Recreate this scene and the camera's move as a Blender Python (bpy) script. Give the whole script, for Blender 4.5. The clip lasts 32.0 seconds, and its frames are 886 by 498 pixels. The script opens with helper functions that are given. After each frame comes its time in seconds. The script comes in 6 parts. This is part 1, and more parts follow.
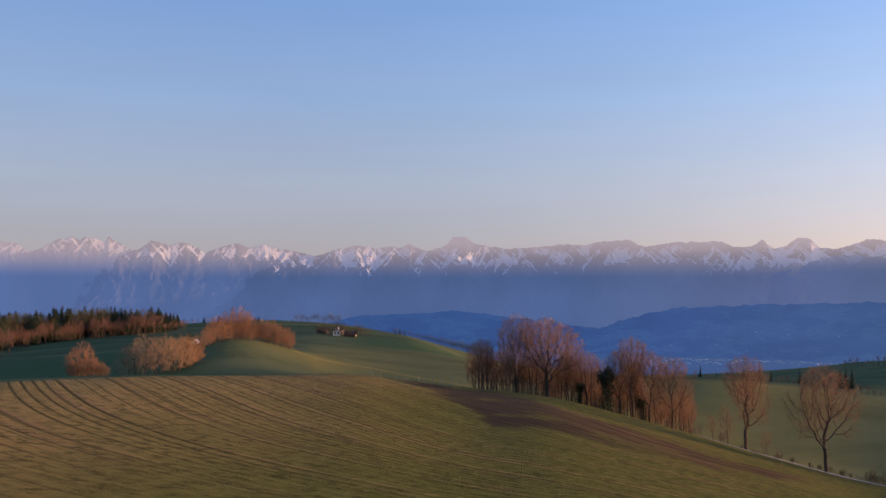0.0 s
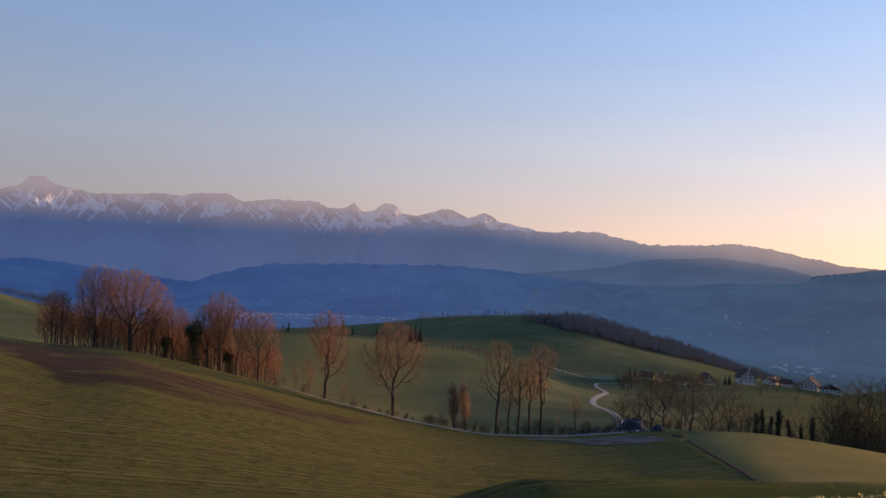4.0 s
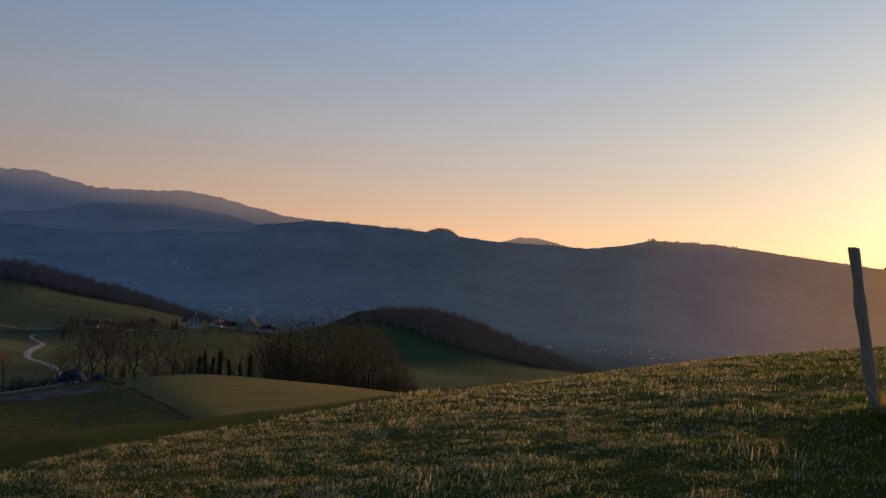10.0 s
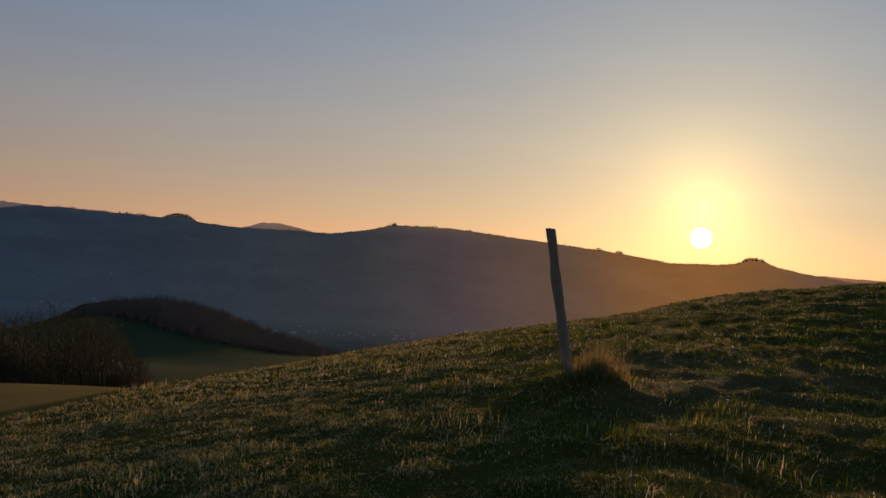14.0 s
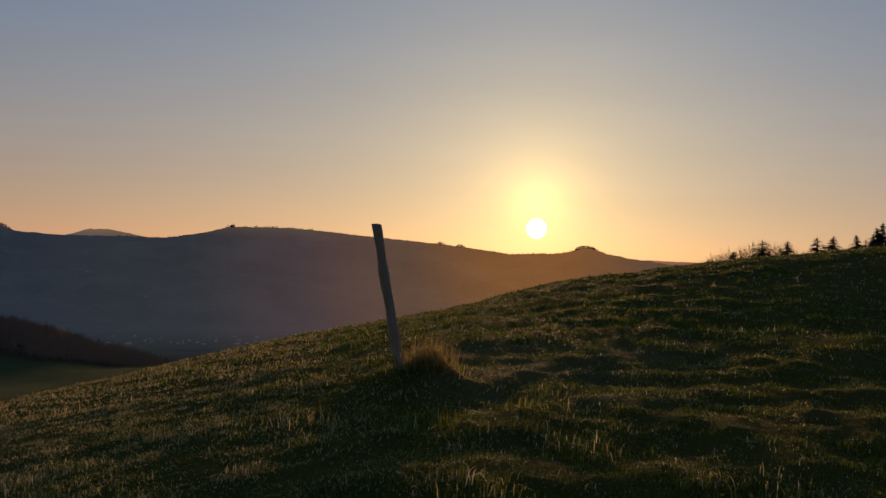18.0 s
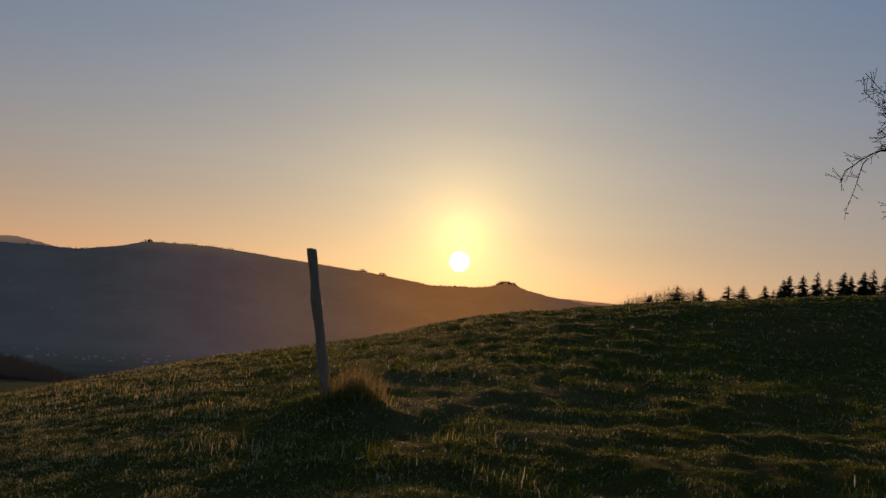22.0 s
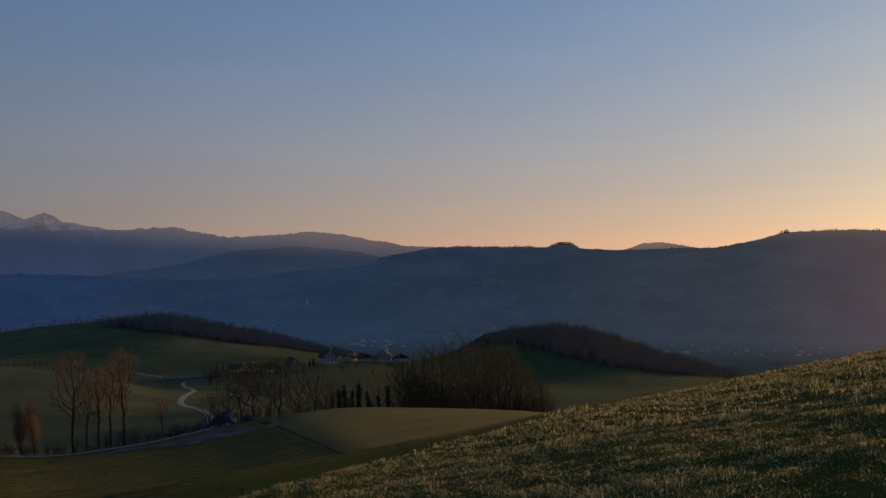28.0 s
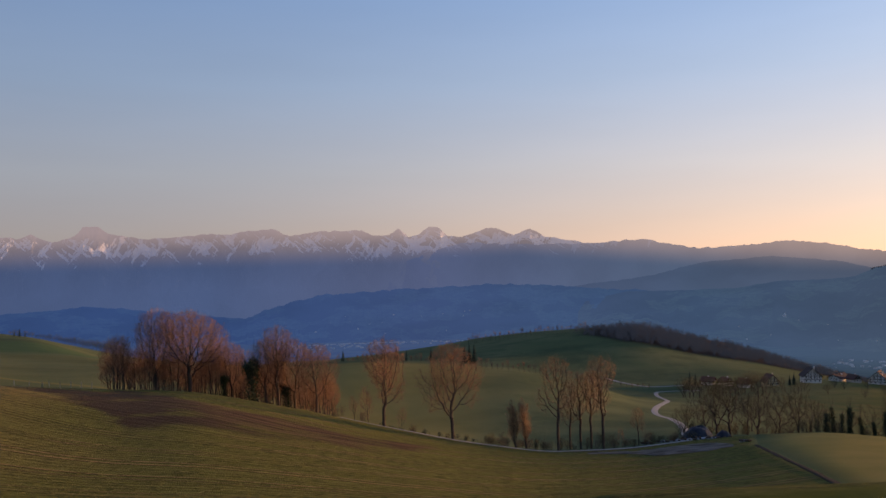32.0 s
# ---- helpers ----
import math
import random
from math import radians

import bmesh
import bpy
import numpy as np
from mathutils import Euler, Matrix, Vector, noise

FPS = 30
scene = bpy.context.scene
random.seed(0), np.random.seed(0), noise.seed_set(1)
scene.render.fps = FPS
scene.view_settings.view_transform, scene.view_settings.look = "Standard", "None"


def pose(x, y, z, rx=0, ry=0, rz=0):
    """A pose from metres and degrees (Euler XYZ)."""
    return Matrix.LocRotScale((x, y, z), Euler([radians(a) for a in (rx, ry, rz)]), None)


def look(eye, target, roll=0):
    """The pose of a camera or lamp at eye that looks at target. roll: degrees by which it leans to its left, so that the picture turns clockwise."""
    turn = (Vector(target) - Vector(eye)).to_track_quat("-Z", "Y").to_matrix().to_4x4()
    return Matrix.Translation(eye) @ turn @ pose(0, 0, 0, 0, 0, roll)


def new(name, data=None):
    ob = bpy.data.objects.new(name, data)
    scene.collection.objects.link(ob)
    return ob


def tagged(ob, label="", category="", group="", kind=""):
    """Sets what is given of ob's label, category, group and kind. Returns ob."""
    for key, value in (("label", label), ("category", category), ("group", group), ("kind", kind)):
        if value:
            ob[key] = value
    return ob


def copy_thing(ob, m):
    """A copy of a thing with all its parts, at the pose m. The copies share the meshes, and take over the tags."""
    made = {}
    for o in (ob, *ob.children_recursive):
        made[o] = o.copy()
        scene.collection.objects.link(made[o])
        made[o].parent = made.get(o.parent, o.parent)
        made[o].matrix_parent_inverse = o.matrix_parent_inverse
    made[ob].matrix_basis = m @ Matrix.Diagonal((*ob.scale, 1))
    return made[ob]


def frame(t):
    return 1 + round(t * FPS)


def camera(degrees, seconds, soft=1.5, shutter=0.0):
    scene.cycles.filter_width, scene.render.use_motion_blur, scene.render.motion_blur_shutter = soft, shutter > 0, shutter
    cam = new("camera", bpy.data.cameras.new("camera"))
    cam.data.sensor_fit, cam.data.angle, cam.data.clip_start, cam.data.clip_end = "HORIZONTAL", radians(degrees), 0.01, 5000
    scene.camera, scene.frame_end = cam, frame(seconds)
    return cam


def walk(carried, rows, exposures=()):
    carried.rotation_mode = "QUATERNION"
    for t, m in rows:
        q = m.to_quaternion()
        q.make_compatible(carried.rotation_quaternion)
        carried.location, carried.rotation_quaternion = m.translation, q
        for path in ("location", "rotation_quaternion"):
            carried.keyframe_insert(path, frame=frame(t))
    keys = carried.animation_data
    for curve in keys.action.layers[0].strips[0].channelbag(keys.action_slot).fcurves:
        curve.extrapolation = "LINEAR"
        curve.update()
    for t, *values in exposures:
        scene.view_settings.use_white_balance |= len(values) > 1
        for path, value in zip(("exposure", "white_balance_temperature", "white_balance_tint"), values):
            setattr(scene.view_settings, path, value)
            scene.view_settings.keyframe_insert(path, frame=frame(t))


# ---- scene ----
cam = camera(55.8, 32.0)
PATH = [
    (0.0, -0.74, 0.68, 92.70, 0.00, -0.00), (0.5, -0.71, 0.68, 92.25, 0.25, -2.07), (1.0, -0.68, 0.68, 91.74, 0.26, -4.93), (1.5, -0.64, 0.67, 91.56, -0.26, -8.00),
    (2.0, -0.60, 0.67, 91.48, -0.81, -10.78), (2.5, -0.56, 0.66, 91.35, -1.44, -13.85), (3.0, -0.51, 0.64, 90.89, -2.18, -17.71), (3.5, -0.46, 0.62, 90.59, -2.65, -22.38),
    (4.0, -0.40, 0.60, 90.27, -2.78, -27.14), (4.5, -0.35, 0.57, 89.58, -2.98, -31.51), (6.5, -0.21, 0.46, 88.79, -3.52, -45.82), (7.0, -0.18, 0.43, 88.83, -3.84, -48.97),
    (7.5, -0.16, 0.39, 88.72, -3.98, -52.16), (8.0, -0.14, 0.37, 88.80, -4.19, -54.42), (8.5, -0.12, 0.35, 88.95, -4.48, -56.48), (9.0, -0.11, 0.33, 88.95, -4.60, -58.24),
    (9.5, -0.10, 0.30, 88.94, -4.72, -60.54), (10.0, -0.08, 0.26, 89.01, -4.68, -63.53), (10.5, -0.06, 0.22, 89.07, -4.49, -65.95), (11.0, -0.05, 0.18, 89.33, -4.23, -68.67),
    (11.5, -0.04, 0.16, 89.69, -4.47, -71.26), (12.0, -0.03, 0.14, 89.72, -5.02, -73.52), (12.5, -0.02, 0.11, 89.58, -5.06, -75.27), (13.0, -0.02, 0.09, 89.45, -4.84, -76.64),
    (13.5, -0.01, 0.07, 89.37, -4.47, -78.70), (14.0, -0.01, 0.04, 89.34, -4.21, -81.01), (14.5, -0.01, 0.01, 89.68, -4.29, -83.23), (15.0, -0.00, -0.01, 90.00, -4.44, -84.76),
    (15.5, -0.00, -0.03, 89.96, -4.50, -85.85), (17.5, -0.00, -0.10, 89.53, -3.01, -89.95), (18.0, -0.00, -0.13, 89.72, -2.00, -91.77), (18.5, -0.00, -0.09, 89.76, -1.88, -92.27),
    (19.0, -0.00, 0.05, 89.49, -2.93, -91.84), (19.5, -0.00, 0.05, 88.97, -3.29, -92.05), (20.0, -0.00, -0.03, 89.50, -2.71, -95.13), (20.5, -0.00, 0.01, 89.47, -3.29, -96.33),
    (21.0, -0.00, 0.03, 89.40, -4.19, -96.65), (21.5, -0.01, 0.03, 90.83, -5.86, -98.44), (22.0, -0.01, -0.00, 92.09, -5.25, -97.09), (22.5, -0.00, -0.00, 92.37, -5.00, -95.56),
    (23.0, -0.00, -0.01, 92.44, -5.44, -95.72), (23.5, -0.00, -0.02, 92.39, -5.47, -95.88), (24.0, -0.00, 0.01, 91.74, -5.08, -95.31), (24.5, -0.00, 0.05, 90.69, -4.30, -91.44),
    (25.0, -0.00, 0.15, 90.45, -3.99, -85.48), (25.5, -0.01, 0.23, 90.30, -3.54, -79.87), (27.5, -0.10, 0.43, 90.10, 0.47, -60.35), (28.0, -0.13, 0.48, 90.12, 1.20, -55.30),
    (28.5, -0.17, 0.54, 89.99, 1.88, -50.00), (29.0, -0.21, 0.58, 90.21, 2.38, -45.29), (29.5, -0.26, 0.62, 90.80, 2.32, -40.93), (30.0, -0.29, 0.65, 91.52, 2.27, -37.36),
    (30.5, -0.32, 0.67, 92.14, 1.58, -34.15), (31.0, -0.36, 0.70, 91.60, 0.25, -30.48), (31.5, -0.41, 0.72, 91.21, 0.62, -26.74), (32.0, -0.44, 0.74, 91.65, 1.55, -23.90),
]
import collections

EYE = 1.5
POST_AZ, POST_D = 90.35, 9.0
walk(cam, [(t, pose(x, y, EYE, rx, ry, rz)) for t, x, y, rx, ry, rz in PATH],
     exposures=[(0.0, 0.68, 7050, 11), (2.0, 0.60, 7450, 12), (4.0, 0.42, 7250, 12), (7.0, -0.12, 6950, 11), (9.0, -0.42, 7200, 10), (13.0, -1.02, 7800, 9), (15.0, -1.16, 7850, 10), (19.0, -1.24, 7800, 11), (23.0, -1.26, 7700, 11), (25.0, -1.26, 7450, 10),
                (28.0, -0.92, 6800, 8), (29.0, -0.56, 6700, 7), (30.0, -0.08, 7100, 8), (31.0, 0.15, 7600, 10), (32.0, 0.35, 8050, 12)])


# ---- world, sun ----
SUN_AZ, SUN_EL = 98.1, 3.0
WARM, GLOW = 0.62, (1.5, 3.2)


def way(az, el=0.0):
    """Unit vector of a compass bearing (clockwise from +y) and a height angle."""
    a, e = radians(az), radians(el)
    return Vector((math.sin(a) * math.cos(e), math.cos(a) * math.cos(e), math.sin(e)))


world = bpy.data.worlds.new("evening_sky")
scene.world = world
world.use_nodes = True
wt = world.node_tree


def wnode(kind, op=None, *ins):
    n = wt.nodes.new(kind)
    if op:
        n.operation = op
    for sock, v in zip(n.inputs, ins):
        if isinstance(v, bpy.types.NodeSocket):
            wt.links.new(v, sock)
        else:
            sock.default_value = v
    return n


def wmath(op, *ins):
    return wnode("ShaderNodeMath", op, *ins).outputs[0]


sky = wt.nodes.new("ShaderNodeTexSky")
sky.sky_type = "NISHITA"
sky.sun_disc = False
sky.sun_elevation, sky.sun_rotation = radians(SUN_EL), radians(SUN_AZ)
sky.air_density, sky.dust_density, sky.ozone_density, sky.altitude = 1.0, 0.6, 5.0, 800
# the hazy evening air: blue above, rose towards the horizon, warm and bright round the sun
up = wnode("ShaderNodeVectorMath", "NORMALIZE", wt.nodes.new("ShaderNodeTexCoord").outputs["Generated"]).outputs["Vector"]
sepz = wt.nodes.new("ShaderNodeSeparateXYZ")
wt.links.new(up, sepz.inputs[0])
height = wmath("MAXIMUM", sepz.outputs["Z"], 0.0)
toward = wnode("ShaderNodeVectorMath", "DOT_PRODUCT", up, way(SUN_AZ, SUN_EL)).outputs["Value"]
angle = wmath("MULTIPLY", wmath("ARCCOSINE", wmath("MINIMUM", toward, 0.99999)), 180 / math.pi)
base = wt.nodes.new("ShaderNodeValToRGB")
SKY = [(0.0, (0.39, 0.345, 0.38)), (0.05, (0.41, 0.38, 0.43)), (0.12, (0.39, 0.435, 0.55)), (0.22, (0.285, 0.41, 0.65)), (0.35, (0.185, 0.34, 0.68)),
       (0.6, (0.13, 0.24, 0.52)), (1.0, (0.06, 0.13, 0.36))]
while len(base.color_ramp.elements) < len(SKY):
    base.color_ramp.elements.new(0.5)
for e, (p, c) in zip(base.color_ramp.elements, SKY):
    e.position, e.color = p, (*c, 1)
wt.links.new(height, base.inputs["Fac"])
warm = wmath("POWER", wmath("MAXIMUM", wmath("DIVIDE", wmath("ADD", toward, 0.2), 0.93), 0.0), 1.6)
warm = wmath("MULTIPLY", wmath("MULTIPLY", warm, WARM), wmath("EXPONENT", wmath("DIVIDE", height, -0.11)))
glow_wide = wmath("MULTIPLY", wmath("EXPONENT", wmath("DIVIDE", angle, -10.0)), GLOW[0])
glow_near = wmath("MULTIPLY", wmath("EXPONENT", wmath("DIVIDE", angle, -2.0)), GLOW[1])


def wadd(a, fac, color):
    n = wnode("ShaderNodeVectorMath", "SCALE", color)
    wt.links.new(fac, n.inputs["Scale"])
    return wnode("ShaderNodeVectorMath", "ADD", a, n.outputs["Vector"]).outputs["Vector"]


air_col = wnode("ShaderNodeVectorMath", "SCALE", sky.outputs["Color"])
air_col.inputs["Scale"].default_value = 0.05
total = wnode("ShaderNodeVectorMath", "ADD", air_col.outputs["Vector"], base.outputs["Color"]).outputs["Vector"]
total = wadd(total, warm, (0.87, 0.44, 0.155))
total = wadd(total, wmath("MULTIPLY", warm, wmath("EXPONENT", wmath("DIVIDE", height, -0.05))), (0.22, -0.02, -0.06))
# the sky brightens and warms all the way round towards the sun
nearer = wnode("ShaderNodeMapRange", None, angle, 112.0, 22.0, 0.0, 1.0)
nearer.interpolation_type = "SMOOTHSTEP"
lift = wnode("ShaderNodeMix")
lift.data_type = "RGBA"
lift.inputs["A"].default_value, lift.inputs["B"].default_value = (0.98, 1.0, 1.02, 1), (1.66, 1.74, 1.76, 1)
wt.links.new(nearer.outputs["Result"], lift.inputs["Factor"])
total = wnode("ShaderNodeVectorMath", "MULTIPLY", total, lift.outputs["Result"]).outputs["Vector"]
total = wadd(total, wmath("MULTIPLY", wmath("EXPONENT", wmath("DIVIDE", angle, -18.0)), 0.75), (0.68, 0.74, 0.36))
total = wadd(total, glow_wide, (1.0, 0.66, 0.24))
total = wadd(total, glow_near, (1.0, 0.70, 0.2))
# faint level streaks of thin cloud
flat_way = wnode("ShaderNodeVectorMath", "MULTIPLY", up, (2.2, 2.2, 15.0)).outputs["Vector"]
veil_noise = wnode("ShaderNodeTexNoise")
wt.links.new(flat_way, veil_noise.inputs["Vector"])
veil_noise.inputs["Scale"].default_value, veil_noise.inputs["Detail"].default_value = 1.6, 4.0
streaks = wnode("ShaderNodeMapRange", None, veil_noise.outputs["Fac"], 0.3, 0.7, 0.982, 1.018)
veiled = wnode("ShaderNodeVectorMath", "SCALE", total)
wt.links.new(streaks.outputs["Result"], veiled.inputs["Scale"])
total = veiled.outputs["Vector"]
wt.links.new(total, wt.nodes["Background"].inputs["Color"])
wt.nodes["Background"].inputs["Strength"].default_value = 0.6

sun_data = bpy.data.lights.new("sun", "SUN")
sun_data.energy, sun_data.angle, sun_data.color = 5.0, radians(0.55), (1.0, 0.56, 0.30)
sun = new("sun", sun_data)
sun.matrix_world = look((0, 0, 60), Vector((0, 0, 60)) - way(SUN_AZ, SUN_EL))


# ---- materials ----
class Mat:
    """A node material built step by step."""

    def __init__(self, name, rough=0.8, metal=0.0, spec=0.3):
        self.m = bpy.data.materials.new(name)
        self.m.use_nodes = True
        self.t = self.m.node_tree
        self.b = self.t.nodes["Principled BSDF"]
        self.b.inputs["Roughness"].default_value = rough
        self.b.inputs["Metallic"].default_value = metal
        self.b.inputs["Specular IOR Level"].default_value = spec
        self.out = self.t.nodes["Material Output"]

    def node(self, kind, **values):
        n = self.t.nodes.new(kind)
        for key, value in values.items():
            n.inputs[key.replace("_", " ")].default_value = value
        return n

    def link(self, a, b):
        self.t.links.new(a, b)

    def coords(self):
        return self.t.nodes.new("ShaderNodeTexCoord").outputs["Object"]

    def place(self):
        return self.t.nodes.new("ShaderNodeNewGeometry").outputs["Position"]

    def noise(self, vec, scale, detail=4.0, rough=0.55):
        n = self.node("ShaderNodeTexNoise", Scale=scale, Detail=detail, Roughness=rough)
        if vec is not None:
            self.link(vec, n.inputs["Vector"])
        return n.outputs["Fac"]

    def ramp(self, fac, *stops):
        n = self.t.nodes.new("ShaderNodeValToRGB")
        while len(n.color_ramp.elements) < len(stops):
            n.color_ramp.elements.new(0.5)
        for e, (p, c) in zip(n.color_ramp.elements, stops):
            e.position, e.color = p, (*c, 1) if len(c) == 3 else c
        self.link(fac, n.inputs["Fac"])
        return n.outputs["Color"]

    def step(self, fac, lo, hi):
        n = self.node("ShaderNodeMapRange")
        n.interpolation_type = "SMOOTHSTEP"
        n.inputs["From Min"].default_value, n.inputs["From Max"].default_value = lo, hi
        self.link(fac, n.inputs["Value"])
        return n.outputs["Result"]

    def mix(self, fac, a, b, kind="MIX"):
        n = self.t.nodes.new("ShaderNodeMix")
        n.data_type, n.blend_type = "RGBA", kind
        for sock, v in ((n.inputs["Factor"], fac), (n.inputs["A"], a), (n.inputs["B"], b)):
            if isinstance(v, bpy.types.NodeSocket):
                self.link(v, sock)
            elif isinstance(v, (int, float)):
                sock.default_value = v
            else:
                sock.default_value = (*v, 1)
        return n.outputs["Result"]

    def math(self, op, a, b=0.0, c=0.0):
        n = self.t.nodes.new("ShaderNodeMath")
        n.operation = op
        for sock, v in zip(n.inputs, (a, b, c)):
            if isinstance(v, bpy.types.NodeSocket):
                self.link(v, sock)
            else:
                sock.default_value = v
        return n.outputs[0]

    def attr(self, name):
        n = self.t.nodes.new("ShaderNodeAttribute")
        n.attribute_name = name
        return n.outputs["Fac"]

    def random(self):
        return self.t.nodes.new("ShaderNodeObjectInfo").outputs["Random"]

    def island(self):
        return self.t.nodes.new("ShaderNodeNewGeometry").outputs["Random Per Island"]

    def color(self, c):
        if isinstance(c, bpy.types.NodeSocket):
            self.link(c, self.b.inputs["Base Color"])
        else:
            self.b.inputs["Base Color"].default_value = (*c, 1)
        return self

    def bump(self, height, strength=0.3, distance=0.05):
        n = self.node("ShaderNodeBump", Strength=strength, Distance=distance)
        self.link(height, n.inputs["Height"])
        self.link(n.outputs["Normal"], self.b.inputs["Normal"])
        return self

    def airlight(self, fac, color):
        """Painted haze: emission mixed into the surface for sky light scattered by far air."""
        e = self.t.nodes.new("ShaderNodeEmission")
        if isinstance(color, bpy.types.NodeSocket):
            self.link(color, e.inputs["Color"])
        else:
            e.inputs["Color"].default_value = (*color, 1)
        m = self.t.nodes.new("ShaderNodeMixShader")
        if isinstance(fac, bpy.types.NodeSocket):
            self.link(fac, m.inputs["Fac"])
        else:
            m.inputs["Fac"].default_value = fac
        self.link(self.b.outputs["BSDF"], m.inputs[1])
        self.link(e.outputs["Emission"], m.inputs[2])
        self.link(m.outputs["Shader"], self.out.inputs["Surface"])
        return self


def mesh_ob(name, verts, faces, mat, parent=None, smooth=False):
    """One mesh object from arrays (faces all of one size, or a list)."""
    me = bpy.data.meshes.new(name)
    verts = np.asarray(verts, np.float32)
    if isinstance(faces, np.ndarray):
        k, n = faces.shape[1], len(faces)
        me.vertices.add(len(verts))
        me.vertices.foreach_set("co", verts.ravel())
        me.loops.add(n * k)
        me.loops.foreach_set("vertex_index", faces.astype(np.int32).ravel())
        me.polygons.add(n)
        me.polygons.foreach_set("loop_start", np.arange(0, n * k, k, dtype=np.int32))
        me.update(calc_edges=True)
        me.validate()
    else:
        me.from_pydata([tuple(map(float, v)) for v in verts], [], faces)
    if smooth:
        me.polygons.foreach_set("use_smooth", np.ones(len(me.polygons), bool))
    me.materials.append(mat)
    ob = new(name, me)
    if parent is not None:
        ob.parent = parent
    return ob


def part(name, bm, material, parent=None, label=""):
    """Links a bmesh as one mesh object under a thing or a part."""
    me = bpy.data.meshes.new(name)
    bm.to_mesh(me)
    bm.free()
    me.materials.append(material)
    ob = new(name, me)
    if parent is not None:
        ob.parent = parent
    if label:
        tagged(ob, label)
    return ob


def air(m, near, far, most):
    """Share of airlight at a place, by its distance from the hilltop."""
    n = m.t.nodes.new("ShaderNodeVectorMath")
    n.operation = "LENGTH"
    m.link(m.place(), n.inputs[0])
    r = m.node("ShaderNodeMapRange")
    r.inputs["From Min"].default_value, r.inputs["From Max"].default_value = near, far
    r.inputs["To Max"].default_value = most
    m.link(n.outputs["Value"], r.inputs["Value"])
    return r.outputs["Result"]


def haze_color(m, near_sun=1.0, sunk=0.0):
    """Painted haze colour: blue shaded air away from the sun, warm towards it; over it a sunlit rose layer that lies
    lower towards the sun.
    """
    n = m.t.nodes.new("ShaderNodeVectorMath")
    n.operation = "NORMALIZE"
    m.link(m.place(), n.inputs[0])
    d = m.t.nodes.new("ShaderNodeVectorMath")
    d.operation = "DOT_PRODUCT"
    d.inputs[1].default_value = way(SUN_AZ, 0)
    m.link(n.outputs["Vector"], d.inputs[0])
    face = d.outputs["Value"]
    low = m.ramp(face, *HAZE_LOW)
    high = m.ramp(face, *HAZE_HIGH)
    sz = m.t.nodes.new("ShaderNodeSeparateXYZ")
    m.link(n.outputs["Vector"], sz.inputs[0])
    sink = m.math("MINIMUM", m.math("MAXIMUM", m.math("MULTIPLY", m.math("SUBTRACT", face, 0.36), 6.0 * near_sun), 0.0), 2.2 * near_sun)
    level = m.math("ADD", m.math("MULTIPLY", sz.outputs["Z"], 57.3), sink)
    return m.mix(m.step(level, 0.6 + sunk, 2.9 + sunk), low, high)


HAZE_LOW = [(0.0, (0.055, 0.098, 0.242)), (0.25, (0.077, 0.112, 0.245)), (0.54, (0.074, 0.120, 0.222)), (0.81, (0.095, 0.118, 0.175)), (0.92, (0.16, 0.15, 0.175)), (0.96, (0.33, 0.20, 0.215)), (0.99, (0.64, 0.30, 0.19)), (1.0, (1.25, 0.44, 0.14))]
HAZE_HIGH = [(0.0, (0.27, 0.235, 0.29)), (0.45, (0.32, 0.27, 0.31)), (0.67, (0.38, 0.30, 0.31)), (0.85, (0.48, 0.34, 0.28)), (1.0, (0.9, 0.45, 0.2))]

# ---- the lie of the land: lines of equal kind, by bearing ----
# each: bearing, distance in metres, height angle seen from the eye
MEADOW_EDGE = [(-30, 8, -22), (10, 8, -22), (24, 8.5, -20.3), (31, 9, -17.3), (39.5, 10, -15.55), (49, 12, -13.85), (56, 14, -12.4), (63, 16, -10.9),
               (71, 19, -9.2), (78, 21, -7.55), (87, 24, -5.6), (93, 27, -4.4), (100, 31, -2.35), (105, 34, -1.45), (110, 38, -0.5), (116, 42, 0.3),
               (125, 50, 1.45), (150, 60, 2.0), (240, 60, 2.0), (290, 30, -6.0)]
FIELD_NEAR = [(-30, 30, -13.0), (-15, 36, -13.9), (0, 42, -14.6), (28, 45, -16.7), (40, 45, -16.2), (50, 45, -14.6), (56, 45, -13.4), (63, 45, -12.2), (71, 45, -10.5), (78, 48, -9.0),
              (87, 52, -7.2), (93, 55, -6.0), (100, 60, -4.0), (105, 65, -3.0), (110, 70, -1.9), (116, 80, -0.6), (125, 95, 0.8), (150, 120, 1.2), (240, 120, 1.0), (290, 60, -6.0)]
FIELD_END = [(-30, 100, -5.56), (-20, 124, -5.57), (-11, 150, -5.75), (-6, 164, -5.75), (-3, 170, -6.15), (1.6, 174, -6.7), (7, 173, -7.2), (13.7, 165, -8.75), (19, 160, -10.1),
             (24.4, 150, -11.3), (30.3, 145, -12.1), (36, 150, -11.8), (39.7, 158, -11.2), (43, 163, -10.8), (48, 165, -10.35), (54, 155, -10.6), (61, 145, -10.9),
             (66, 145, -11.5), (75, 145, -11.0), (87, 150, -9.0), (100, 160, -6.0), (110, 170, -3.5), (125, 190, -0.5), (150, 220, 0.0), (240, 220, 0.0), (290, 200, -3.0)]
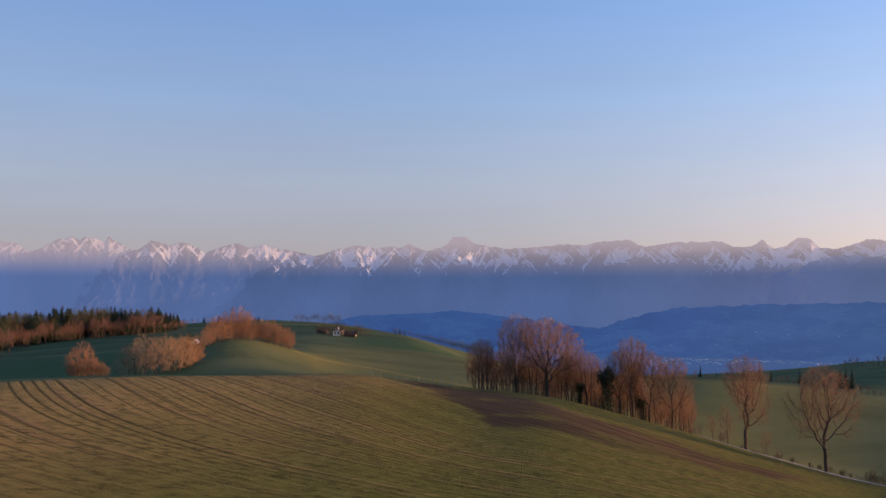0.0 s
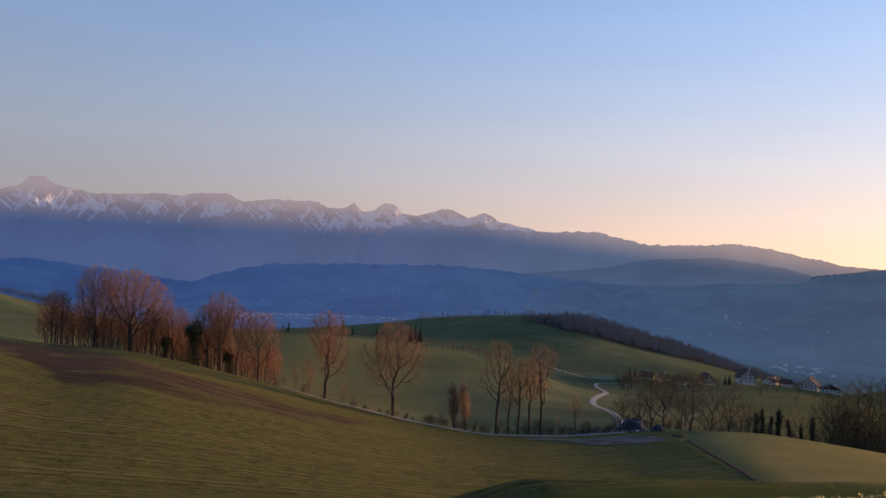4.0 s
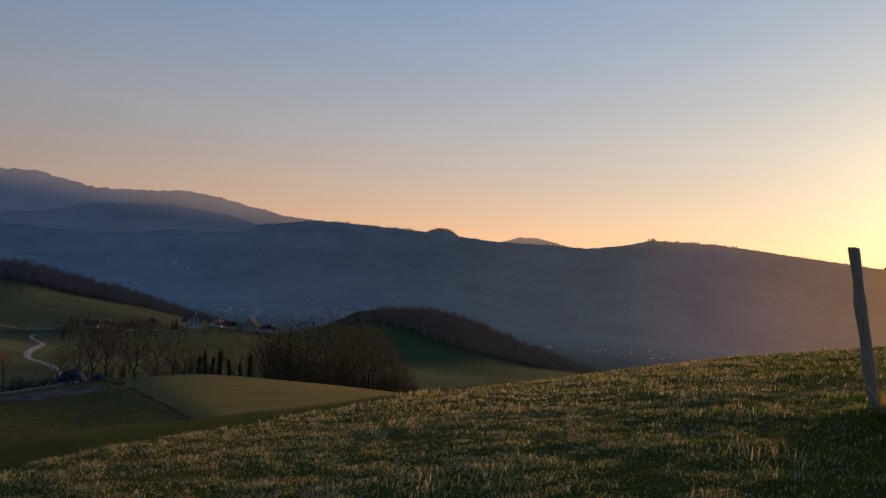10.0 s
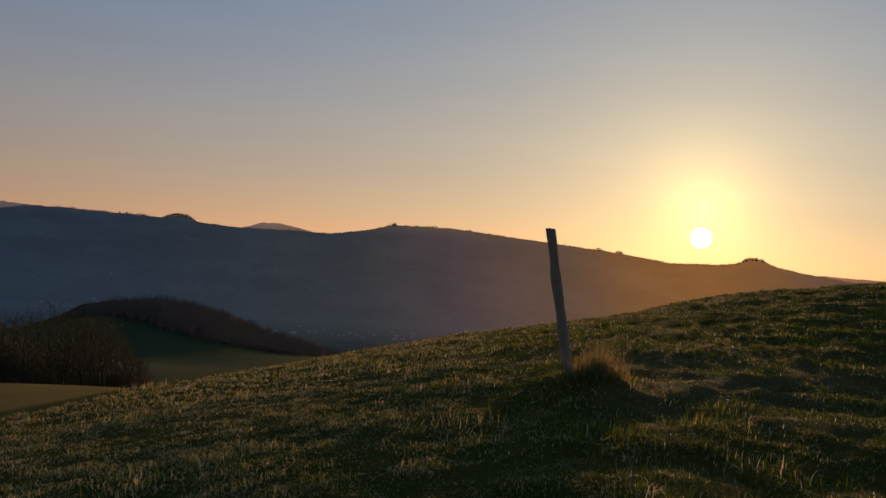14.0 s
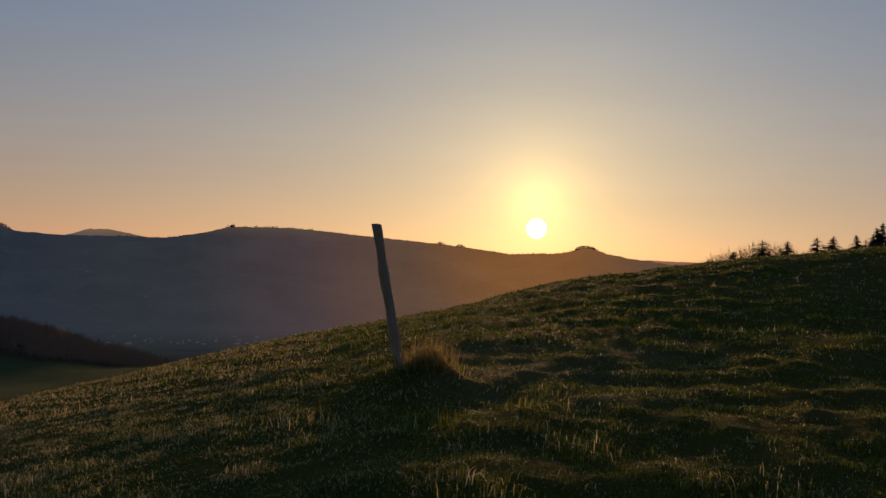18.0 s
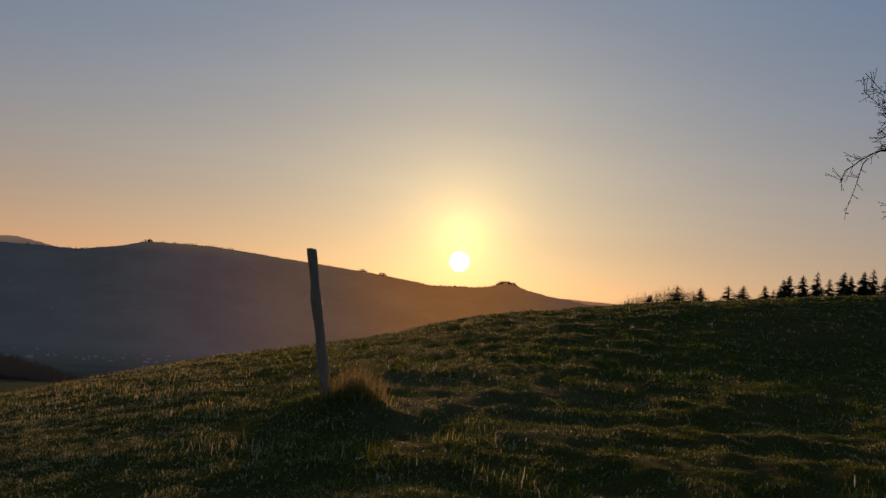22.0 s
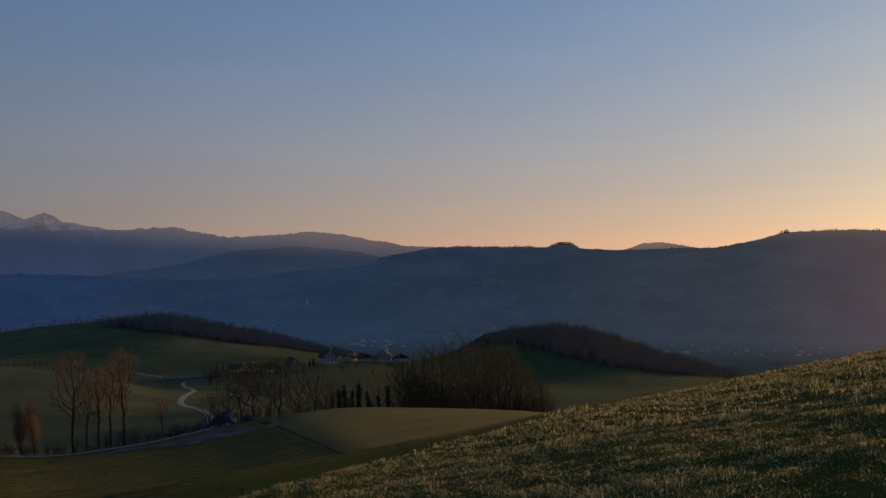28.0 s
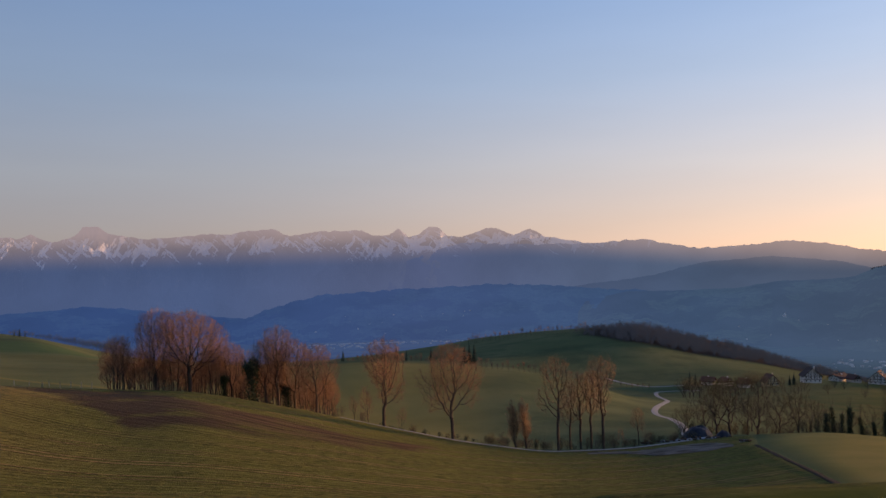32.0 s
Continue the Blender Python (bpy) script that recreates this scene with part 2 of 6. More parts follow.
HOLLOW = [(-30, 200, -5.9), (-20, 210, -5.6), (-8, 225, -5.9), (2, 225, -6.9), (7, 220, -8.2), (14, 215, -9.3), (20, 210, -10.2), (30, 200, -11.3), (40, 215, -10.4),
          (48, 225, -10.9), (54, 220, -11.2), (61, 215, -11.2), (66, 220, -10.6), (75, 230, -10.2), (87, 240, -8.6), (100, 250, -6.6), (110, 260, -4.5), (125, 280, -1.5),
          (150, 300, -0.5), (240, 300, -0.5), (290, 260, -3.5)]
PASTURE = [(-30, 360, -4.4), (-21, 360, -3.9), (-16, 370, -3.6), (-9, 380, -3.65), (-5.5, 370, -4.1), (-2, 355, -4.55), (1.6, 325, -5.1), (7, 300, -6.0), (14, 285, -6.15), (18, 285, -6.0),
           (23, 288, -6.25), (28, 288, -6.7), (32, 288, -7.6), (36, 290, -8.9), (40, 300, -9.3), (46, 330, -8.8), (52, 330, -9.0), (58, 320, -9.7), (66, 320, -9.7), (72, 320, -9.4),
           (80, 330, -8.8), (90, 360, -7.8), (100, 390, -6.5), (110, 420, -5.0), (125, 420, -2.2), (150, 420, -0.8), (240, 420, -0.8), (290, 380, -3.0)]
VILLAGE = [(-30, 520, -4.0), (-20, 520, -3.2), (-9, 520, -2.9), (-2, 500, -3.4), (1.6, 480, -4.9), (7, 470, -6.6), (14, 470, -6.9), (20, 470, -6.9), (26, 480, -7.2), (32, 490, -7.7),
           (38, 500, -7.75), (44, 510, -7.6), (50, 520, -7.45), (55, 500, -7.8), (58, 470, -8.6), (62, 450, -9.0), (70, 450, -9.2), (80, 450, -8.9), (90, 480, -8.2), (100, 540, -7.0), (110, 580, -5.8),
           (125, 600, -3.4), (150, 600, -1.5), (240, 600, -1.5), (290, 540, -3.0)]
HILLTOP = [(-30, 760, -2.9), (-20, 760, -2.4), (-12, 760, -2.1), (-8, 740, -2.3), (-4, 700, -2.9), (0, 680, -3.9), (4, 680, -5.0), (10, 690, -5.8), (16, 700, -5.7), (20, 710, -5.4),
           (24, 720, -5.05), (29, 720, -4.45), (33.5, 720, -4.15), (37, 720, -4.05), (40.4, 720, -4.95), (44, 720, -5.75), (47, 730, -6.6), (50, 730, -7.3), (53, 700, -7.5), (56, 640, -7.0), (58.5, 620, -6.3), (61, 610, -5.8), (63.5, 610, -5.8), (66, 610, -6.4),
           (69.4, 610, -7.4), (75, 620, -8.7), (82, 640, -8.9), (92, 700, -8.6), (110, 820, -6.6), (125, 820, -4.5), (150, 820, -3.0), (240, 820, -3.0), (290, 800, -3.0)]
LEE = [(-30, 1400, -5.5), (0, 1500, -6.6), (30, 1600, -6.8), (60, 1600, -7.6), (75, 1600, -8.2), (90, 1600, -8.2), (125, 1500, -6.5), (150, 1500, -5.0), (240, 1500, -5.0), (290, 1400, -5.0)]
VALLEY = [(-30, 3900, -2.6), (-10, 3900, -3.0), (0, 3900, -4.0), (12, 3800, -4.45), (30, 3700, -4.6), (45, 3500, -5.0), (60, 3300, -5.6), (90, 3200, -5.8), (125, 3200, -5.4), (150, 3200, -4.5), (240, 3200, -4.5), (290, 3700, -3.0)]
PLAIN = [(-30, 4980, -2.0), (0, 4980, -3.0), (60, 4980, -3.0), (150, 4980, -2.7), (240, 4980, -2.7), (290, 4980, -2.0)]

AZ = np.concatenate([np.arange(-34, 130, 0.25), np.arange(130, 326, 2.0)])
FAZ = np.arange(-180, 540, 0.25)


def line_of(rows):
    """Distance and height of a line at all bearings, softly rounded."""
    a, d, e = np.array(rows, float).T
    a = np.concatenate([a - 360, a, a + 360])
    z = EYE + d * np.tan(np.radians(e))
    got = []
    k = np.exp(-0.5 * (np.arange(-16, 17) * 0.25 / 1.0) ** 2)
    for v in (d, z):
        f = np.interp(FAZ, a, np.tile(v, 3))
        got.append(np.interp(AZ, FAZ, np.convolve(np.pad(f, 16, "edge"), k / k.sum(), "valid")))
    return got


def monotone(xs, ys, x):
    """Cubic through the points of each column without overshoot. xs, ys: lines x bearings; x: distances."""
    h = np.diff(xs, axis=0)
    s = np.diff(ys, axis=0) / h
    m = np.zeros_like(ys)
    w1, w2 = 2 * h[1:] + h[:-1], h[1:] + 2 * h[:-1]
    same = s[1:] * s[:-1] > 0
    with np.errstate(all="ignore"):
        m[1:-1] = np.where(same, (w1 + w2) / (w1 / s[:-1] + w2 / s[1:]), 0)
    m[0], m[-1] = s[0], s[-1]
    out = np.zeros((len(x), xs.shape[1]))
    for c in range(xs.shape[1]):
        i = np.clip(np.searchsorted(xs[:, c], x) - 1, 0, len(xs) - 2)
        u = (x - xs[i, c]) / h[i, c]
        out[:, c] = (ys[i, c] * (1 + 2 * u) * (1 - u) ** 2 + h[i, c] * m[i, c] * u * (1 - u) ** 2
                     + ys[i + 1, c] * u * u * (3 - 2 * u) + h[i, c] * m[i + 1, c] * u * u * (u - 1))
    return out


DD = np.concatenate([[0.0], np.arange(0.4, 12, 0.2), np.arange(12, 50, 0.6), np.arange(50, 300, 2.0), np.arange(300, 1000, 8.0), np.arange(1000, 4981, 60.0)])
LINES = [line_of(r) for r in (MEADOW_EDGE, FIELD_NEAR, FIELD_END, HOLLOW, PASTURE, VILLAGE, HILLTOP, LEE, VALLEY, PLAIN)]
# the post's ground lies a little over the standing place, so the meadow swells at half way
zero = np.zeros((1, len(AZ)))
half_d = LINES[0][0] * 0.33
swell = np.interp(AZ, [-34, 30, 45, 60, 75, 90, 105, 125, 200, 300, 326], [-1.0, -0.8, -0.58, -0.48, -0.30, 0.02, 0.10, 0.25, 0.6, -0.5, -1.0])
XS = np.vstack([zero, half_d[None], *[l[0][None] for l in LINES]])
ZS = np.vstack([zero, swell[None], *[l[1][None] for l in LINES]])
LAND = monotone(XS, ZS, DD)
A2, D2 = np.meshgrid(np.radians(AZ), DD)


def mound(az, d, across, deep, height):
    """A rounded hill: bearing, distance, half widths in degrees and metres."""
    return height * np.exp(-0.5 * ((np.degrees(A2) - az) / across) ** 2 - 0.5 * ((D2 - d) / deep) ** 2)


LAND += mound(-13.8, 262, 3.4, 30, 7.5)
# the field's edge past the drain furrow, and low uneven ground in the meadow
LAND += mound(POST_AZ + 0.5, POST_D + 0.1, 3.0, 0.5, 0.09) + mound(91.9, 8.75, 1.8, 0.3, 0.12)
X2, Y2 = D2 * np.sin(A2), D2 * np.cos(A2)


def lumps(size, turn, k):
    """Uneven swells of a given size, running askew."""
    u, v = (X2 * math.cos(turn) + Y2 * math.sin(turn)) / size, (Y2 * math.cos(turn) - X2 * math.sin(turn)) / size
    return np.sin(6.283 * u + 1.7 * np.sin(3.1 * v + k) + k) * np.sin(4.4 * v + 1.3 * np.sin(2.3 * u + 2 * k))


tussocks = 0.5 * lumps(1.1, 0.4, 1.0) + 0.5 * lumps(0.7, 1.3, 2.0) + 0.9 * lumps(2.3, 0.9, 3.0) + 0.8 * lumps(4.7, 0.2, 4.0)
tuft_h = np.interp(np.degrees(A2), [20, 45, 65, 85, 100, 130, 326], [0.002, 0.003, 0.006, 0.024, 0.044, 0.05, 0.03])
LAND += tuft_h * tussocks * np.clip((D2 - 1.0) / 2, 0, 1) * np.clip((50 - D2) / 12, 0, 1)


def ground_z(x, y):
    """Height of the ground at a place."""
    d = math.hypot(x, y)
    a = math.degrees(math.atan2(x, y))
    a = a if a >= -34 else a + 360
    i = min(max(int(np.searchsorted(DD, d)) - 1, 0), len(DD) - 2)
    j = min(max(int(np.searchsorted(AZ, a)) - 1, 0), len(AZ) - 2)
    u, v = (d - DD[i]) / (DD[i + 1] - DD[i]), (a - AZ[j]) / (AZ[j + 1] - AZ[j])
    u, v = min(max(u, 0), 1), min(max(v, 0), 1)
    return float((LAND[i, j] * (1 - v) + LAND[i, j + 1] * v) * (1 - u) + (LAND[i + 1, j] * (1 - v) + LAND[i + 1, j + 1] * v) * u)


def where(az, el, near=100.0, most=1100.0):
    """First place from a distance on at which the ground reaches that height angle."""
    d = near
    while d < most:
        p = way(az) * d
        if math.degrees(math.atan2(ground_z(p.x, p.y) - EYE, d)) >= el:
            break
        d += max(0.5, d * 0.004)
    return d


def on_ground(az, d, sink=0.0):
    p = way(az) * d
    return Vector((p.x, p.y, ground_z(p.x, p.y) - sink))

# ---- ground: one sheet to the horizon ----
na, nd = len(AZ), len(DD)
ADEG = np.degrees(A2)
END_D = np.broadcast_to(LINES[2][0], A2.shape)
EDGE_D = np.broadcast_to(LINES[0][0], A2.shape)


def soft(x, lo, hi):
    u = np.clip((x - lo) / (hi - lo), 0, 1)
    return u * u * (3 - 2 * u)


FURROW = [(a, where(a, e, 38, 170)) for a, e in ((43.6, -11.35), (44.3, -11.68), (45.4, -12.2), (46.7, -12.81), (47.9, -13.39), (48.9, -13.89), (50.0, -14.4))]
ditch = np.interp(D2, [d for a, d in FURROW[::-1]], [a for a, d in FURROW[::-1]])
WOOD_FOOT = [(a, where(a, e, 440, 620)) for a, e in ((57.2, -6.35), (58.6, -6.45), (60.6, -6.67), (63.3, -7.38), (66.4, -8.02), (70.4, -8.5), (75.5, -8.75))]


def wood_foot(az):
    return np.interp(az, [a for a, d in WOOD_FOOT], [d for a, d in WOOD_FOOT])


GX, GY = D2 * np.sin(A2), D2 * np.cos(A2)
field = soft(D2, EDGE_D * 1.1, EDGE_D * 1.5) * (1 - soft(D2, END_D - 1.5, END_D + 1.0)) * (1 - soft(ADEG - ditch, -0.3, 0.1))
# a band of bare red soil runs along the slope below the green verge
BAND_FAR = [(-6, 160), (-2, 164)] + [(a, where(a, e, 40, 175)) for a, e in ((2.72, -6.87), (6.61, -7.68), (10.62, -8.86), (14.69, -9.94), (18.79, -10.88), (22.86, -11.47), (25.88, -11.87))]
BAND_NEAR = [(-6, 156), (-2, 140)] + [(a, where(a, e, 40, 175)) for a, e in ((2.81, -9.02), (6.68, -9.4), (10.68, -10.52), (14.73, -11.06), (18.81, -11.51), (22.88, -11.86), (25.89, -12.1))]
band_far = np.interp(ADEG, *zip(*BAND_FAR))
band_near = np.interp(ADEG, *zip(*BAND_NEAR))
ragged = 0.05 * np.sin(GX * 0.21 + 1.3 * np.sin(GY * 0.09)) + 0.03 * np.sin(GX * 0.53 + GY * 0.31)
bare = field * soft(D2 * (1 + ragged), band_near - 13, band_near + 9) * (1 - soft(D2 * (1 + 0.5 * ragged), band_far - 4, band_far + 6)) * soft(ADEG, -6, -2) * (1 - soft(ADEG, 21, 25))
meadow = 1 - soft(D2, EDGE_D * 1.2, EDGE_D * 1.55) * (1 - soft(ADEG, 40, 60))
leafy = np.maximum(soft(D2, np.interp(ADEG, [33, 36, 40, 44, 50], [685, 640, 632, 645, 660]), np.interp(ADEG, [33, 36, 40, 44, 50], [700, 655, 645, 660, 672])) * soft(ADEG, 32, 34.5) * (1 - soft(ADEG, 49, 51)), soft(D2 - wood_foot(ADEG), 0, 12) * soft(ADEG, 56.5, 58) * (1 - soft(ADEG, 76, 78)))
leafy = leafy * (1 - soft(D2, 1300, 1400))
dry = soft(D2, 7.2, 8.4) * (1 - soft(D2, 11.5, 14)) * soft(ADEG, 90.5, 92.5) * (1 - soft(ADEG, 104, 112))
lush = 0.8 * soft(D2, 215, 235) * (1 - soft(D2, 590, 620)) * soft(ADEG, 54, 57) + soft(D2, 150, 165) * (1 - soft(D2, 335, 350)) * (1 - soft(ADEG, -17.5, -16)) + soft(D2, 385, 400) * (1 - soft(D2, 470, 500)) * soft(ADEG, -7, -5) * (1 - soft(ADEG, 2, 3))
# straw colour; on the knoll and past the furrow it paints in sunlight
straw = 0.2 * soft(D2, 200, 230) * (1 - soft(D2, 370, 385)) * soft(ADEG, -10, -8.5) * (1 - soft(ADEG, 3, 5)) + 0.22 * soft(D2, 222, 240) * (1 - soft(D2, 258, 285)) * (0.4 + 0.6 * soft(D2, 236, 250)) * soft(ADEG, -17, -15.5) * (1 - soft(ADEG, -9.5, -6)) + 0.8 * soft(ADEG - ditch, 0.1, 3) * soft(D2, EDGE_D * 1.05, EDGE_D * 1.4) * (1 - soft(D2, 168, 176)) * (1 - soft(ADEG, 62, 66))
# pasture behind the tree row painted brighter, in place of grazing sunlight
straw = straw + 0.5 * soft(ADEG, 6, 9) * (1 - soft(ADEG, 23, 29)) * soft(D2, 180, 195) * (1 - soft(D2, 288, 300))
# a dry rim with stakes along it, from the knoll down to the row of trees
RIM = [(a, where(a, e, 176, 330)) for a, e in ((-10.8, -3.95), (-8.55, -4.75), (-6.1, -5.18), (-4.77, -5.42), (-2.07, -6.02), (1.77, -6.65))]
rim_d = np.interp(ADEG, *zip(*RIM))
straw = np.maximum(straw, 0.75 * soft(D2, rim_d - 2.5, rim_d) * (1 - soft(D2, rim_d + 1.0, rim_d + 4.0)) * soft(ADEG, -11.5, -10) * (1 - soft(ADEG, 1.5, 2.5)))
# drill rows run parallel to one curve that swings from down the slope to across it
step_s = np.arange(-150, 150, 0.5)
head = -np.radians(34.5 - 28.0 * np.tanh(step_s / 20.9))
row_x, row_y = np.cumsum(np.cos(head)) * 0.5, np.cumsum(np.sin(head)) * 0.5
row_x, row_y = row_x - row_x[300] - 5.9, row_y - row_y[300] + 61.6
nearest = np.full(GX.shape, 1e12)
rows_s = np.zeros(GX.shape)
for x0, y0, turn in zip(row_x, row_y, head):
    gap = (GX - x0) ** 2 + (GY - y0) ** 2
    closer = gap < nearest
    nearest = np.where(closer, gap, nearest)
    rows_s = np.where(closer, (GY - y0) * math.cos(turn) - (GX - x0) * math.sin(turn), rows_s)


def cover(ob, name, values):
    at = ob.data.attributes.new(name, "FLOAT", "POINT")
    at.data.foreach_set("value", np.ascontiguousarray(values, np.float32).ravel())


# ground material: pasture, sown field, bare soil, rough meadow
g = Mat("ground", rough=1.0, spec=0.02)
P = g.place()
big, mid, fine = g.noise(P, 0.012, 3), g.noise(P, 0.12, 5), g.noise(P, 2.5, 6, 0.65)
pasture = g.mix(g.step(big, 0.35, 0.65), (0.070, 0.104, 0.046), (0.118, 0.138, 0.066))
pasture = g.mix(g.math("MULTIPLY", mid, 0.6), pasture, (0.120, 0.118, 0.055))
pasture = g.mix(g.math("MULTIPLY", g.step(g.noise(P, 0.045, 7, 0.7), 0.46, 0.62), 0.5), pasture, (0.052, 0.074, 0.034))
pasture = g.mix(g.math("MULTIPLY", g.step(g.noise(P, 0.5, 6, 0.75), 0.5, 0.66), 0.4), pasture, (0.13, 0.125, 0.06))
contour = g.t.nodes.new("ShaderNodeMapping")
contour.inputs["Scale"].default_value = (0.009, 0.022, 0.026)
g.link(P, contour.inputs["Vector"])
pasture = g.mix(g.math("MULTIPLY", g.step(g.noise(contour.outputs["Vector"], 1.0, 4, 0.6), 0.47, 0.6), 0.5), pasture, (0.044, 0.066, 0.034))
out_there = g.t.nodes.new("ShaderNodeVectorMath")
out_there.operation = "LENGTH"
g.link(P, out_there.inputs[0])
open_field = g.step(out_there.outputs["Value"], 30, 60)
tram = g.math("PINGPONG", g.math("ADD", g.math("ADD", g.attr("row"), 3.4), g.math("MULTIPLY", mid, 0.2)), 3.95)
tram = g.math("SUBTRACT", 1.0, g.step(g.math("ABSOLUTE", g.math("SUBTRACT", tram, 0.8)), 0.08, 0.34))
tram = g.math("MULTIPLY", tram, g.step(g.noise(P, 0.05, 3), 0.35, 0.6))
def streak(across, along):
    c = g.t.nodes.new("ShaderNodeCombineXYZ")
    g.link(g.math("MULTIPLY", g.attr("row"), across), c.inputs["X"])
    g.link(g.math("MULTIPLY", g.attr("along"), along), c.inputs["Y"])
    return g.noise(c.outputs["Vector"], 1.0, 3, 0.6)


st1, st2 = streak(1.1, 0.03), streak(3.4, 0.12)
crop = g.mix(g.step(st1, 0.25, 0.75), (0.092, 0.099, 0.024), (0.150, 0.148, 0.040))
crop = g.mix(g.math("MULTIPLY", g.step(st2, 0.42, 0.6), 0.3), crop, (0.056, 0.054, 0.018))
sx = g.t.nodes.new("ShaderNodeSeparateXYZ")
g.link(P, sx.inputs[0])
# crop gilded towards the left, low sunlight put into the colour
crop = g.mix(g.math("MULTIPLY", g.step(g.math("ADD", big, g.math("MULTIPLY", sx.outputs["X"], -0.016)), 0.42, 0.95), 0.75), crop, g.mix(st1, (0.31, 0.190, 0.074), (0.42, 0.27, 0.108)))
crop = g.mix(g.math("MULTIPLY", g.math("MULTIPLY", tram, open_field), 0.7), crop, (0.30, 0.175, 0.10))
# dark line beside each tramline, shade put into the crop's colour
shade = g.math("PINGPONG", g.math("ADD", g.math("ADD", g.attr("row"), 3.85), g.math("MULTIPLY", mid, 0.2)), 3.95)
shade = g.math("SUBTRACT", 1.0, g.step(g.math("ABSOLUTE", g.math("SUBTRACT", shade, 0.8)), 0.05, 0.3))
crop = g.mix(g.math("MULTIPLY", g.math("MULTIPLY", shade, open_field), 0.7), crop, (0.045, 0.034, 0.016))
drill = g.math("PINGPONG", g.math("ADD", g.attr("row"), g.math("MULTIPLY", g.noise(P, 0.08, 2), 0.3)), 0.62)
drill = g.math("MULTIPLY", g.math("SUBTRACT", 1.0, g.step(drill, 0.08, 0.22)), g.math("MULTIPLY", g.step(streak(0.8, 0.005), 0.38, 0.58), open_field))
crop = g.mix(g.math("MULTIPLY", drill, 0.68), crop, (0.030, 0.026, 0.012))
clod = g.noise(P, 1.1, 9, 0.8)
crop = g.mix(g.math("MULTIPLY", g.step(clod, 0.5, 0.56), 0.78), crop, (0.036, 0.036, 0.012))
crop = g.mix(g.math("MULTIPLY", g.step(g.noise(P, 2.2, 8, 0.8), 0.53, 0.6), 0.75), crop, (0.23, 0.205, 0.065))
soil = g.mix(g.step(g.math("ADD", st1, g.math("MULTIPLY", g.math("SUBTRACT", big, 0.5), 0.8)), 0.35, 0.65), (0.040, 0.028, 0.019), g.mix(g.step(sx.outputs["X"], 5, 32), (0.074, 0.054, 0.035), (0.140, 0.086, 0.048)))
grass = g.mix(g.step(mid, 0.4, 0.62), (0.058, 0.076, 0.010), (0.110, 0.094, 0.020))
grass = g.mix(g.math("MULTIPLY", fine, 0.5), grass, (0.04, 0.045, 0.015))
col = g.mix(g.attr("meadow"), pasture, grass)
col = g.mix(g.attr("lush"), col, g.mix(mid, (0.046, 0.084, 0.036), (0.080, 0.116, 0.050)))
col = g.mix(g.attr("straw"), col, g.mix(mid, (0.20, 0.165, 0.042), (0.34, 0.25, 0.078)))
col = g.mix(g.math("MULTIPLY", g.attr("dry"), 0.22), col, g.mix(fine, (0.20, 0.15, 0.08), (0.34, 0.27, 0.16)))
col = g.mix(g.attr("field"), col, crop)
col = g.mix(g.math("MULTIPLY", g.attr("bare"), g.step(g.math("ADD", mid, g.math("MULTIPLY", g.attr("bare"), 0.5)), 0.7, 1.05)), col, soil)
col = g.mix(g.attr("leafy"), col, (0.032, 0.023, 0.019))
# haze painted over the far ground as emission, more with distance
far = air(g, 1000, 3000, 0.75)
town = g.noise(P, 0.006, 5)
col = g.mix(g.math("MULTIPLY", g.step(town, 0.5, 0.6), g.step(far, 0.05, 0.3)), col, (0.02, 0.035, 0.025))
g.color(col)
hgt = g.math("ADD", g.math("MULTIPLY", fine, 0.6), g.math("ADD", g.math("MULTIPLY", g.math("ADD", st1, st2), g.math("MULTIPLY", g.attr("field"), 1.2)), mid))
hgt = g.math("ADD", hgt, g.math("MULTIPLY", g.attr("field"), g.math("SUBTRACT", g.math("MULTIPLY", clod, 1.6), g.math("MULTIPLY", drill, 0.7))))
g.bump(hgt, 0.9, 0.16)
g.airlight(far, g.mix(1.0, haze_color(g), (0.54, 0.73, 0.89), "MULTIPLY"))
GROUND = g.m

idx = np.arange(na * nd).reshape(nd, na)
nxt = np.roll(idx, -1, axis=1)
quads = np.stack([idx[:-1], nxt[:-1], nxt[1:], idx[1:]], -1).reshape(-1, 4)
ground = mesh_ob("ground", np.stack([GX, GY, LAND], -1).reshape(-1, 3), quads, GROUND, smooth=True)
tagged(ground, "rolling hill land of meadow, sown field and pasture down to a valley", "ground", kind="structure")
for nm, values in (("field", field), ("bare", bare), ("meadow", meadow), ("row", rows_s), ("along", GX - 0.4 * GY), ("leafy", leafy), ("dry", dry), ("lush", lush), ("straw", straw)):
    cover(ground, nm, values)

# ---- far ridges ----


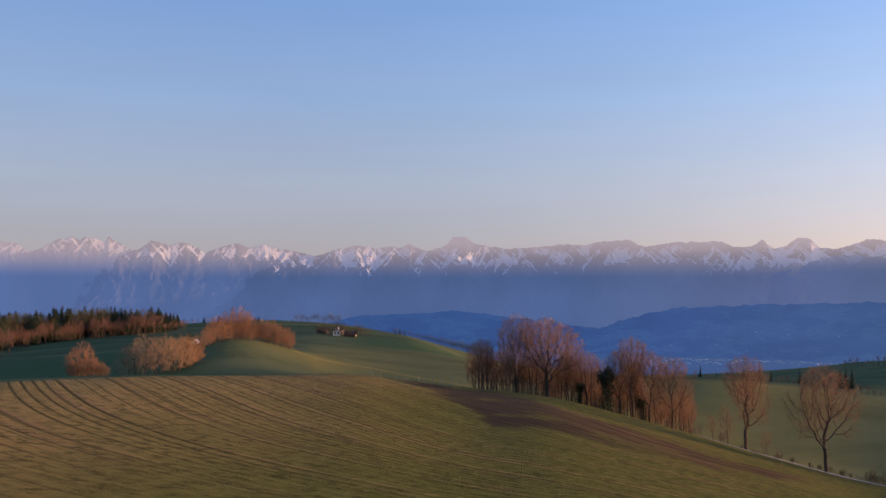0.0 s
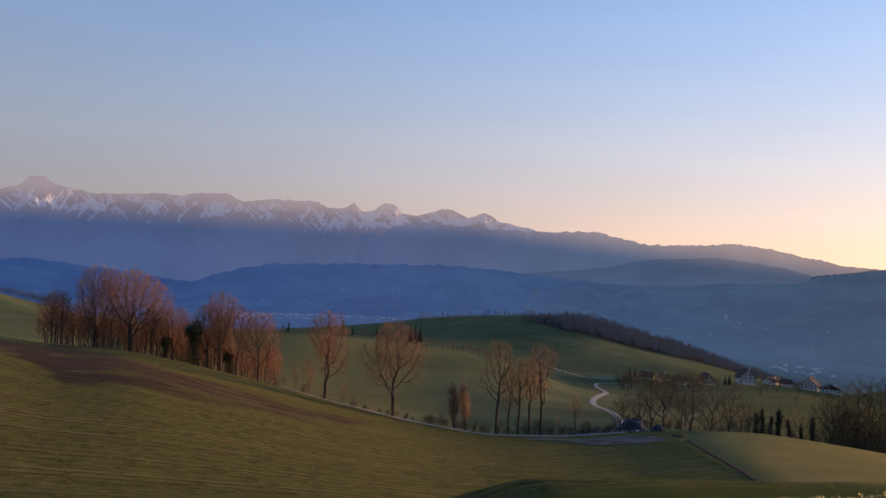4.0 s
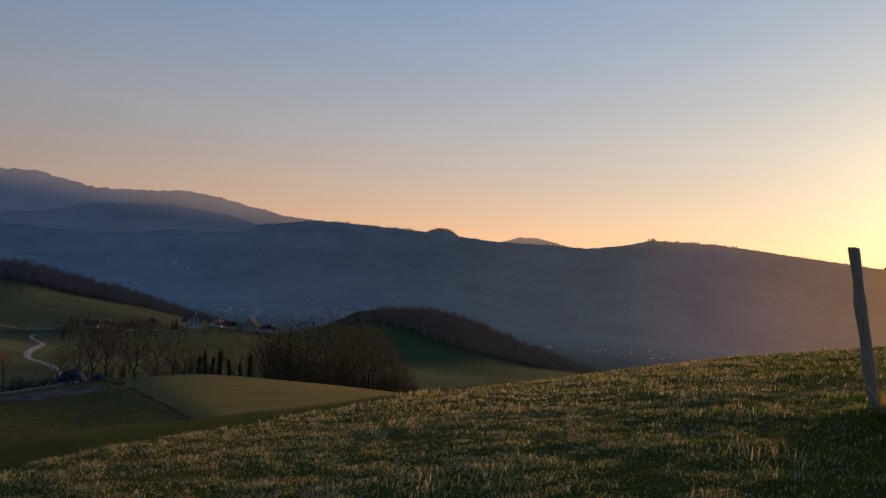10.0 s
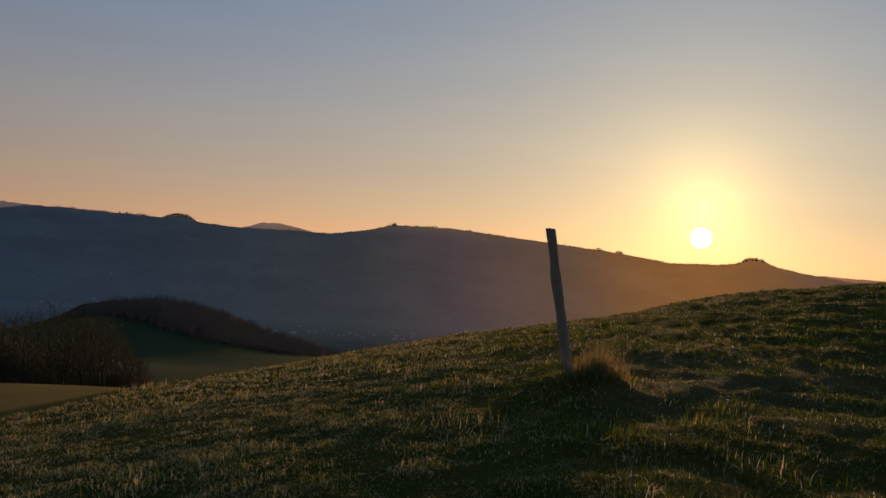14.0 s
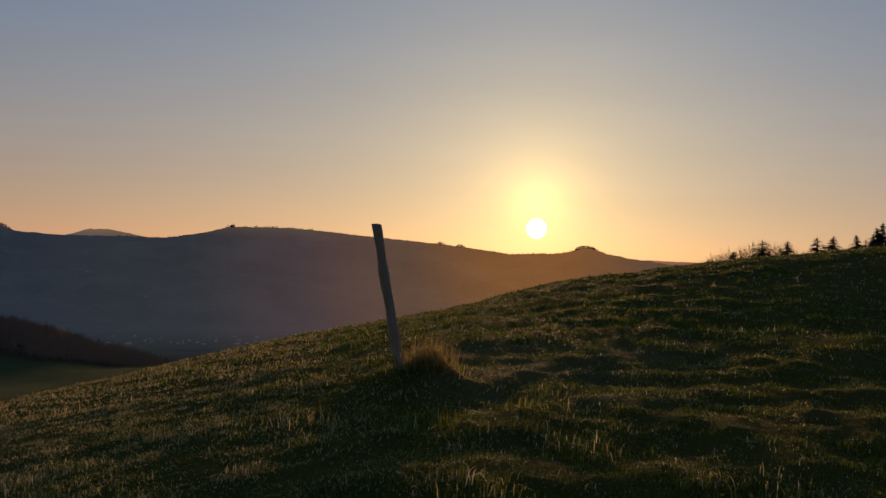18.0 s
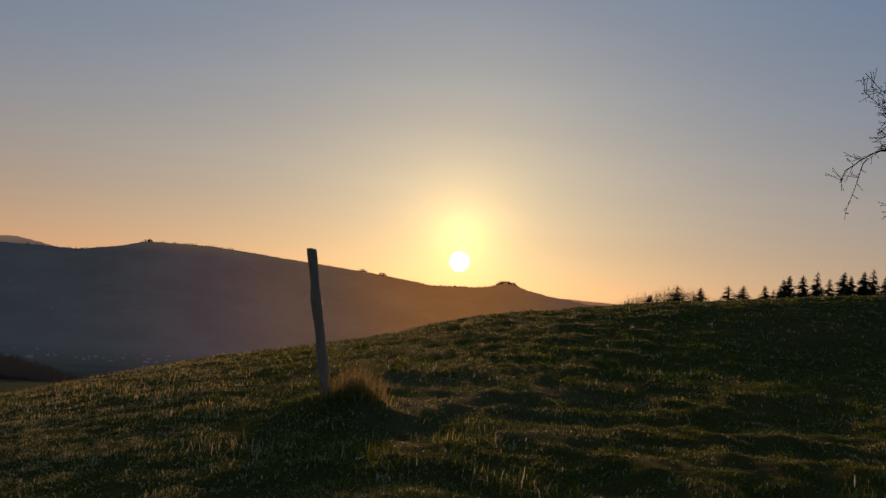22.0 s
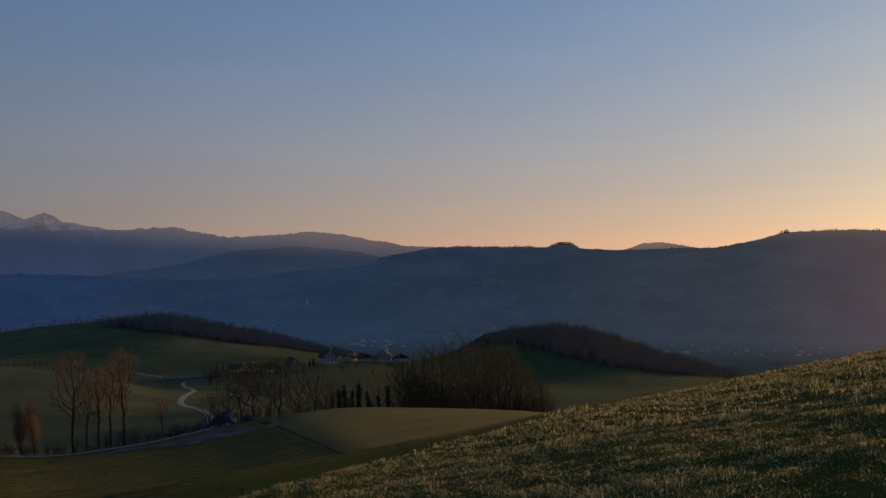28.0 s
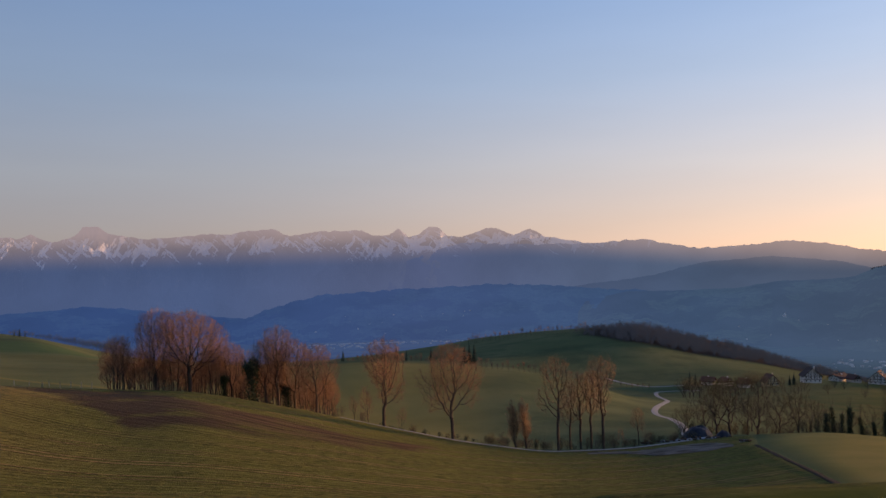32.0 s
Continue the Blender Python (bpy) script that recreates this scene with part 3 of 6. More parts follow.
def ridge_mat(name, low, high, snow_from=None, most=0.5, base=0.8, top_z=300.0, foot_z=-150.0, patch=0.005, crown=None, near_sun=1.0, snow_share=1.0, bald=0.505, dim=(1.0, 1.0, 1.0), sunk=0.0):
    """Woods and pastures, or rock and snow, with evening haze painted over as emission (its share by height)."""
    m = Mat(name, rough=0.95, spec=0.1)
    p = m.place()
    st = m.t.nodes.new("ShaderNodeMapping")
    st.inputs["Scale"].default_value = (1, 1, 0.5 if snow_from else 2.4)
    m.link(p, st.inputs["Vector"])
    sv = st.outputs["Vector"]
    n1, n2, n3 = m.noise(sv, patch, 6, 0.6), m.noise(sv, 0.03, 6, 0.65), m.noise(sv, 0.009, 5, 0.62)
    c = m.mix(m.step(n1, 0.47, 0.55), low, high)
    c = m.mix(m.math("MULTIPLY", m.step(n2, 0.4, 0.62), 0.5), c, (0.010, 0.016, 0.014))
    sep = m.t.nodes.new("ShaderNodeSeparateXYZ")
    m.link(p, sep.inputs[0])
    if snow_from is not None:
        # snow lies in slanting gullies and bowls between rock ribs
        x, y, z = sep.outputs["X"], sep.outputs["Y"], sep.outputs["Z"]
        ribs = []
        for lean in (0.75, -0.75):
            cv = m.t.nodes.new("ShaderNodeCombineXYZ")
            m.link(m.math("ADD", m.math("ADD", x, m.math("MULTIPLY", y, 0.25)), m.math("MULTIPLY", z, lean)), cv.inputs["X"])
            m.link(m.math("MULTIPLY", z, 0.26), cv.inputs["Y"])
            ribs.append(m.noise(cv.outputs["Vector"], 0.032, 6, 0.62))
        v = m.math("ADD", m.math("MULTIPLY", m.math("MAXIMUM", ribs[0], ribs[1]), 0.6), m.math("MULTIPLY", n3, 0.40))
        v = m.math("SUBTRACT", v, m.math("MULTIPLY", m.math("SUBTRACT", m.attr("spur"), 0.5), 0.05))
        thr = m.ramp(m.math("DIVIDE", z, 300.0), (0.0, (1.0,) * 3), ((snow_from - 60) / 300, (0.70,) * 3), ((snow_from - 15) / 300, (0.60,) * 3), ((snow_from + 45) / 300, (0.52,) * 3), ((snow_from + 105) / 300, (0.525,) * 3), (1.0, (bald,) * 3))
        s = m.math("MULTIPLY", m.step(m.math("SUBTRACT", v, thr), -0.012, 0.02), snow_share)
        c = m.mix(s, c, (0.74, 0.75, 0.79))
    m.color(c)
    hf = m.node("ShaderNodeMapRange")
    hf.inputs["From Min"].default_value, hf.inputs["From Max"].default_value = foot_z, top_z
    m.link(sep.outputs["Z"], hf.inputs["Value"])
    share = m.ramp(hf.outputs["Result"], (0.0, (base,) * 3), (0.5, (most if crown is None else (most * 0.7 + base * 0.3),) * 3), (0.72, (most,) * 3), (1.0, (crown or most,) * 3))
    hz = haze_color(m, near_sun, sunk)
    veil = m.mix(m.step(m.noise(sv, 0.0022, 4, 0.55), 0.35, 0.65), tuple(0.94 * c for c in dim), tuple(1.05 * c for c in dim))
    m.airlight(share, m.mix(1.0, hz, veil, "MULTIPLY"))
    return m.m


RIDGES = {}


def ridge(name, label, crest, d_top, d_foot, z_foot, mat, rough_el=0.05, relief=40.0, step=0.1, rows=40, grain=0.004):
    """A mountain chain: its crest line by bearing and height angle, spurs and gullies down to its foot."""
    a, e = np.array(crest, float).T
    az = np.arange(a[0], a[-1] + step / 2, step)
    el = np.interp(az, a, e)
    back, verts, spur = 3, [], []
    wide = np.exp(-0.5 * (np.arange(-40, 41) * step / 0.9) ** 2)
    prom = el - np.convolve(np.pad(el, 40, "edge"), wide / wide.sum(), "valid")
    for i, (b, h) in enumerate(zip(az, el)):
        taper = min(1.0, (b - a[0]) / 1.5, (a[-1] - b) / 1.5)
        h += rough_el * noise.fractal(Vector((b * 1.7, d_top * 0.01, 3.1)), 0.7, 2.1, 6) * max(taper, 0)
        zt = EYE + d_top * math.tan(radians(h))
        s, c = math.sin(radians(b)), math.cos(radians(b))
        for r in range(-back, rows + 1):
            n = 0.0
            if r < 0:
                d, z = d_top - r * 12.0, zt + r * 25.0
            else:
                u = r / rows
                d = d_top + (d_foot - d_top) * u
                z = zt + (z_foot - zt) * u
                k = math.sin(min(u * 2.2, 1) * math.pi / 2) * (1 - 0.5 * u)
                bend = b + 0.5 * noise.noise(Vector((b * 0.8, z * 0.01, d_top * 0.1)))
                n = noise.ridged_multi_fractal(Vector((bend * 85 * grain, z * grain * 0.8, d_top * 0.13)), 0.9, 2.1, 5, 1.0, 2.0) * 0.5
                z -= relief * k * (1.0 - n)
                d -= relief * 0.8 * k * n + min(max(prom[i], -0.3), 0.5) * relief * 1.4 * k
            verts.append((s * d, c * d, z))
            spur.append(n)
    w = rows + back + 1
    i = np.arange(len(az) * w).reshape(len(az), w)
    f = np.stack([i[:-1, :-1], i[1:, :-1], i[1:, 1:], i[:-1, 1:]], -1).reshape(-1, 4)
    ob = mesh_ob(name, verts, f[:, ::-1].copy(), mat, smooth=True)
    cover(ob, "spur", np.array(spur))
    RIDGES[name] = (az, np.array(verts).reshape(len(az), w, 3)[:, back:])
    return tagged(ob, label, "mountains", kind="structure")


def on_ridge(name, az, el):
    """The place on a ridge's slope at a bearing and height angle, looked for from its foot."""
    bearings, pts = RIDGES[name]
    col = pts[int(np.argmin(np.abs(bearings - az)))][::-1]
    els = np.degrees(np.arctan2(col[:, 2] - EYE, np.hypot(col[:, 0], col[:, 1])))
    k = np.nonzero(els >= el)[0]
    return Vector(col[k[0] if len(k) else -1])



ALPS = [(-36, 2.6), (-31, 2.9), (-27.9, 2.83), (-27.0, 2.72), (-26.2, 2.25), (-25.6, 2.57), (-24.7, 3.05), (-23.9, 3.28), (-23.5, 3.05), (-23.2, 3.23), (-22.4, 3.05), (-22.1, 2.9), (-21.8, 3.26), (-21.4, 3.02), (-20.7, 2.67), (-20.2, 2.28), (-18, 1.4)]
PYRAMID = [(-26.5, -2.4), (-24.1, -1.03), (-23.2, 0.38), (-22.2, 1.17), (-21.2, 2.01), (-20.0, 2.57), (-19.3, 3.1), (-18.7, 2.96), (-18.1, 2.82), (-17.1, 3.02), (-16.5, 2.7), (-15.9, 2.37), (-15.1, 2.64), (-14.2, 2.99), (-13.8, 2.96), (-13.1, 2.74), (-12.2, 2.9), (-10.9, 2.61), (-9.4, 2.4), (-8.6, 2.13), (-6, 1.4)]
CHAIN = [(-17, -2.2), (-14.5, -0.34), (-13.1, 0.78), (-11.6, 1.55), (-9.7, 1.94), (-8.2, 2.3), (-7.1, 2.7), (-5.9, 2.95), (-4.6, 2.7), (-3.6, 2.9), (-3.1, 2.73), (-2.3, 3.04), (-1.1, 2.52), (0.2, 2.92), (0.65, 3.5), (1.55, 3.52), (2.1, 3.05), (4.5, 2.69), (7.7, 2.94), (9.8, 2.95), (10.3, 3.08), (12.4, 3.25),
         (13.5, 2.81), (15.7, 3.04), (18.4, 3.07), (19.2, 2.7), (20.3, 2.68), (20.9, 3.14), (21.6, 2.55), (22.4, 2.75), (23.0, 3.24), (23.7, 3.1), (24.3, 2.5), (25.3, 2.45), (26.9, 2.98), (27.6, 2.95), (28.8, 2.48),
         (29.9, 2.86), (30.9, 2.31), (32.7, 1.98), (36, 1.2)]
VALLEY_WOODS = [(-14, -3.4), (-10, -2.8), (-8.6, -2.5), (-7.0, -2.15), (-5.5, -1.8), (-3, -1.75), (-0.9, -1.7), (0.6, -1.5), (2.2, -1.65), (4.5, -1.95), (8, -2.4), (11.3, -2.8), (15, -3.5)]
CLIFFS = [(20, 0.4), (23.8, 1.69), (25.3, 2.04), (30.0, 1.8), (33.5, 1.77), (37.6, 1.9), (38.7, 1.6), (41.0, 1.19), (43.9, 1.28), (46.5, 1.49), (49.4, 1.05), (52.8, 0.38), (55.0, 0.27), (58, -0.3), (61, -1.2)]
MID_HILL = [(27, -2.2), (31, -1.4), (34.0, -0.95), (36.4, -0.72), (38.4, -0.41), (39.9, -0.01), (41.5, 0.31), (43.4, 0.39), (45.3, 0.54), (47.6, 0.29), (49.4, 0.07), (50.9, -0.33), (52.5, -0.9), (56, -1.8)]
LOW_HILL = [(6, -3.6), (10.2, -2.74), (12.7, -1.9), (15.2, -1.34), (18.6, -1.11), (23.9, -0.93), (28.6, -0.86), (31.7, -1.05), (38, -1.6), (44, -2.6)]
WEST = [(22, -5.2), (27, -4.0), (30, -3.1), (33.5, -2.1), (36.4, -1.53), (39.9, -1.56), (43.3, -1.46), (45.6, -1.08), (48.6, -1.0), (50.1, -0.87), (51.2, -0.35), (53.1, -0.08), (54.5, 0.19), (56.6, 0.26), (60, 0.17), (62.4, 0.1), (63.2, 0.28), (64, 0.26), (64.6, -0.04), (66.6, -0.18), (70.3, -0.15), (73.3, -0.17), (75.7, 0.22), (77.5, 0.72),
        (81.5, 0.78), (86.2, 0.45), (88.3, 0.28), (92.4, 0.0), (96.3, -0.46), (99.3, -0.33), (100.6, -0.15), (101.2, 0.12), (101.9, 0.1), (102.9, -0.23), (104.7, -0.52), (108, -0.9), (112, -1.4), (118, -2)]
FAR_HUMP = [(66, -0.6), (67.5, -0.2), (68.9, 0.26), (70.2, 0.25), (71.8, -0.08), (74, -0.6)]
FAR_WEST = [(98, -0.9), (101, -0.5), (104.3, -0.56), (108.3, -0.58), (115, -0.5), (125, -0.6)]

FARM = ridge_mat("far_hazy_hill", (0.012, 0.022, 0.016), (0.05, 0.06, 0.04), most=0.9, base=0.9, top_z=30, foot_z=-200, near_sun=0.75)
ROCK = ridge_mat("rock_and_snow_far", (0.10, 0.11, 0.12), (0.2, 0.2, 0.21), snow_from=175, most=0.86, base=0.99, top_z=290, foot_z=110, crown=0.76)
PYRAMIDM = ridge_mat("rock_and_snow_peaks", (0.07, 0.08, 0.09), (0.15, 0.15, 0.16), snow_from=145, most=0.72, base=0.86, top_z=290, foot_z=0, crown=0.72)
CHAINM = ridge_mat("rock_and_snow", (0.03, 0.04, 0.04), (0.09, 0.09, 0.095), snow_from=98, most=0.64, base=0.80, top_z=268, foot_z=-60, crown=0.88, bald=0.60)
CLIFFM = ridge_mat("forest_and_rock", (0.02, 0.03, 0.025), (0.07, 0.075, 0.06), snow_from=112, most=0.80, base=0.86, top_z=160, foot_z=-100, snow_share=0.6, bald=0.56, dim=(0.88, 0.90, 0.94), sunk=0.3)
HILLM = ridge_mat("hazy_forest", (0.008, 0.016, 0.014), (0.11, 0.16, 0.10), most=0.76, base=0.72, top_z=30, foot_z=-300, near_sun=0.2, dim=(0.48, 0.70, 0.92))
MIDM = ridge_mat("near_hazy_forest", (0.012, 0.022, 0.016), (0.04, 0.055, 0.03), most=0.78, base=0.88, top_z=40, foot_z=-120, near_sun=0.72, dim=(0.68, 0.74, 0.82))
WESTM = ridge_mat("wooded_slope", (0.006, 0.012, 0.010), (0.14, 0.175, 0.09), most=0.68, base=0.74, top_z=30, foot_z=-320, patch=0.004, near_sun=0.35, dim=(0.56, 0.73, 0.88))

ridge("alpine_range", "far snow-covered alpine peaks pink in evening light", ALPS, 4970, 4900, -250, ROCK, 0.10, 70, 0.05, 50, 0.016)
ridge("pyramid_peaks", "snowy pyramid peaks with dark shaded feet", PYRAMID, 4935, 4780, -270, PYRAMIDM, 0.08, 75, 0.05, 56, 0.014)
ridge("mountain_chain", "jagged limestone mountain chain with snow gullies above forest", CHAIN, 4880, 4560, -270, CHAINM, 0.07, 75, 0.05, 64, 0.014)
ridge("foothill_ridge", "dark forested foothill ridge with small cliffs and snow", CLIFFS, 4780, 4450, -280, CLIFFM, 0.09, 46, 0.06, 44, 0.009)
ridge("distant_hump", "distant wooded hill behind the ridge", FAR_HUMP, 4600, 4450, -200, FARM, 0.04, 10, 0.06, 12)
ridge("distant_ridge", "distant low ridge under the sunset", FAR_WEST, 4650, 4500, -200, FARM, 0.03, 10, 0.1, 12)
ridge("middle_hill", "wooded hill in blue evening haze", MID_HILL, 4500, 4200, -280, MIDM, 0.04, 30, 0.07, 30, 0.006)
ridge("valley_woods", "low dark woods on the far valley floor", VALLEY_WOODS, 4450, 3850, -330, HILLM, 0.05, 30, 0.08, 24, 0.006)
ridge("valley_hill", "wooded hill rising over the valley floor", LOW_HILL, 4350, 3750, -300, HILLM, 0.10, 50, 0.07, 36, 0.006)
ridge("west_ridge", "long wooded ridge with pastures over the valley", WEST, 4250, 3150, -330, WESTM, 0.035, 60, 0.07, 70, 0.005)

# ---- the low sun itself ----
sm = Mat("sun_glow")
em = sm.t.nodes.new("ShaderNodeEmission")
em.inputs["Color"].default_value, em.inputs["Strength"].default_value = (1.0, 0.85, 0.55, 1), 12.0
sm.link(em.outputs["Emission"], sm.out.inputs["Surface"])
bm = bmesh.new()
bmesh.ops.create_uvsphere(bm, u_segments=32, v_segments=16, radius=4940 * math.tan(radians(0.68)))
sun_ball = part("sun_disc", bm, sm.m)
sun_ball.location = way(SUN_AZ, 1.33) * 4900 + Vector((0, 0, EYE))
sun_ball.visible_shadow = False
tagged(sun_ball, "low setting sun over the wooded ridge", "sun", kind="structure")

# ---- bare trees ----


def bark_mat(name, a, b):
    m = Mat(name, rough=0.9, spec=0.2)
    p = m.coords()
    m.color(m.mix(m.noise(p, 3.0, 5), a, b))
    return m.bump(m.noise(p, 9.0, 4), 0.5, 0.04).m


def twig_mat(name, a, b):
    m = Mat(name, rough=0.75, spec=0.25)
    return m.color(m.mix(m.island(), a, b)).m


BARK = bark_mat("bark", (0.035, 0.027, 0.022), (0.09, 0.065, 0.05))
TWIG = twig_mat("twig", (0.085, 0.054, 0.038), (0.19, 0.118, 0.078))
TWIG_PALE = twig_mat("twig_pale", (0.20, 0.13, 0.075), (0.37, 0.235, 0.13))
TWIG_RED = twig_mat("twig_rust", (0.165, 0.088, 0.050), (0.32, 0.17, 0.095))
# darker twigs for thicket and hollow trees, shade put into the colour
TWIG_DULL = twig_mat("twig_dull", (0.046, 0.047, 0.022), (0.104, 0.100, 0.045))
IVY = twig_mat("ivy_leaf", (0.012, 0.022, 0.010), (0.03, 0.045, 0.018))
NEEDLE = twig_mat("fir_needle", (0.010, 0.020, 0.010), (0.03, 0.045, 0.022))


def tubes(segs, sides):
    """Tapered tubes for segments (start, end, radius, radius) in one vertex and face array."""
    p0 = np.array([s[0] for s in segs], float)
    p1 = np.array([s[1] for s in segs], float)
    r0 = np.array([s[2] for s in segs], float)[:, None, None]
    r1 = np.array([s[3] for s in segs], float)[:, None, None]
    t = p1 - p0
    t /= np.linalg.norm(t, axis=1)[:, None] + 1e-9
    ref = np.where(np.abs(t[:, 2:3]) > 0.9, [[1.0, 0, 0]], [[0, 0, 1.0]])
    u = np.cross(t, ref)
    u /= np.linalg.norm(u, axis=1)[:, None] + 1e-9
    v = np.cross(t, u)
    an = np.arange(sides) * 2 * math.pi / sides
    ring = np.cos(an)[None, :, None] * u[:, None] + np.sin(an)[None, :, None] * v[:, None]
    verts = np.concatenate([p0[:, None] + ring * r0, p1[:, None] + ring * r1], 1).reshape(-1, 3)
    b = np.arange(len(segs))[:, None] * sides * 2
    k = np.arange(sides)
    kn = (k + 1) % sides
    f = np.stack([b + k, b + kn, b + kn + sides, b + k + sides], -1).reshape(-1, 4)
    return verts, f


def grow(rng, height, spread=0.55, fork=0.35, kids=(9, 6, 6, 6), upright=0.25, wig=0.12, thin=0.014, lean=0.04, stem=0.72, girth=0.019, reach=0.54):
    """Segments of a bare broadleaf tree, by level."""
    levels = len(kids)
    out = [[] for _ in range(levels + 1)]

    def branch(p, d, length, radius, level):
        n = (7, 5, 4, 2, 1, 1)[min(level, 5)]
        step = length / n
        pts = [(p.copy(), d.copy(), radius)]
        r = radius
        for i in range(n):
            w = wig if level else wig * 0.35
            d = (d + Vector((rng.gauss(0, w), rng.gauss(0, w), rng.gauss(0, w * 0.7) + (upright * 0.35 if level else 0)))).normalized()
            q = p + d * step
            r2 = max(radius * (1 - (i + 1) / n * 0.72), thin * 0.5)
            out[level].append((p.copy(), q.copy(), r, r2))
            p, r = q, r2
            pts.append((p.copy(), d.copy(), r))
        if level == levels:
            return
        for c in range(kids[level]):
            lo = fork if level == 0 else 0.22
            u = lo + (1 - lo) * ((c + rng.random() * 0.9) / kids[level])
            k = min(int(u * n), n - 1)
            b = pts[k][0].lerp(pts[k + 1][0], u * n - k)
            axis = pts[k + 1][1]
            side = axis.orthogonal().normalized()
            side.rotate(Matrix.Rotation(c * 2.4 + rng.random() * 1.2, 3, axis))
            turn = rng.uniform(0.5, 0.95) * (1.0 if level else 0.5 + spread * 0.8)
            nd_ = (axis * math.cos(turn) + side * math.sin(turn)).normalized()
            ln = length * rng.uniform(0.42, 0.66) * (reach / 0.54 if level == 0 else 1) * (1.05 - 0.45 * (u - lo) / (1 - lo)) * (0.65 + 0.6 * spread if level == 0 else 1)
            branch(b, nd_, ln, max(pts[k][2] * rng.uniform(0.4, 0.6), thin), level + 1)

    branch(Vector((0, 0, 0)), Vector((rng.gauss(0, lean), rng.gauss(0, lean), 1)).normalized(), height * stem, height * girth, 0)
    k = height / max(b.z for lv in out for a, b, r, q in lv)
    sunk = Vector((0, 0, -0.3))
    return [[(a * k + sunk, b * k + sunk, r, q) for a, b, r, q in lv] for lv in out]


def leaf_cloud(rng, axis_pts, radius, count, size):
    """Small folded leaves round a stem, each of two triangles."""
    verts, faces = [], []
    for _ in range(count):
        a, b = rng.choice(axis_pts)
        c = a.lerp(b, rng.random()) + Vector((rng.gauss(0, 1), rng.gauss(0, 1), rng.gauss(0, 0.6))) * radius
        u = Vector((rng.gauss(0, 1), rng.gauss(0, 1), rng.gauss(0, 1))).normalized() * size
        v = u.orthogonal().normalized() * size * rng.uniform(0.5, 0.9)
        n = len(verts)
        verts += [c - u, c + v * 0.6, c + u, c - v * 0.6 + Vector((0, 0, size * 0.3))]
        faces.append((n, n + 1, n + 2, n + 3))
    return np.array(verts), np.array(faces)


def tree_thing(name, label, seed, height, twig=None, ivy=0, stems=1, ring=0.0, bark=None, **kw):
    """A leafless tree or a clump of stems: trunk, limbs and a crown of fine twigs."""
    rng = random.Random(seed)
    root = new(name)
    tagged(root, label, "tree")
    limbs, twigs = [], []
    for s in range(stems):
        levels = grow(rng, height * (rng.uniform(0.65, 1.0) if stems > 1 else 1), **kw)
        off = Vector((rng.uniform(-ring, ring), rng.uniform(-ring, ring), 0))
        moved = [[(a + off, b + off, r, q) for a, b, r, q in lv] for lv in levels]
        v, f = tubes(moved[0], 7 if height > 9 else 5)
        mesh_ob("trunk", v, f, bark or BARK, root, smooth=True)
        if ivy:
            v, f = leaf_cloud(rng, [(a, b) for a, b, r, q in moved[0][:6]] + ([(a, b) for a, b, r, q in moved[1][:8]] if ivy > 0.4 else []), ivy, 2200 if ivy > 0.4 else 900, 0.26 if ivy > 0.4 else 0.2)
            mesh_ob("ivy", v, f, IVY, root)
        cut = 3 if len(moved) > 4 else 2
        limbs += sum(moved[1:cut], [])
        twigs += sum(moved[cut:], [])
    if limbs:
        v, f = tubes(limbs, 5 if height > 12 else 4)
        tagged(mesh_ob("branch_frame", v, f, bark or BARK, root, smooth=True), kind="stuff")
    if twigs:
        v, f = tubes(twigs, 3)
        tagged(mesh_ob("crown", v, f, twig or TWIG, root), kind="stuff")
    return root


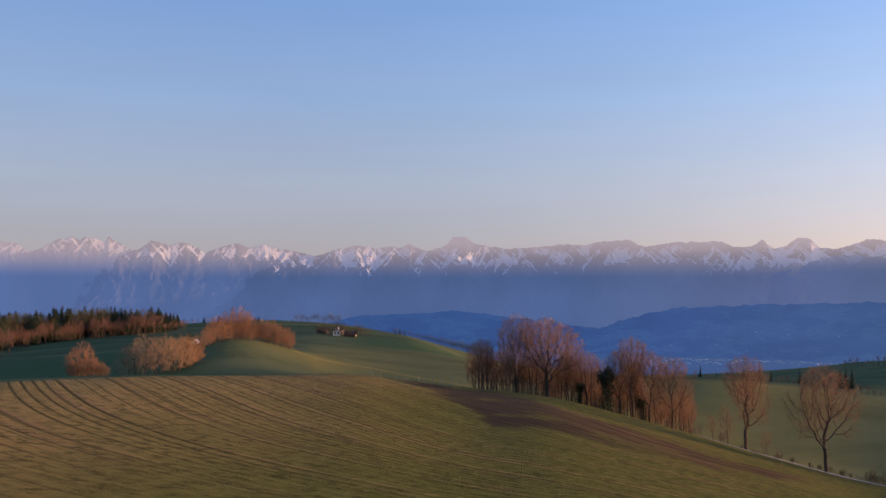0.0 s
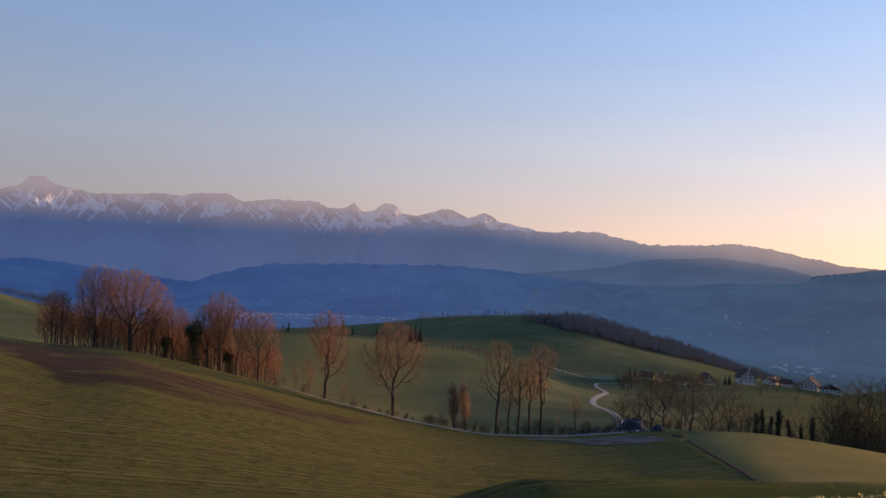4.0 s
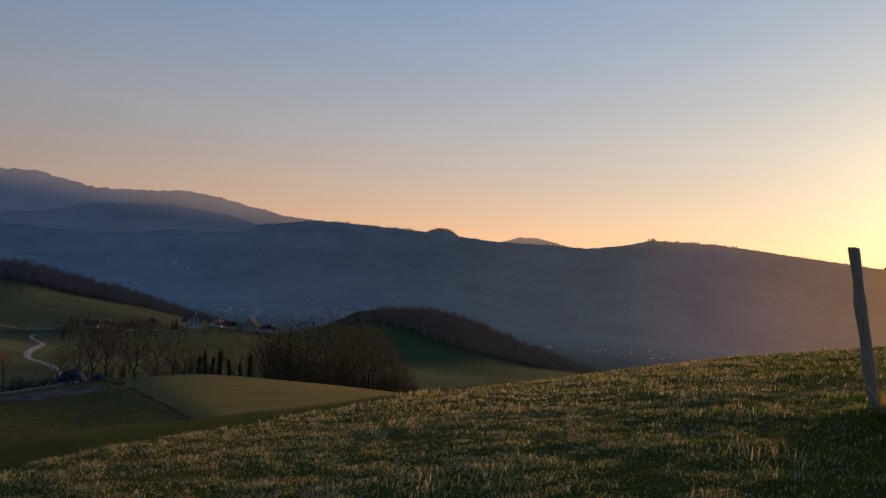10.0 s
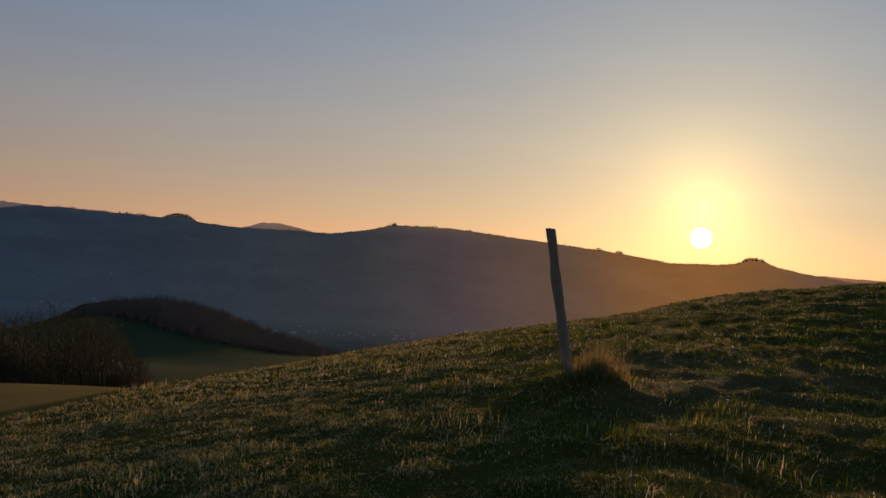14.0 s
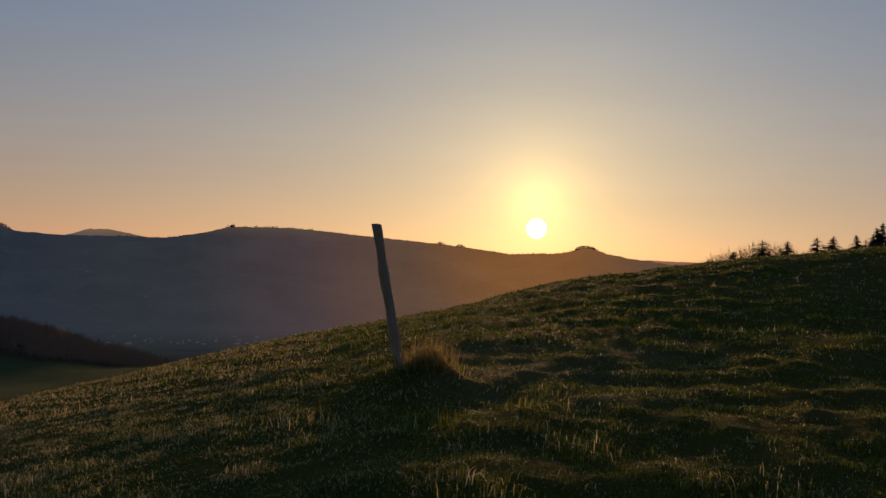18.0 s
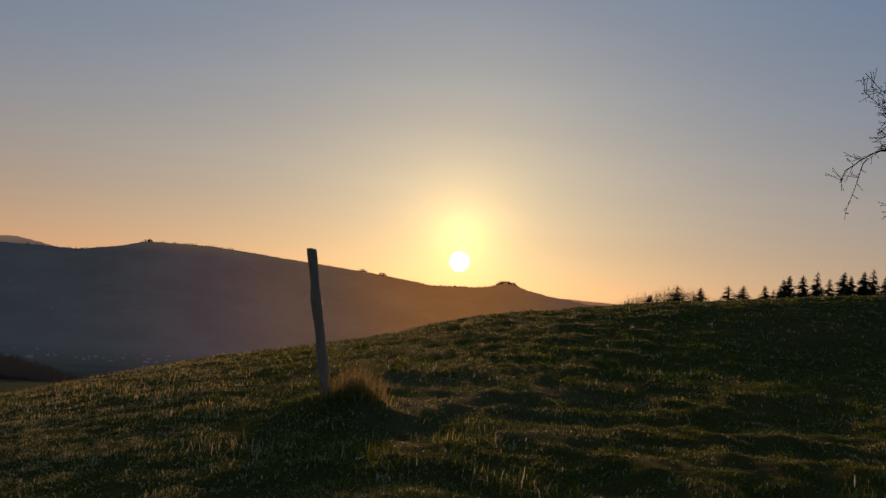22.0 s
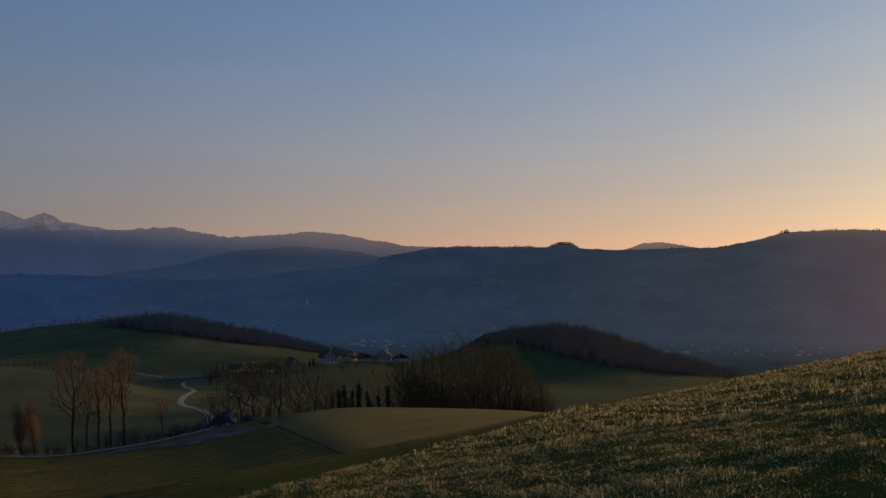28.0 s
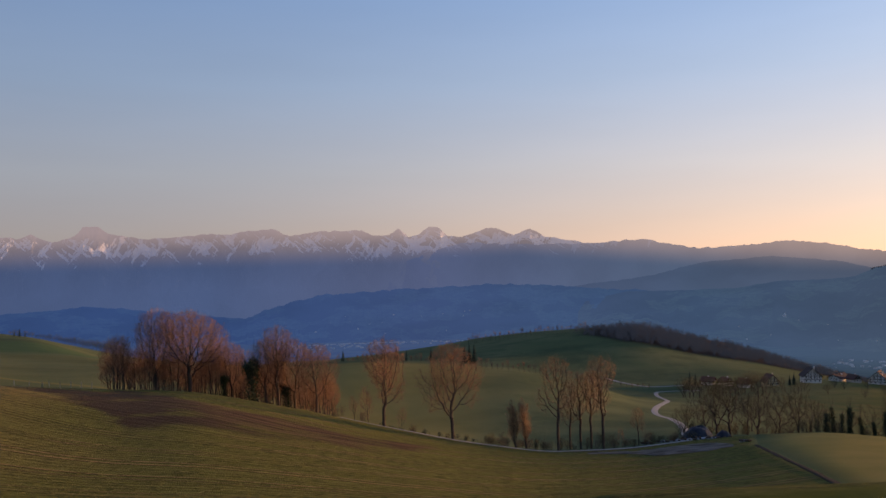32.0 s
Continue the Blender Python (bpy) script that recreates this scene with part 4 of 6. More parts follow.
def fill(seed, height, blobs, bole, girth, seekers=900, step=0.55, tip=0.012, twigs=3, twig_len=0.8, lift=0.10):
    """A tree whose limbs grow until they fill a crown of rounded masses (all in shares of the height)."""
    gen_ = np.random.default_rng(seed)
    goal = []
    share = np.array([b[3] ** 2 * b[4] for b in blobs])
    for b, k in zip(blobs, np.maximum((seekers * share / share.sum()).astype(int), 20)):
        u = gen_.normal(0, 1, (k, 3))
        u /= np.linalg.norm(u, axis=1)[:, None]
        u *= gen_.uniform(0.05, 1, (k, 1)) ** 0.42
        goal.append((u * [b[3], b[3], b[4]] + [b[0], b[1], b[2]]) * height)
    goal = np.concatenate(goal)
    n0 = max(2, int(bole * height / step))
    sway = np.cumsum(gen_.normal(0, 0.06 * step, (n0 + 1, 2)), axis=0) * 0.8
    nodes = [np.array([sway[i, 0] - sway[0, 0], sway[i, 1] - sway[0, 1], i * step]) for i in range(n0 + 1)]
    mother = [-1] + list(range(n0))
    near = np.zeros(len(goal), int)
    gap = np.full(len(goal), 1e9)

    def look_at(start):
        for i in range(start, len(nodes)):
            d_ = np.linalg.norm(goal - nodes[i], axis=1)
            closer = d_ < gap
            gap[closer], near[closer] = d_[closer], i

    look_at(0)
    sons = collections.Counter(mother)
    for _ in range(70):
        live = gap > step * 1.25
        if live.sum() < 8 or len(nodes) > 5200:
            break
        start = len(nodes)
        for i in np.unique(near[live]):
            if sons[int(i)] >= 3:
                continue
            pull = goal[live & (near == i)] - nodes[i]
            v_ = (pull / (np.linalg.norm(pull, axis=1)[:, None] + 1e-9)).sum(0)
            v_ = v_ / (np.linalg.norm(v_) + 1e-9) + gen_.normal(0, 0.22, 3) + [0, 0, lift]
            nodes.append(nodes[i] + v_ / np.linalg.norm(v_) * step)
            mother.append(int(i))
            sons[int(i)] += 1
        if len(nodes) == start:
            break
        look_at(start)
    load = np.zeros(len(nodes))
    for i in range(len(nodes) - 1, 0, -1):
        load[i] += 1 if sons[i] == 0 else 0
        load[mother[i]] += load[i]
    rad = np.maximum(tip, girth * height * (load / load[0]) ** 0.52)
    stem, limbs, fine = [], [], []
    low = Vector((0, 0, -0.3))
    for i in range(1, len(nodes)):
        a, b = Vector(nodes[mother[i]]) + low, Vector(nodes[i]) + low
        ra = min(rad[mother[i]], rad[i] * 1.35) if i > n0 else rad[mother[i]] * (1.5 if mother[i] == 0 else 1)
        seg = (a, b, ra, rad[i])
        if i <= n0 or load[i] > 0.35 * load[0]:
            stem.append(seg)
        elif rad[i] > tip * 1.6:
            limbs.append(seg)
        else:
            fine.append(seg)
        if load[i] <= 4:
            for _ in range(twigs):
                dr = (Vector(gen_.normal(0, 1, 3)) * 0.6 + (b - a).normalized() + Vector((0, 0, 0.25))).normalized()
                s = a.lerp(b, gen_.random())
                e = s + dr * twig_len * gen_.uniform(0.5, 1.2)
                fine.append((s, e, tip * 0.9, tip * 0.6))
                for _ in range(2):
                    d2 = (dr + Vector(gen_.normal(0, 0.5, 3))).normalized()
                    q = s.lerp(e, gen_.uniform(0.3, 0.9))
                    fine.append((q, q + d2 * twig_len * gen_.uniform(0.3, 0.6), tip * 0.7, tip * 0.5))
    return stem, limbs, fine


def full_tree(name, label, seed, height, blobs, bole, girth, twig=None, **kw):
    """A bare tree of trunk, limbs and a dense crown of twigs that fills its outline."""
    root = tagged(new(name), label, "tree")
    stem, limbs, fine = fill(seed, height, blobs, bole, girth, **kw)
    v, f = tubes(stem, 8)
    mesh_ob("trunk", v, f, BARK, root, smooth=True)
    v, f = tubes(limbs, 4)
    tagged(mesh_ob("branch_frame", v, f, BARK, root, smooth=True), kind="stuff")
    v, f = tubes(fine, 3)
    tagged(mesh_ob("crown", v, f, twig or TWIG, root), kind="stuff")
    return root


def plant(proto, az, d, turn=0.0, size=1.0, tall=1.0, label="", group="", tip=0.0):
    """A copy of a tree on the ground at a bearing and distance."""
    m = Matrix.Translation(on_ground(az, d)) @ pose(0, 0, 0, tip, 0, turn) @ Matrix.Diagonal((size, size, size * tall, 1))
    t = copy_thing(proto, m)
    t.matrix_basis = m
    return tagged(t, label, group=group)


rng = random.Random(11)
LANE = "trees along the lane"
# the great tree and its neighbours at the field's end
OAK = full_tree("broad_tree", "tall bare broadleaf tree with a wide domed crown", 3, 17.8, [(0, 0, 0.60, 0.44, 0.30), (0.14, 0, 0.46, 0.34, 0.18), (-0.05, 0.05, 0.76, 0.30, 0.20)], 0.2, 0.024, twig=TWIG_RED, seekers=3400, twigs=5, tip=0.010, twig_len=0.9, lift=0.04)
OAK.location, OAK.scale = on_ground(6.8, 177), (1.0, 1.0, 1.0)
tagged(OAK, group=LANE)
ASH = full_tree("ash_tree", "bare ash tree with steep limbs beside the lane", 5, 18.0, [(0, 0, 0.73, 0.24, 0.26), (-0.2, 0, 0.52, 0.12, 0.24), (0.2, 0, 0.55, 0.12, 0.26), (0, 0.15, 0.46, 0.12, 0.2), (-0.28, 0.05, 0.62, 0.09, 0.14), (0.28, 0, 0.66, 0.09, 0.14)], 0.2, 0.018, twig=TWIG_RED, seekers=1900, step=0.5, twigs=4, tip=0.009, twig_len=1.05, lift=0.2)
ASH.location = on_ground(24.0, 152)
tagged(ASH, group=LANE)
SLIM = full_tree("slim_tree", "tall slim bare tree with a tufted pale crown", 8, 17.0, [(0, 0, 0.8, 0.17, 0.19), (0.12, 0, 0.6, 0.11, 0.16), (-0.11, 0.05, 0.55, 0.10, 0.16), (0, 0, 0.5, 0.06, 0.2)], 0.3, 0.015, twig=TWIG_PALE, seekers=1100, twigs=4, tip=0.009, twig_len=0.95, lift=0.24)
SLIM.location = on_ground(31.1, 148)
tagged(SLIM, group=LANE)
plant(ASH, 4.7, 179, 130, 0.88, 1.08, "tall bare tree with an uneven crown beside the great tree", LANE)
plant(ASH, 2.4, 180, 200, 0.62, 1.0, "low spreading bare tree at the end of the row", LANE)
plant(ASH, 11.6, 172, 20, 0.74, 1.0, "bare tree with a rounded rusty crown in the row", LANE)
plant(ASH, 13.5, 171, 310, 0.8, 1.0, "bare tree with a rounded rusty crown in the row", LANE)
plant(ASH, 9.4, 178, 110, 0.66, 1.0, "bare tree with a rounded rusty crown in the row", LANE)
plant(ASH, 12.4, 170, 70, 0.86, 1.05, "bare tree with a rounded rusty crown in the row", LANE)
plant(ASH, 14.9, 167, 160, 0.74, 1.05, "bare tree with a rounded rusty crown in the row", LANE)
plant(ASH, 19.4, 162, 250, 0.97, 1.0, "bare ash tree standing alone beside the lane", LANE)
plant(SLIM, 34.1, 151, 80, 1.0, 1.0, "tall slim bare tree with a fanned crown", LANE)
plant(SLIM, 32.6, 155, 30, 0.85, 1.0, "thin bare tree standing between two taller ones", LANE)
plant(SLIM, 33.3, 156, 230, 0.88, 1.0, "thin bare tree standing between two taller ones", LANE)
plant(SLIM, 31.9, 157, 310, 0.72, 1.0, "thin bare tree standing between two taller ones", LANE)
plant(SLIM, 36.4, 158, 120, 0.42, 1.0, "young bare tree beside the lane", LANE)
# thin rust-coloured stems that fill the row
STEM = full_tree("young_tree", "thin bare young tree glowing rust-red in the low sun", 21, 11.0, [(0, 0, 0.66, 0.17, 0.32), (0.09, 0, 0.42, 0.13, 0.24)], 0.14, 0.010, twig=TWIG_RED, seekers=260, twigs=4, tip=0.013, twig_len=0.9, lift=0.35)
STEM.location = on_ground(9.0, 178)
STEM2 = full_tree("young_tree", "thin forked young tree glowing rust-red in the low sun", 22, 9.0, [(0.1, 0, 0.6, 0.2, 0.36), (-0.14, 0.06, 0.5, 0.16, 0.34)], 0.06, 0.011, twig=TWIG_RED, seekers=240, twigs=4, tip=0.013, twig_len=0.8, lift=0.3)
STEM2.location = on_ground(11.6, 176)
for s in (STEM, STEM2):
    tagged(s, group="young trees in the row")
for i in range(140):
    az = 1.8 + 14.4 * (i + rng.random()) / 140
    end = float(np.interp(az, AZ, LINES[2][0]))
    plant(STEM if rng.random() < 0.6 else STEM2, az, end + rng.uniform(3, 34), rng.uniform(0, 360), rng.uniform(0.7, 1.12) * (0.85 if az > 13.5 else 1), rng.uniform(0.95, 1.2), group="young trees in the row")
for az, k in ((17.4, 0.5), (18.3, 0.75), (20.6, 0.45), (35.3, 0.35)):
    plant(STEM2, az, float(np.interp(az, AZ, LINES[2][0])) + 4, rng.uniform(0, 360), k, 1.2, "small bare shrubby tree beside the lane", "young trees in the row")
IVYTREE = tree_thing("ivy_tree", "tree trunk wrapped in dark green ivy", 31, 10.5, ivy=0.62, spread=0.3, fork=0.6, kids=(5, 4, 4), upright=0.6, girth=0.02)
IVYTREE.location = on_ground(10.75, 169.6)
tagged(IVYTREE, group="ivy trees")
plant(IVYTREE, 13.0, 172, 90, 0.55, 1.0, group="ivy trees")
plant(IVYTREE, 8.9, 176, 190, 0.6, 0.9, group="ivy trees")
IVYSTUMP = tree_thing("ivy_tree", "slim leaning trunk cloaked in dark ivy beyond the field", 33, 6.6, ivy=0.3, spread=0.1, fork=0.6, kids=(3, 2), upright=0.8, girth=0.018, stem=0.95)
IVYSTUMP.location = on_ground(47.9, 183)
tagged(IVYSTUMP, group="ivy trees")
for az, d, k in ((48.3, 182, 0.98), (48.7, 183, 0.8), (49.2, 181, 1.05), (49.9, 179, 0.7), (50.6, 180, 0.62), (51.2, 178, 0.95)):
    plant(IVYSTUMP, az, d, rng.uniform(0, 360), k * 0.8, 1.5, "dark ivy-wrapped tree stump beyond the field", "ivy trees", tip=rng.uniform(-15, 15))
# two narrow poplars that keep their rusty leaves
POPLAR = tree_thing("poplar", "narrow columnar poplar lit rust-orange", 41, 9.5, twig=TWIG_PALE, spread=0.05, fork=0.08, kids=(26, 7, 5), upright=1.2, girth=0.010, thin=0.02)
POPLAR.location, POPLAR.scale = on_ground(28.95, 148), (1.6, 1.6, 1.0)
tagged(POPLAR, group="poplars")
plant(POPLAR, 28.25, 149, 70, 1.5, 0.63, "narrow columnar poplar lit rust-orange", "poplars")
# scrub at their feet
SHRUB = tree_thing("shrub", "low tangled bare shrub", 51, 3.2, twig=TWIG, stems=4, ring=1.0, spread=0.8, fork=0.1, kids=(8, 6), upright=0.4, girth=0.012, thin=0.014)
SHRUB.location = on_ground(27.6, 148)
tagged(SHRUB, category="shrub", group="shrubs")
for az in (28.5, 29.3, 30.4, 33.6, 34.8, 35.6, 36.9, 38.6, 39.1, 16.3, 17.9, 21.5, 3.4, 5.6):
    plant(SHRUB, az, float(np.interp(az, AZ, LINES[2][0])) + rng.uniform(2.5, 6), rng.uniform(0, 360), rng.uniform(0.6, 1.05), group="shrubs")
for az in (3.0, 3.9, 4.6, 5.4, 6.0):
    plant(SHRUB, az, 176, rng.uniform(0, 360), 0.55, 0.7, "low dark bramble at the foot of the trees", "shrubs")
DARK_SHRUB = tree_thing("thorn_shrub", "dark tangled thorn shrub beside the lane", 53, 3.0, twig=TWIG_DULL, stems=5, ring=1.2, spread=0.8, fork=0.08, kids=(8, 6), upright=0.35, girth=0.012, thin=0.016)
DARK_SHRUB.location = on_ground(26.5, 156)
tagged(DARK_SHRUB, category="shrub", group="thorn shrubs")
for i in range(46):
    az = 19 + 21 * (i + rng.random()) / 46
    plant(DARK_SHRUB, az, float(np.interp(az, AZ, LINES[2][0])) + rng.uniform(3, 14), rng.uniform(0, 360), rng.uniform(0.35, 1.0) * (0.6 if az < 26 else 1), rng.uniform(0.7, 1.2), group="thorn shrubs")
for i in range(30):
    az = 39.5 + 13 * (i + rng.random()) / 30
    plant(DARK_SHRUB, az, rng.uniform(172, 200), rng.uniform(0, 360), rng.uniform(0.6, 1.5), rng.uniform(0.8, 1.2), group="thorn shrubs")
# broad many-branched trees in the hollow past the lane
HOLLOW_TREE = full_tree("spreading_tree", "bare spreading tree in the shaded hollow", 61, 13.0, [(0.1, 0, 0.62, 0.36, 0.34), (-0.2, 0.1, 0.55, 0.28, 0.32)], 0.12, 0.02, twig=TWIG_DULL, seekers=550, twigs=2, step=0.7, tip=0.016)
HOLLOW_TREE.location = on_ground(42.2, 186)
tagged(HOLLOW_TREE, group="trees in the hollow")
for az, d, k in ((39.4, 190, 0.55), (40.7, 205, 0.8), (41.4, 188, 0.92), (43.3, 200, 0.7), (43.9, 184, 1.0), (46.3, 192, 0.85), (47.0, 184, 0.6), (45.2, 208, 0.95), (52.3, 184, 0.9), (53.4, 190, 0.8)):
    plant(HOLLOW_TREE, az, d, rng.uniform(0, 360), k, rng.uniform(0.85, 1.3), group="trees in the hollow")
for i in range(15):
    az = 39.0 + 14.0 * (i + rng.random()) / 15
    plant(HOLLOW_TREE, az, rng.uniform(205, 300), rng.uniform(0, 360), rng.uniform(0.3, 0.75), rng.uniform(0.8, 1.4), group="trees in the hollow")
THICK = full_tree("thicket_tree", "dense brown thicket tree in the shade", 71, 12.5, [(0, 0, 0.58, 0.30, 0.40), (0.1, 0.05, 0.35, 0.22, 0.2)], 0.08, 0.013, twig=TWIG_DULL, seekers=420, step=0.75, tip=0.02, twigs=2, lift=0.2)
THICK.location = on_ground(57.0, 192)
tagged(THICK, group="thicket")
for i in range(48):
    az = 52.2 + 9.9 * (i + rng.random()) / 48
    plant(THICK, az, rng.uniform(176, 206) - 14 * (az > 59), rng.uniform(0, 360), rng.uniform(0.6, 1.35) * float(np.interp(az, [52, 55, 58, 60, 62], [0.9, 1.0, 1.15, 0.95, 0.5])), rng.uniform(0.85, 1.25), group="thicket")
for i in range(44):
    az = 52.4 + 9.6 * (i + rng.random()) / 44
    plant(DARK_SHRUB, az, rng.uniform(172, 192) - 6 * (az > 59), rng.uniform(0, 360), rng.uniform(0.9, 2.0), rng.uniform(0.8, 1.2), group="thorn shrubs")
BUSH = tree_thing("round_bush", "rounded dense bare bush", 81, 4.0, twig=TWIG, stems=7, ring=1.2, spread=0.9, fork=0.05, kids=(10, 6), upright=0.3, girth=0.01, thin=0.022)
BUSH.location = on_ground(62.3, 176)
tagged(BUSH, category="bush", group="bushes")
for az in (54.5, 55.6, 56.7, 57.7, 58.6, 59.4, 60.2, 61.0, 61.7):
    plant(BUSH, az, 174, rng.uniform(0, 360), rng.uniform(0.6, 0.9), 0.9, "dark low bush along the thicket's foot", "bushes")
# sunlit bushes and hedge behind the crest
RUST_BUSH = full_tree("rust_bush", "rounded dense bare bush lit rust-orange", 82, 5.4, [(0, 0, 0.52, 0.40, 0.46), (0.15, 0.1, 0.35, 0.34, 0.32), (-0.18, -0.05, 0.4, 0.3, 0.36)], 0.05, 0.012, twig=TWIG_RED, seekers=520, step=0.4, tip=0.016, twigs=3, lift=0.1)
RUST_BUSH.location = on_ground(-23.4, 138)
tagged(RUST_BUSH, category="bush", group="sunlit bushes")
for az, d, k in ((-23.9, 138, 0.5), (-23.0, 138, 0.62)):
    plant(RUST_BUSH, az, d, rng.uniform(0, 360), k, group="sunlit bushes")
for az, d, k in ((-23.5, 136, 0.85), (-22.5, 137, 0.8), (-22.0, 138, 0.6)):
    plant(BUSH, az, d, rng.uniform(0, 360), k, 0.9, "dark low bush at the rusty bushes' foot", "bushes")
HEDGE = full_tree("hedge_tree", "pale many-stemmed hedge tree in warm sunlight", 83, 8.5, [(0, 0, 0.55, 0.32, 0.42), (0.12, 0, 0.32, 0.3, 0.28)], 0.07, 0.014, twig=TWIG_PALE, seekers=460, step=0.5, tip=0.016, twigs=3, lift=0.15)
HEDGE.location = on_ground(-20.2, 205)
tagged(HEDGE, group="hedge on the knoll")
for az, d, k in ((-20.6, 206, 1.0), (-19.6, 212, 1.25), (-19.0, 205, 1.1), (-18.5, 215, 1.2), (-18.0, 212, 1.1), (-17.5, 218, 1.1), (-17.1, 218, 1.0)):
    plant(HEDGE, az, d, rng.uniform(0, 360), k, group="hedge on the knoll")
for az, d, k in ((-17.0, 222, 1.0), (-16.5, 226, 0.95), (-15.7, 250, 0.85), (-15.2, 256, 1.0), (-14.7, 258, 1.1), (-14.1, 260, 1.25), (-13.6, 262, 1.3), (-13.2, 260, 1.05), (-12.8, 262, 0.85), (-12.3, 262, 0.9), (-11.9, 262, 0.9), (-11.5, 262, 1.0), (-11.0, 262, 0.95), (-10.5, 262, 0.85)):
    plant(RUST_BUSH, az, d, rng.uniform(0, 360), k * 1.25, 1.15, "dense rusty tree group on the grassy knoll", "trees on the knoll")


# ---- firs ----
def fir(name, label, seed, height, bare=0.0):
    """A conifer: trunk and tiers of drooping sprays."""
    r = random.Random(seed)
    root = tagged(new(name), label, "tree")
    v, f = tubes([(Vector((0, 0, -0.4)), Vector((0, 0, height * 0.5)), height * 0.016, height * 0.010), (Vector((0, 0, height * 0.5)), Vector((0, 0, height)), height * 0.010, 0.02)], 6)
    mesh_ob("trunk", v, f, BARK, root, smooth=True)
    verts, faces = [], []
    z = height * 0.1
    while z < height * 0.98:
        u = z / height
        reach = height * 0.2 * (1 - u) ** 0.8 * r.uniform(0.7, 1.1) + 0.15
        for k in range(9):
            if r.random() < bare:
                continue
            a = r.random() * 6.283
            side = Vector((math.cos(a), math.sin(a), 0))
            cross_ = Vector((-math.sin(a), math.cos(a), 0))
            ln = reach * r.uniform(0.7, 1.15)
            base_ = Vector((0, 0, z + r.uniform(-0.3, 0.3)))
            last = None
            for j in range(4):
                s0 = j / 3
                c = base_ + side * ln * s0 + Vector((0, 0, -ln * 0.5 * s0 * s0 + 0.12 * ln * s0))
                w = ln * 0.24 * math.sin((0.15 + 0.8 * s0) * math.pi) * r.uniform(0.6, 1.2)
                n = len(verts)
                verts += [c + cross_ * w - Vector((0, 0, w * 0.5)), c + Vector((0, 0, w * 0.2)), c - cross_ * w - Vector((0, 0, w * 0.5))]
                if last is not None:
                    faces += [(last, last + 1, n + 1, n), (last + 1, last + 2, n + 2, n + 1)]
                last = n
        z += height * 0.019 * r.uniform(0.7, 1.4)
    mesh_ob("crown", np.array(verts), np.array(faces), NEEDLE, root)
    return root


FIR = fir("fir_tree", "dark pointed fir tree", 3, 20)
FIR2 = fir("spruce_tree", "dark ragged spruce tree with gaps", 4, 20, bare=0.35)
FIR.matrix_basis = Matrix.Translation(on_ground(119.0, 134)) @ Matrix.Diagonal((0.5, 0.5, 0.3, 1))
FIR2.matrix_basis = Matrix.Translation(on_ground(116.9, 132)) @ Matrix.Diagonal((0.55, 0.55, 0.27, 1))
tagged(FIR, group="firs behind the meadow"), tagged(FIR2, group="firs behind the meadow")


def top_at(proto, full, az, d, top_el, turn, group, label="", wide=1.0):
    """A copy whose tip reaches a height angle."""
    z = EYE + d * math.tan(radians(top_el)) - on_ground(az, d).z
    return plant(proto, az, d, turn, z / full * wide, 1.0 / wide, label, group)


for az, top, p, wd in ((115.9, 1.35, FIR2, 2.6), (116.8, 1.43, FIR, 2.4), (118.1, 1.54, FIR, 1.9), (118.6, 1.3, FIR2, 1.8), (119.2, 2.02, FIR, 1.9), (119.5, 2.33, FIR, 1.6), (120.3, 2.39, FIR, 1.8), (121.1, 2.73, FIR2, 1.4),
                       (121.8, 2.34, FIR2, 1.6), (122.6, 2.78, FIR, 1.9), (123.0, 2.57, FIR, 1.6), (123.7, 2.9, FIR, 1.6), (124.2, 3.1, FIR2, 1.5), (124.9, 2.7, FIR, 1.7), (125.6, 2.9, FIR2, 1.6), (114.2, 1.06, FIR, 2.3), (112.7, 1.1, FIR2, 2.6), (111.0, 0.3, FIR, 2.4), (121.4, 1.7, FIR, 1.8)):
    top_at(p, 20, az, 132 + rng.uniform(-6, 6), top, rng.uniform(0, 360), "firs behind the meadow", wide=wd * 1.25)
for az in np.arange(109.6, 115.2, 0.3):
    top_at(THICK, 12.2, float(az), 140, float(np.interp(az, [109.6, 111, 112.5, 114, 115], [0.1, 0.6, 1.05, 0.95, 0.5])) + rng.uniform(-0.15, 0.1), rng.uniform(0, 360), "shrubs behind the meadow", "bare shrubby tree on the skyline")

# ---- wood on the far side of the crest ----
WOOD = "wood edge trees"
TWIG_WOOD = twig_mat("twig_wood", (0.105, 0.058, 0.045), (0.20, 0.105, 0.076))
FAR_TREE = tree_thing("wood_tree", "tall bare woodland tree in warm light", 91, 17.0, twig=TWIG_WOOD, stems=2, ring=1.5, spread=0.35, fork=0.3, kids=(7, 5, 2), upright=0.4, girth=0.012, thin=0.05)
FAR_TREE.location = on_ground(-27.5, 405)
tagged(FAR_TREE, group=WOOD)
for i in range(84):
    az = -31.5 + 14.5 * (i + rng.random()) / 84
    d = where(az, float(np.interp(az, [-31, -27.8, -26, -23, -18.7, -16.5], [-4.2, -3.8, -3.5, -3.15, -2.9, -2.6])), 330, 620) + rng.uniform(-4, 12)
    plant(FAR_TREE, az, d, rng.uniform(0, 360), rng.uniform(0.75, 1.15) * (0.6 if az > -18.6 else 1), group=WOOD)
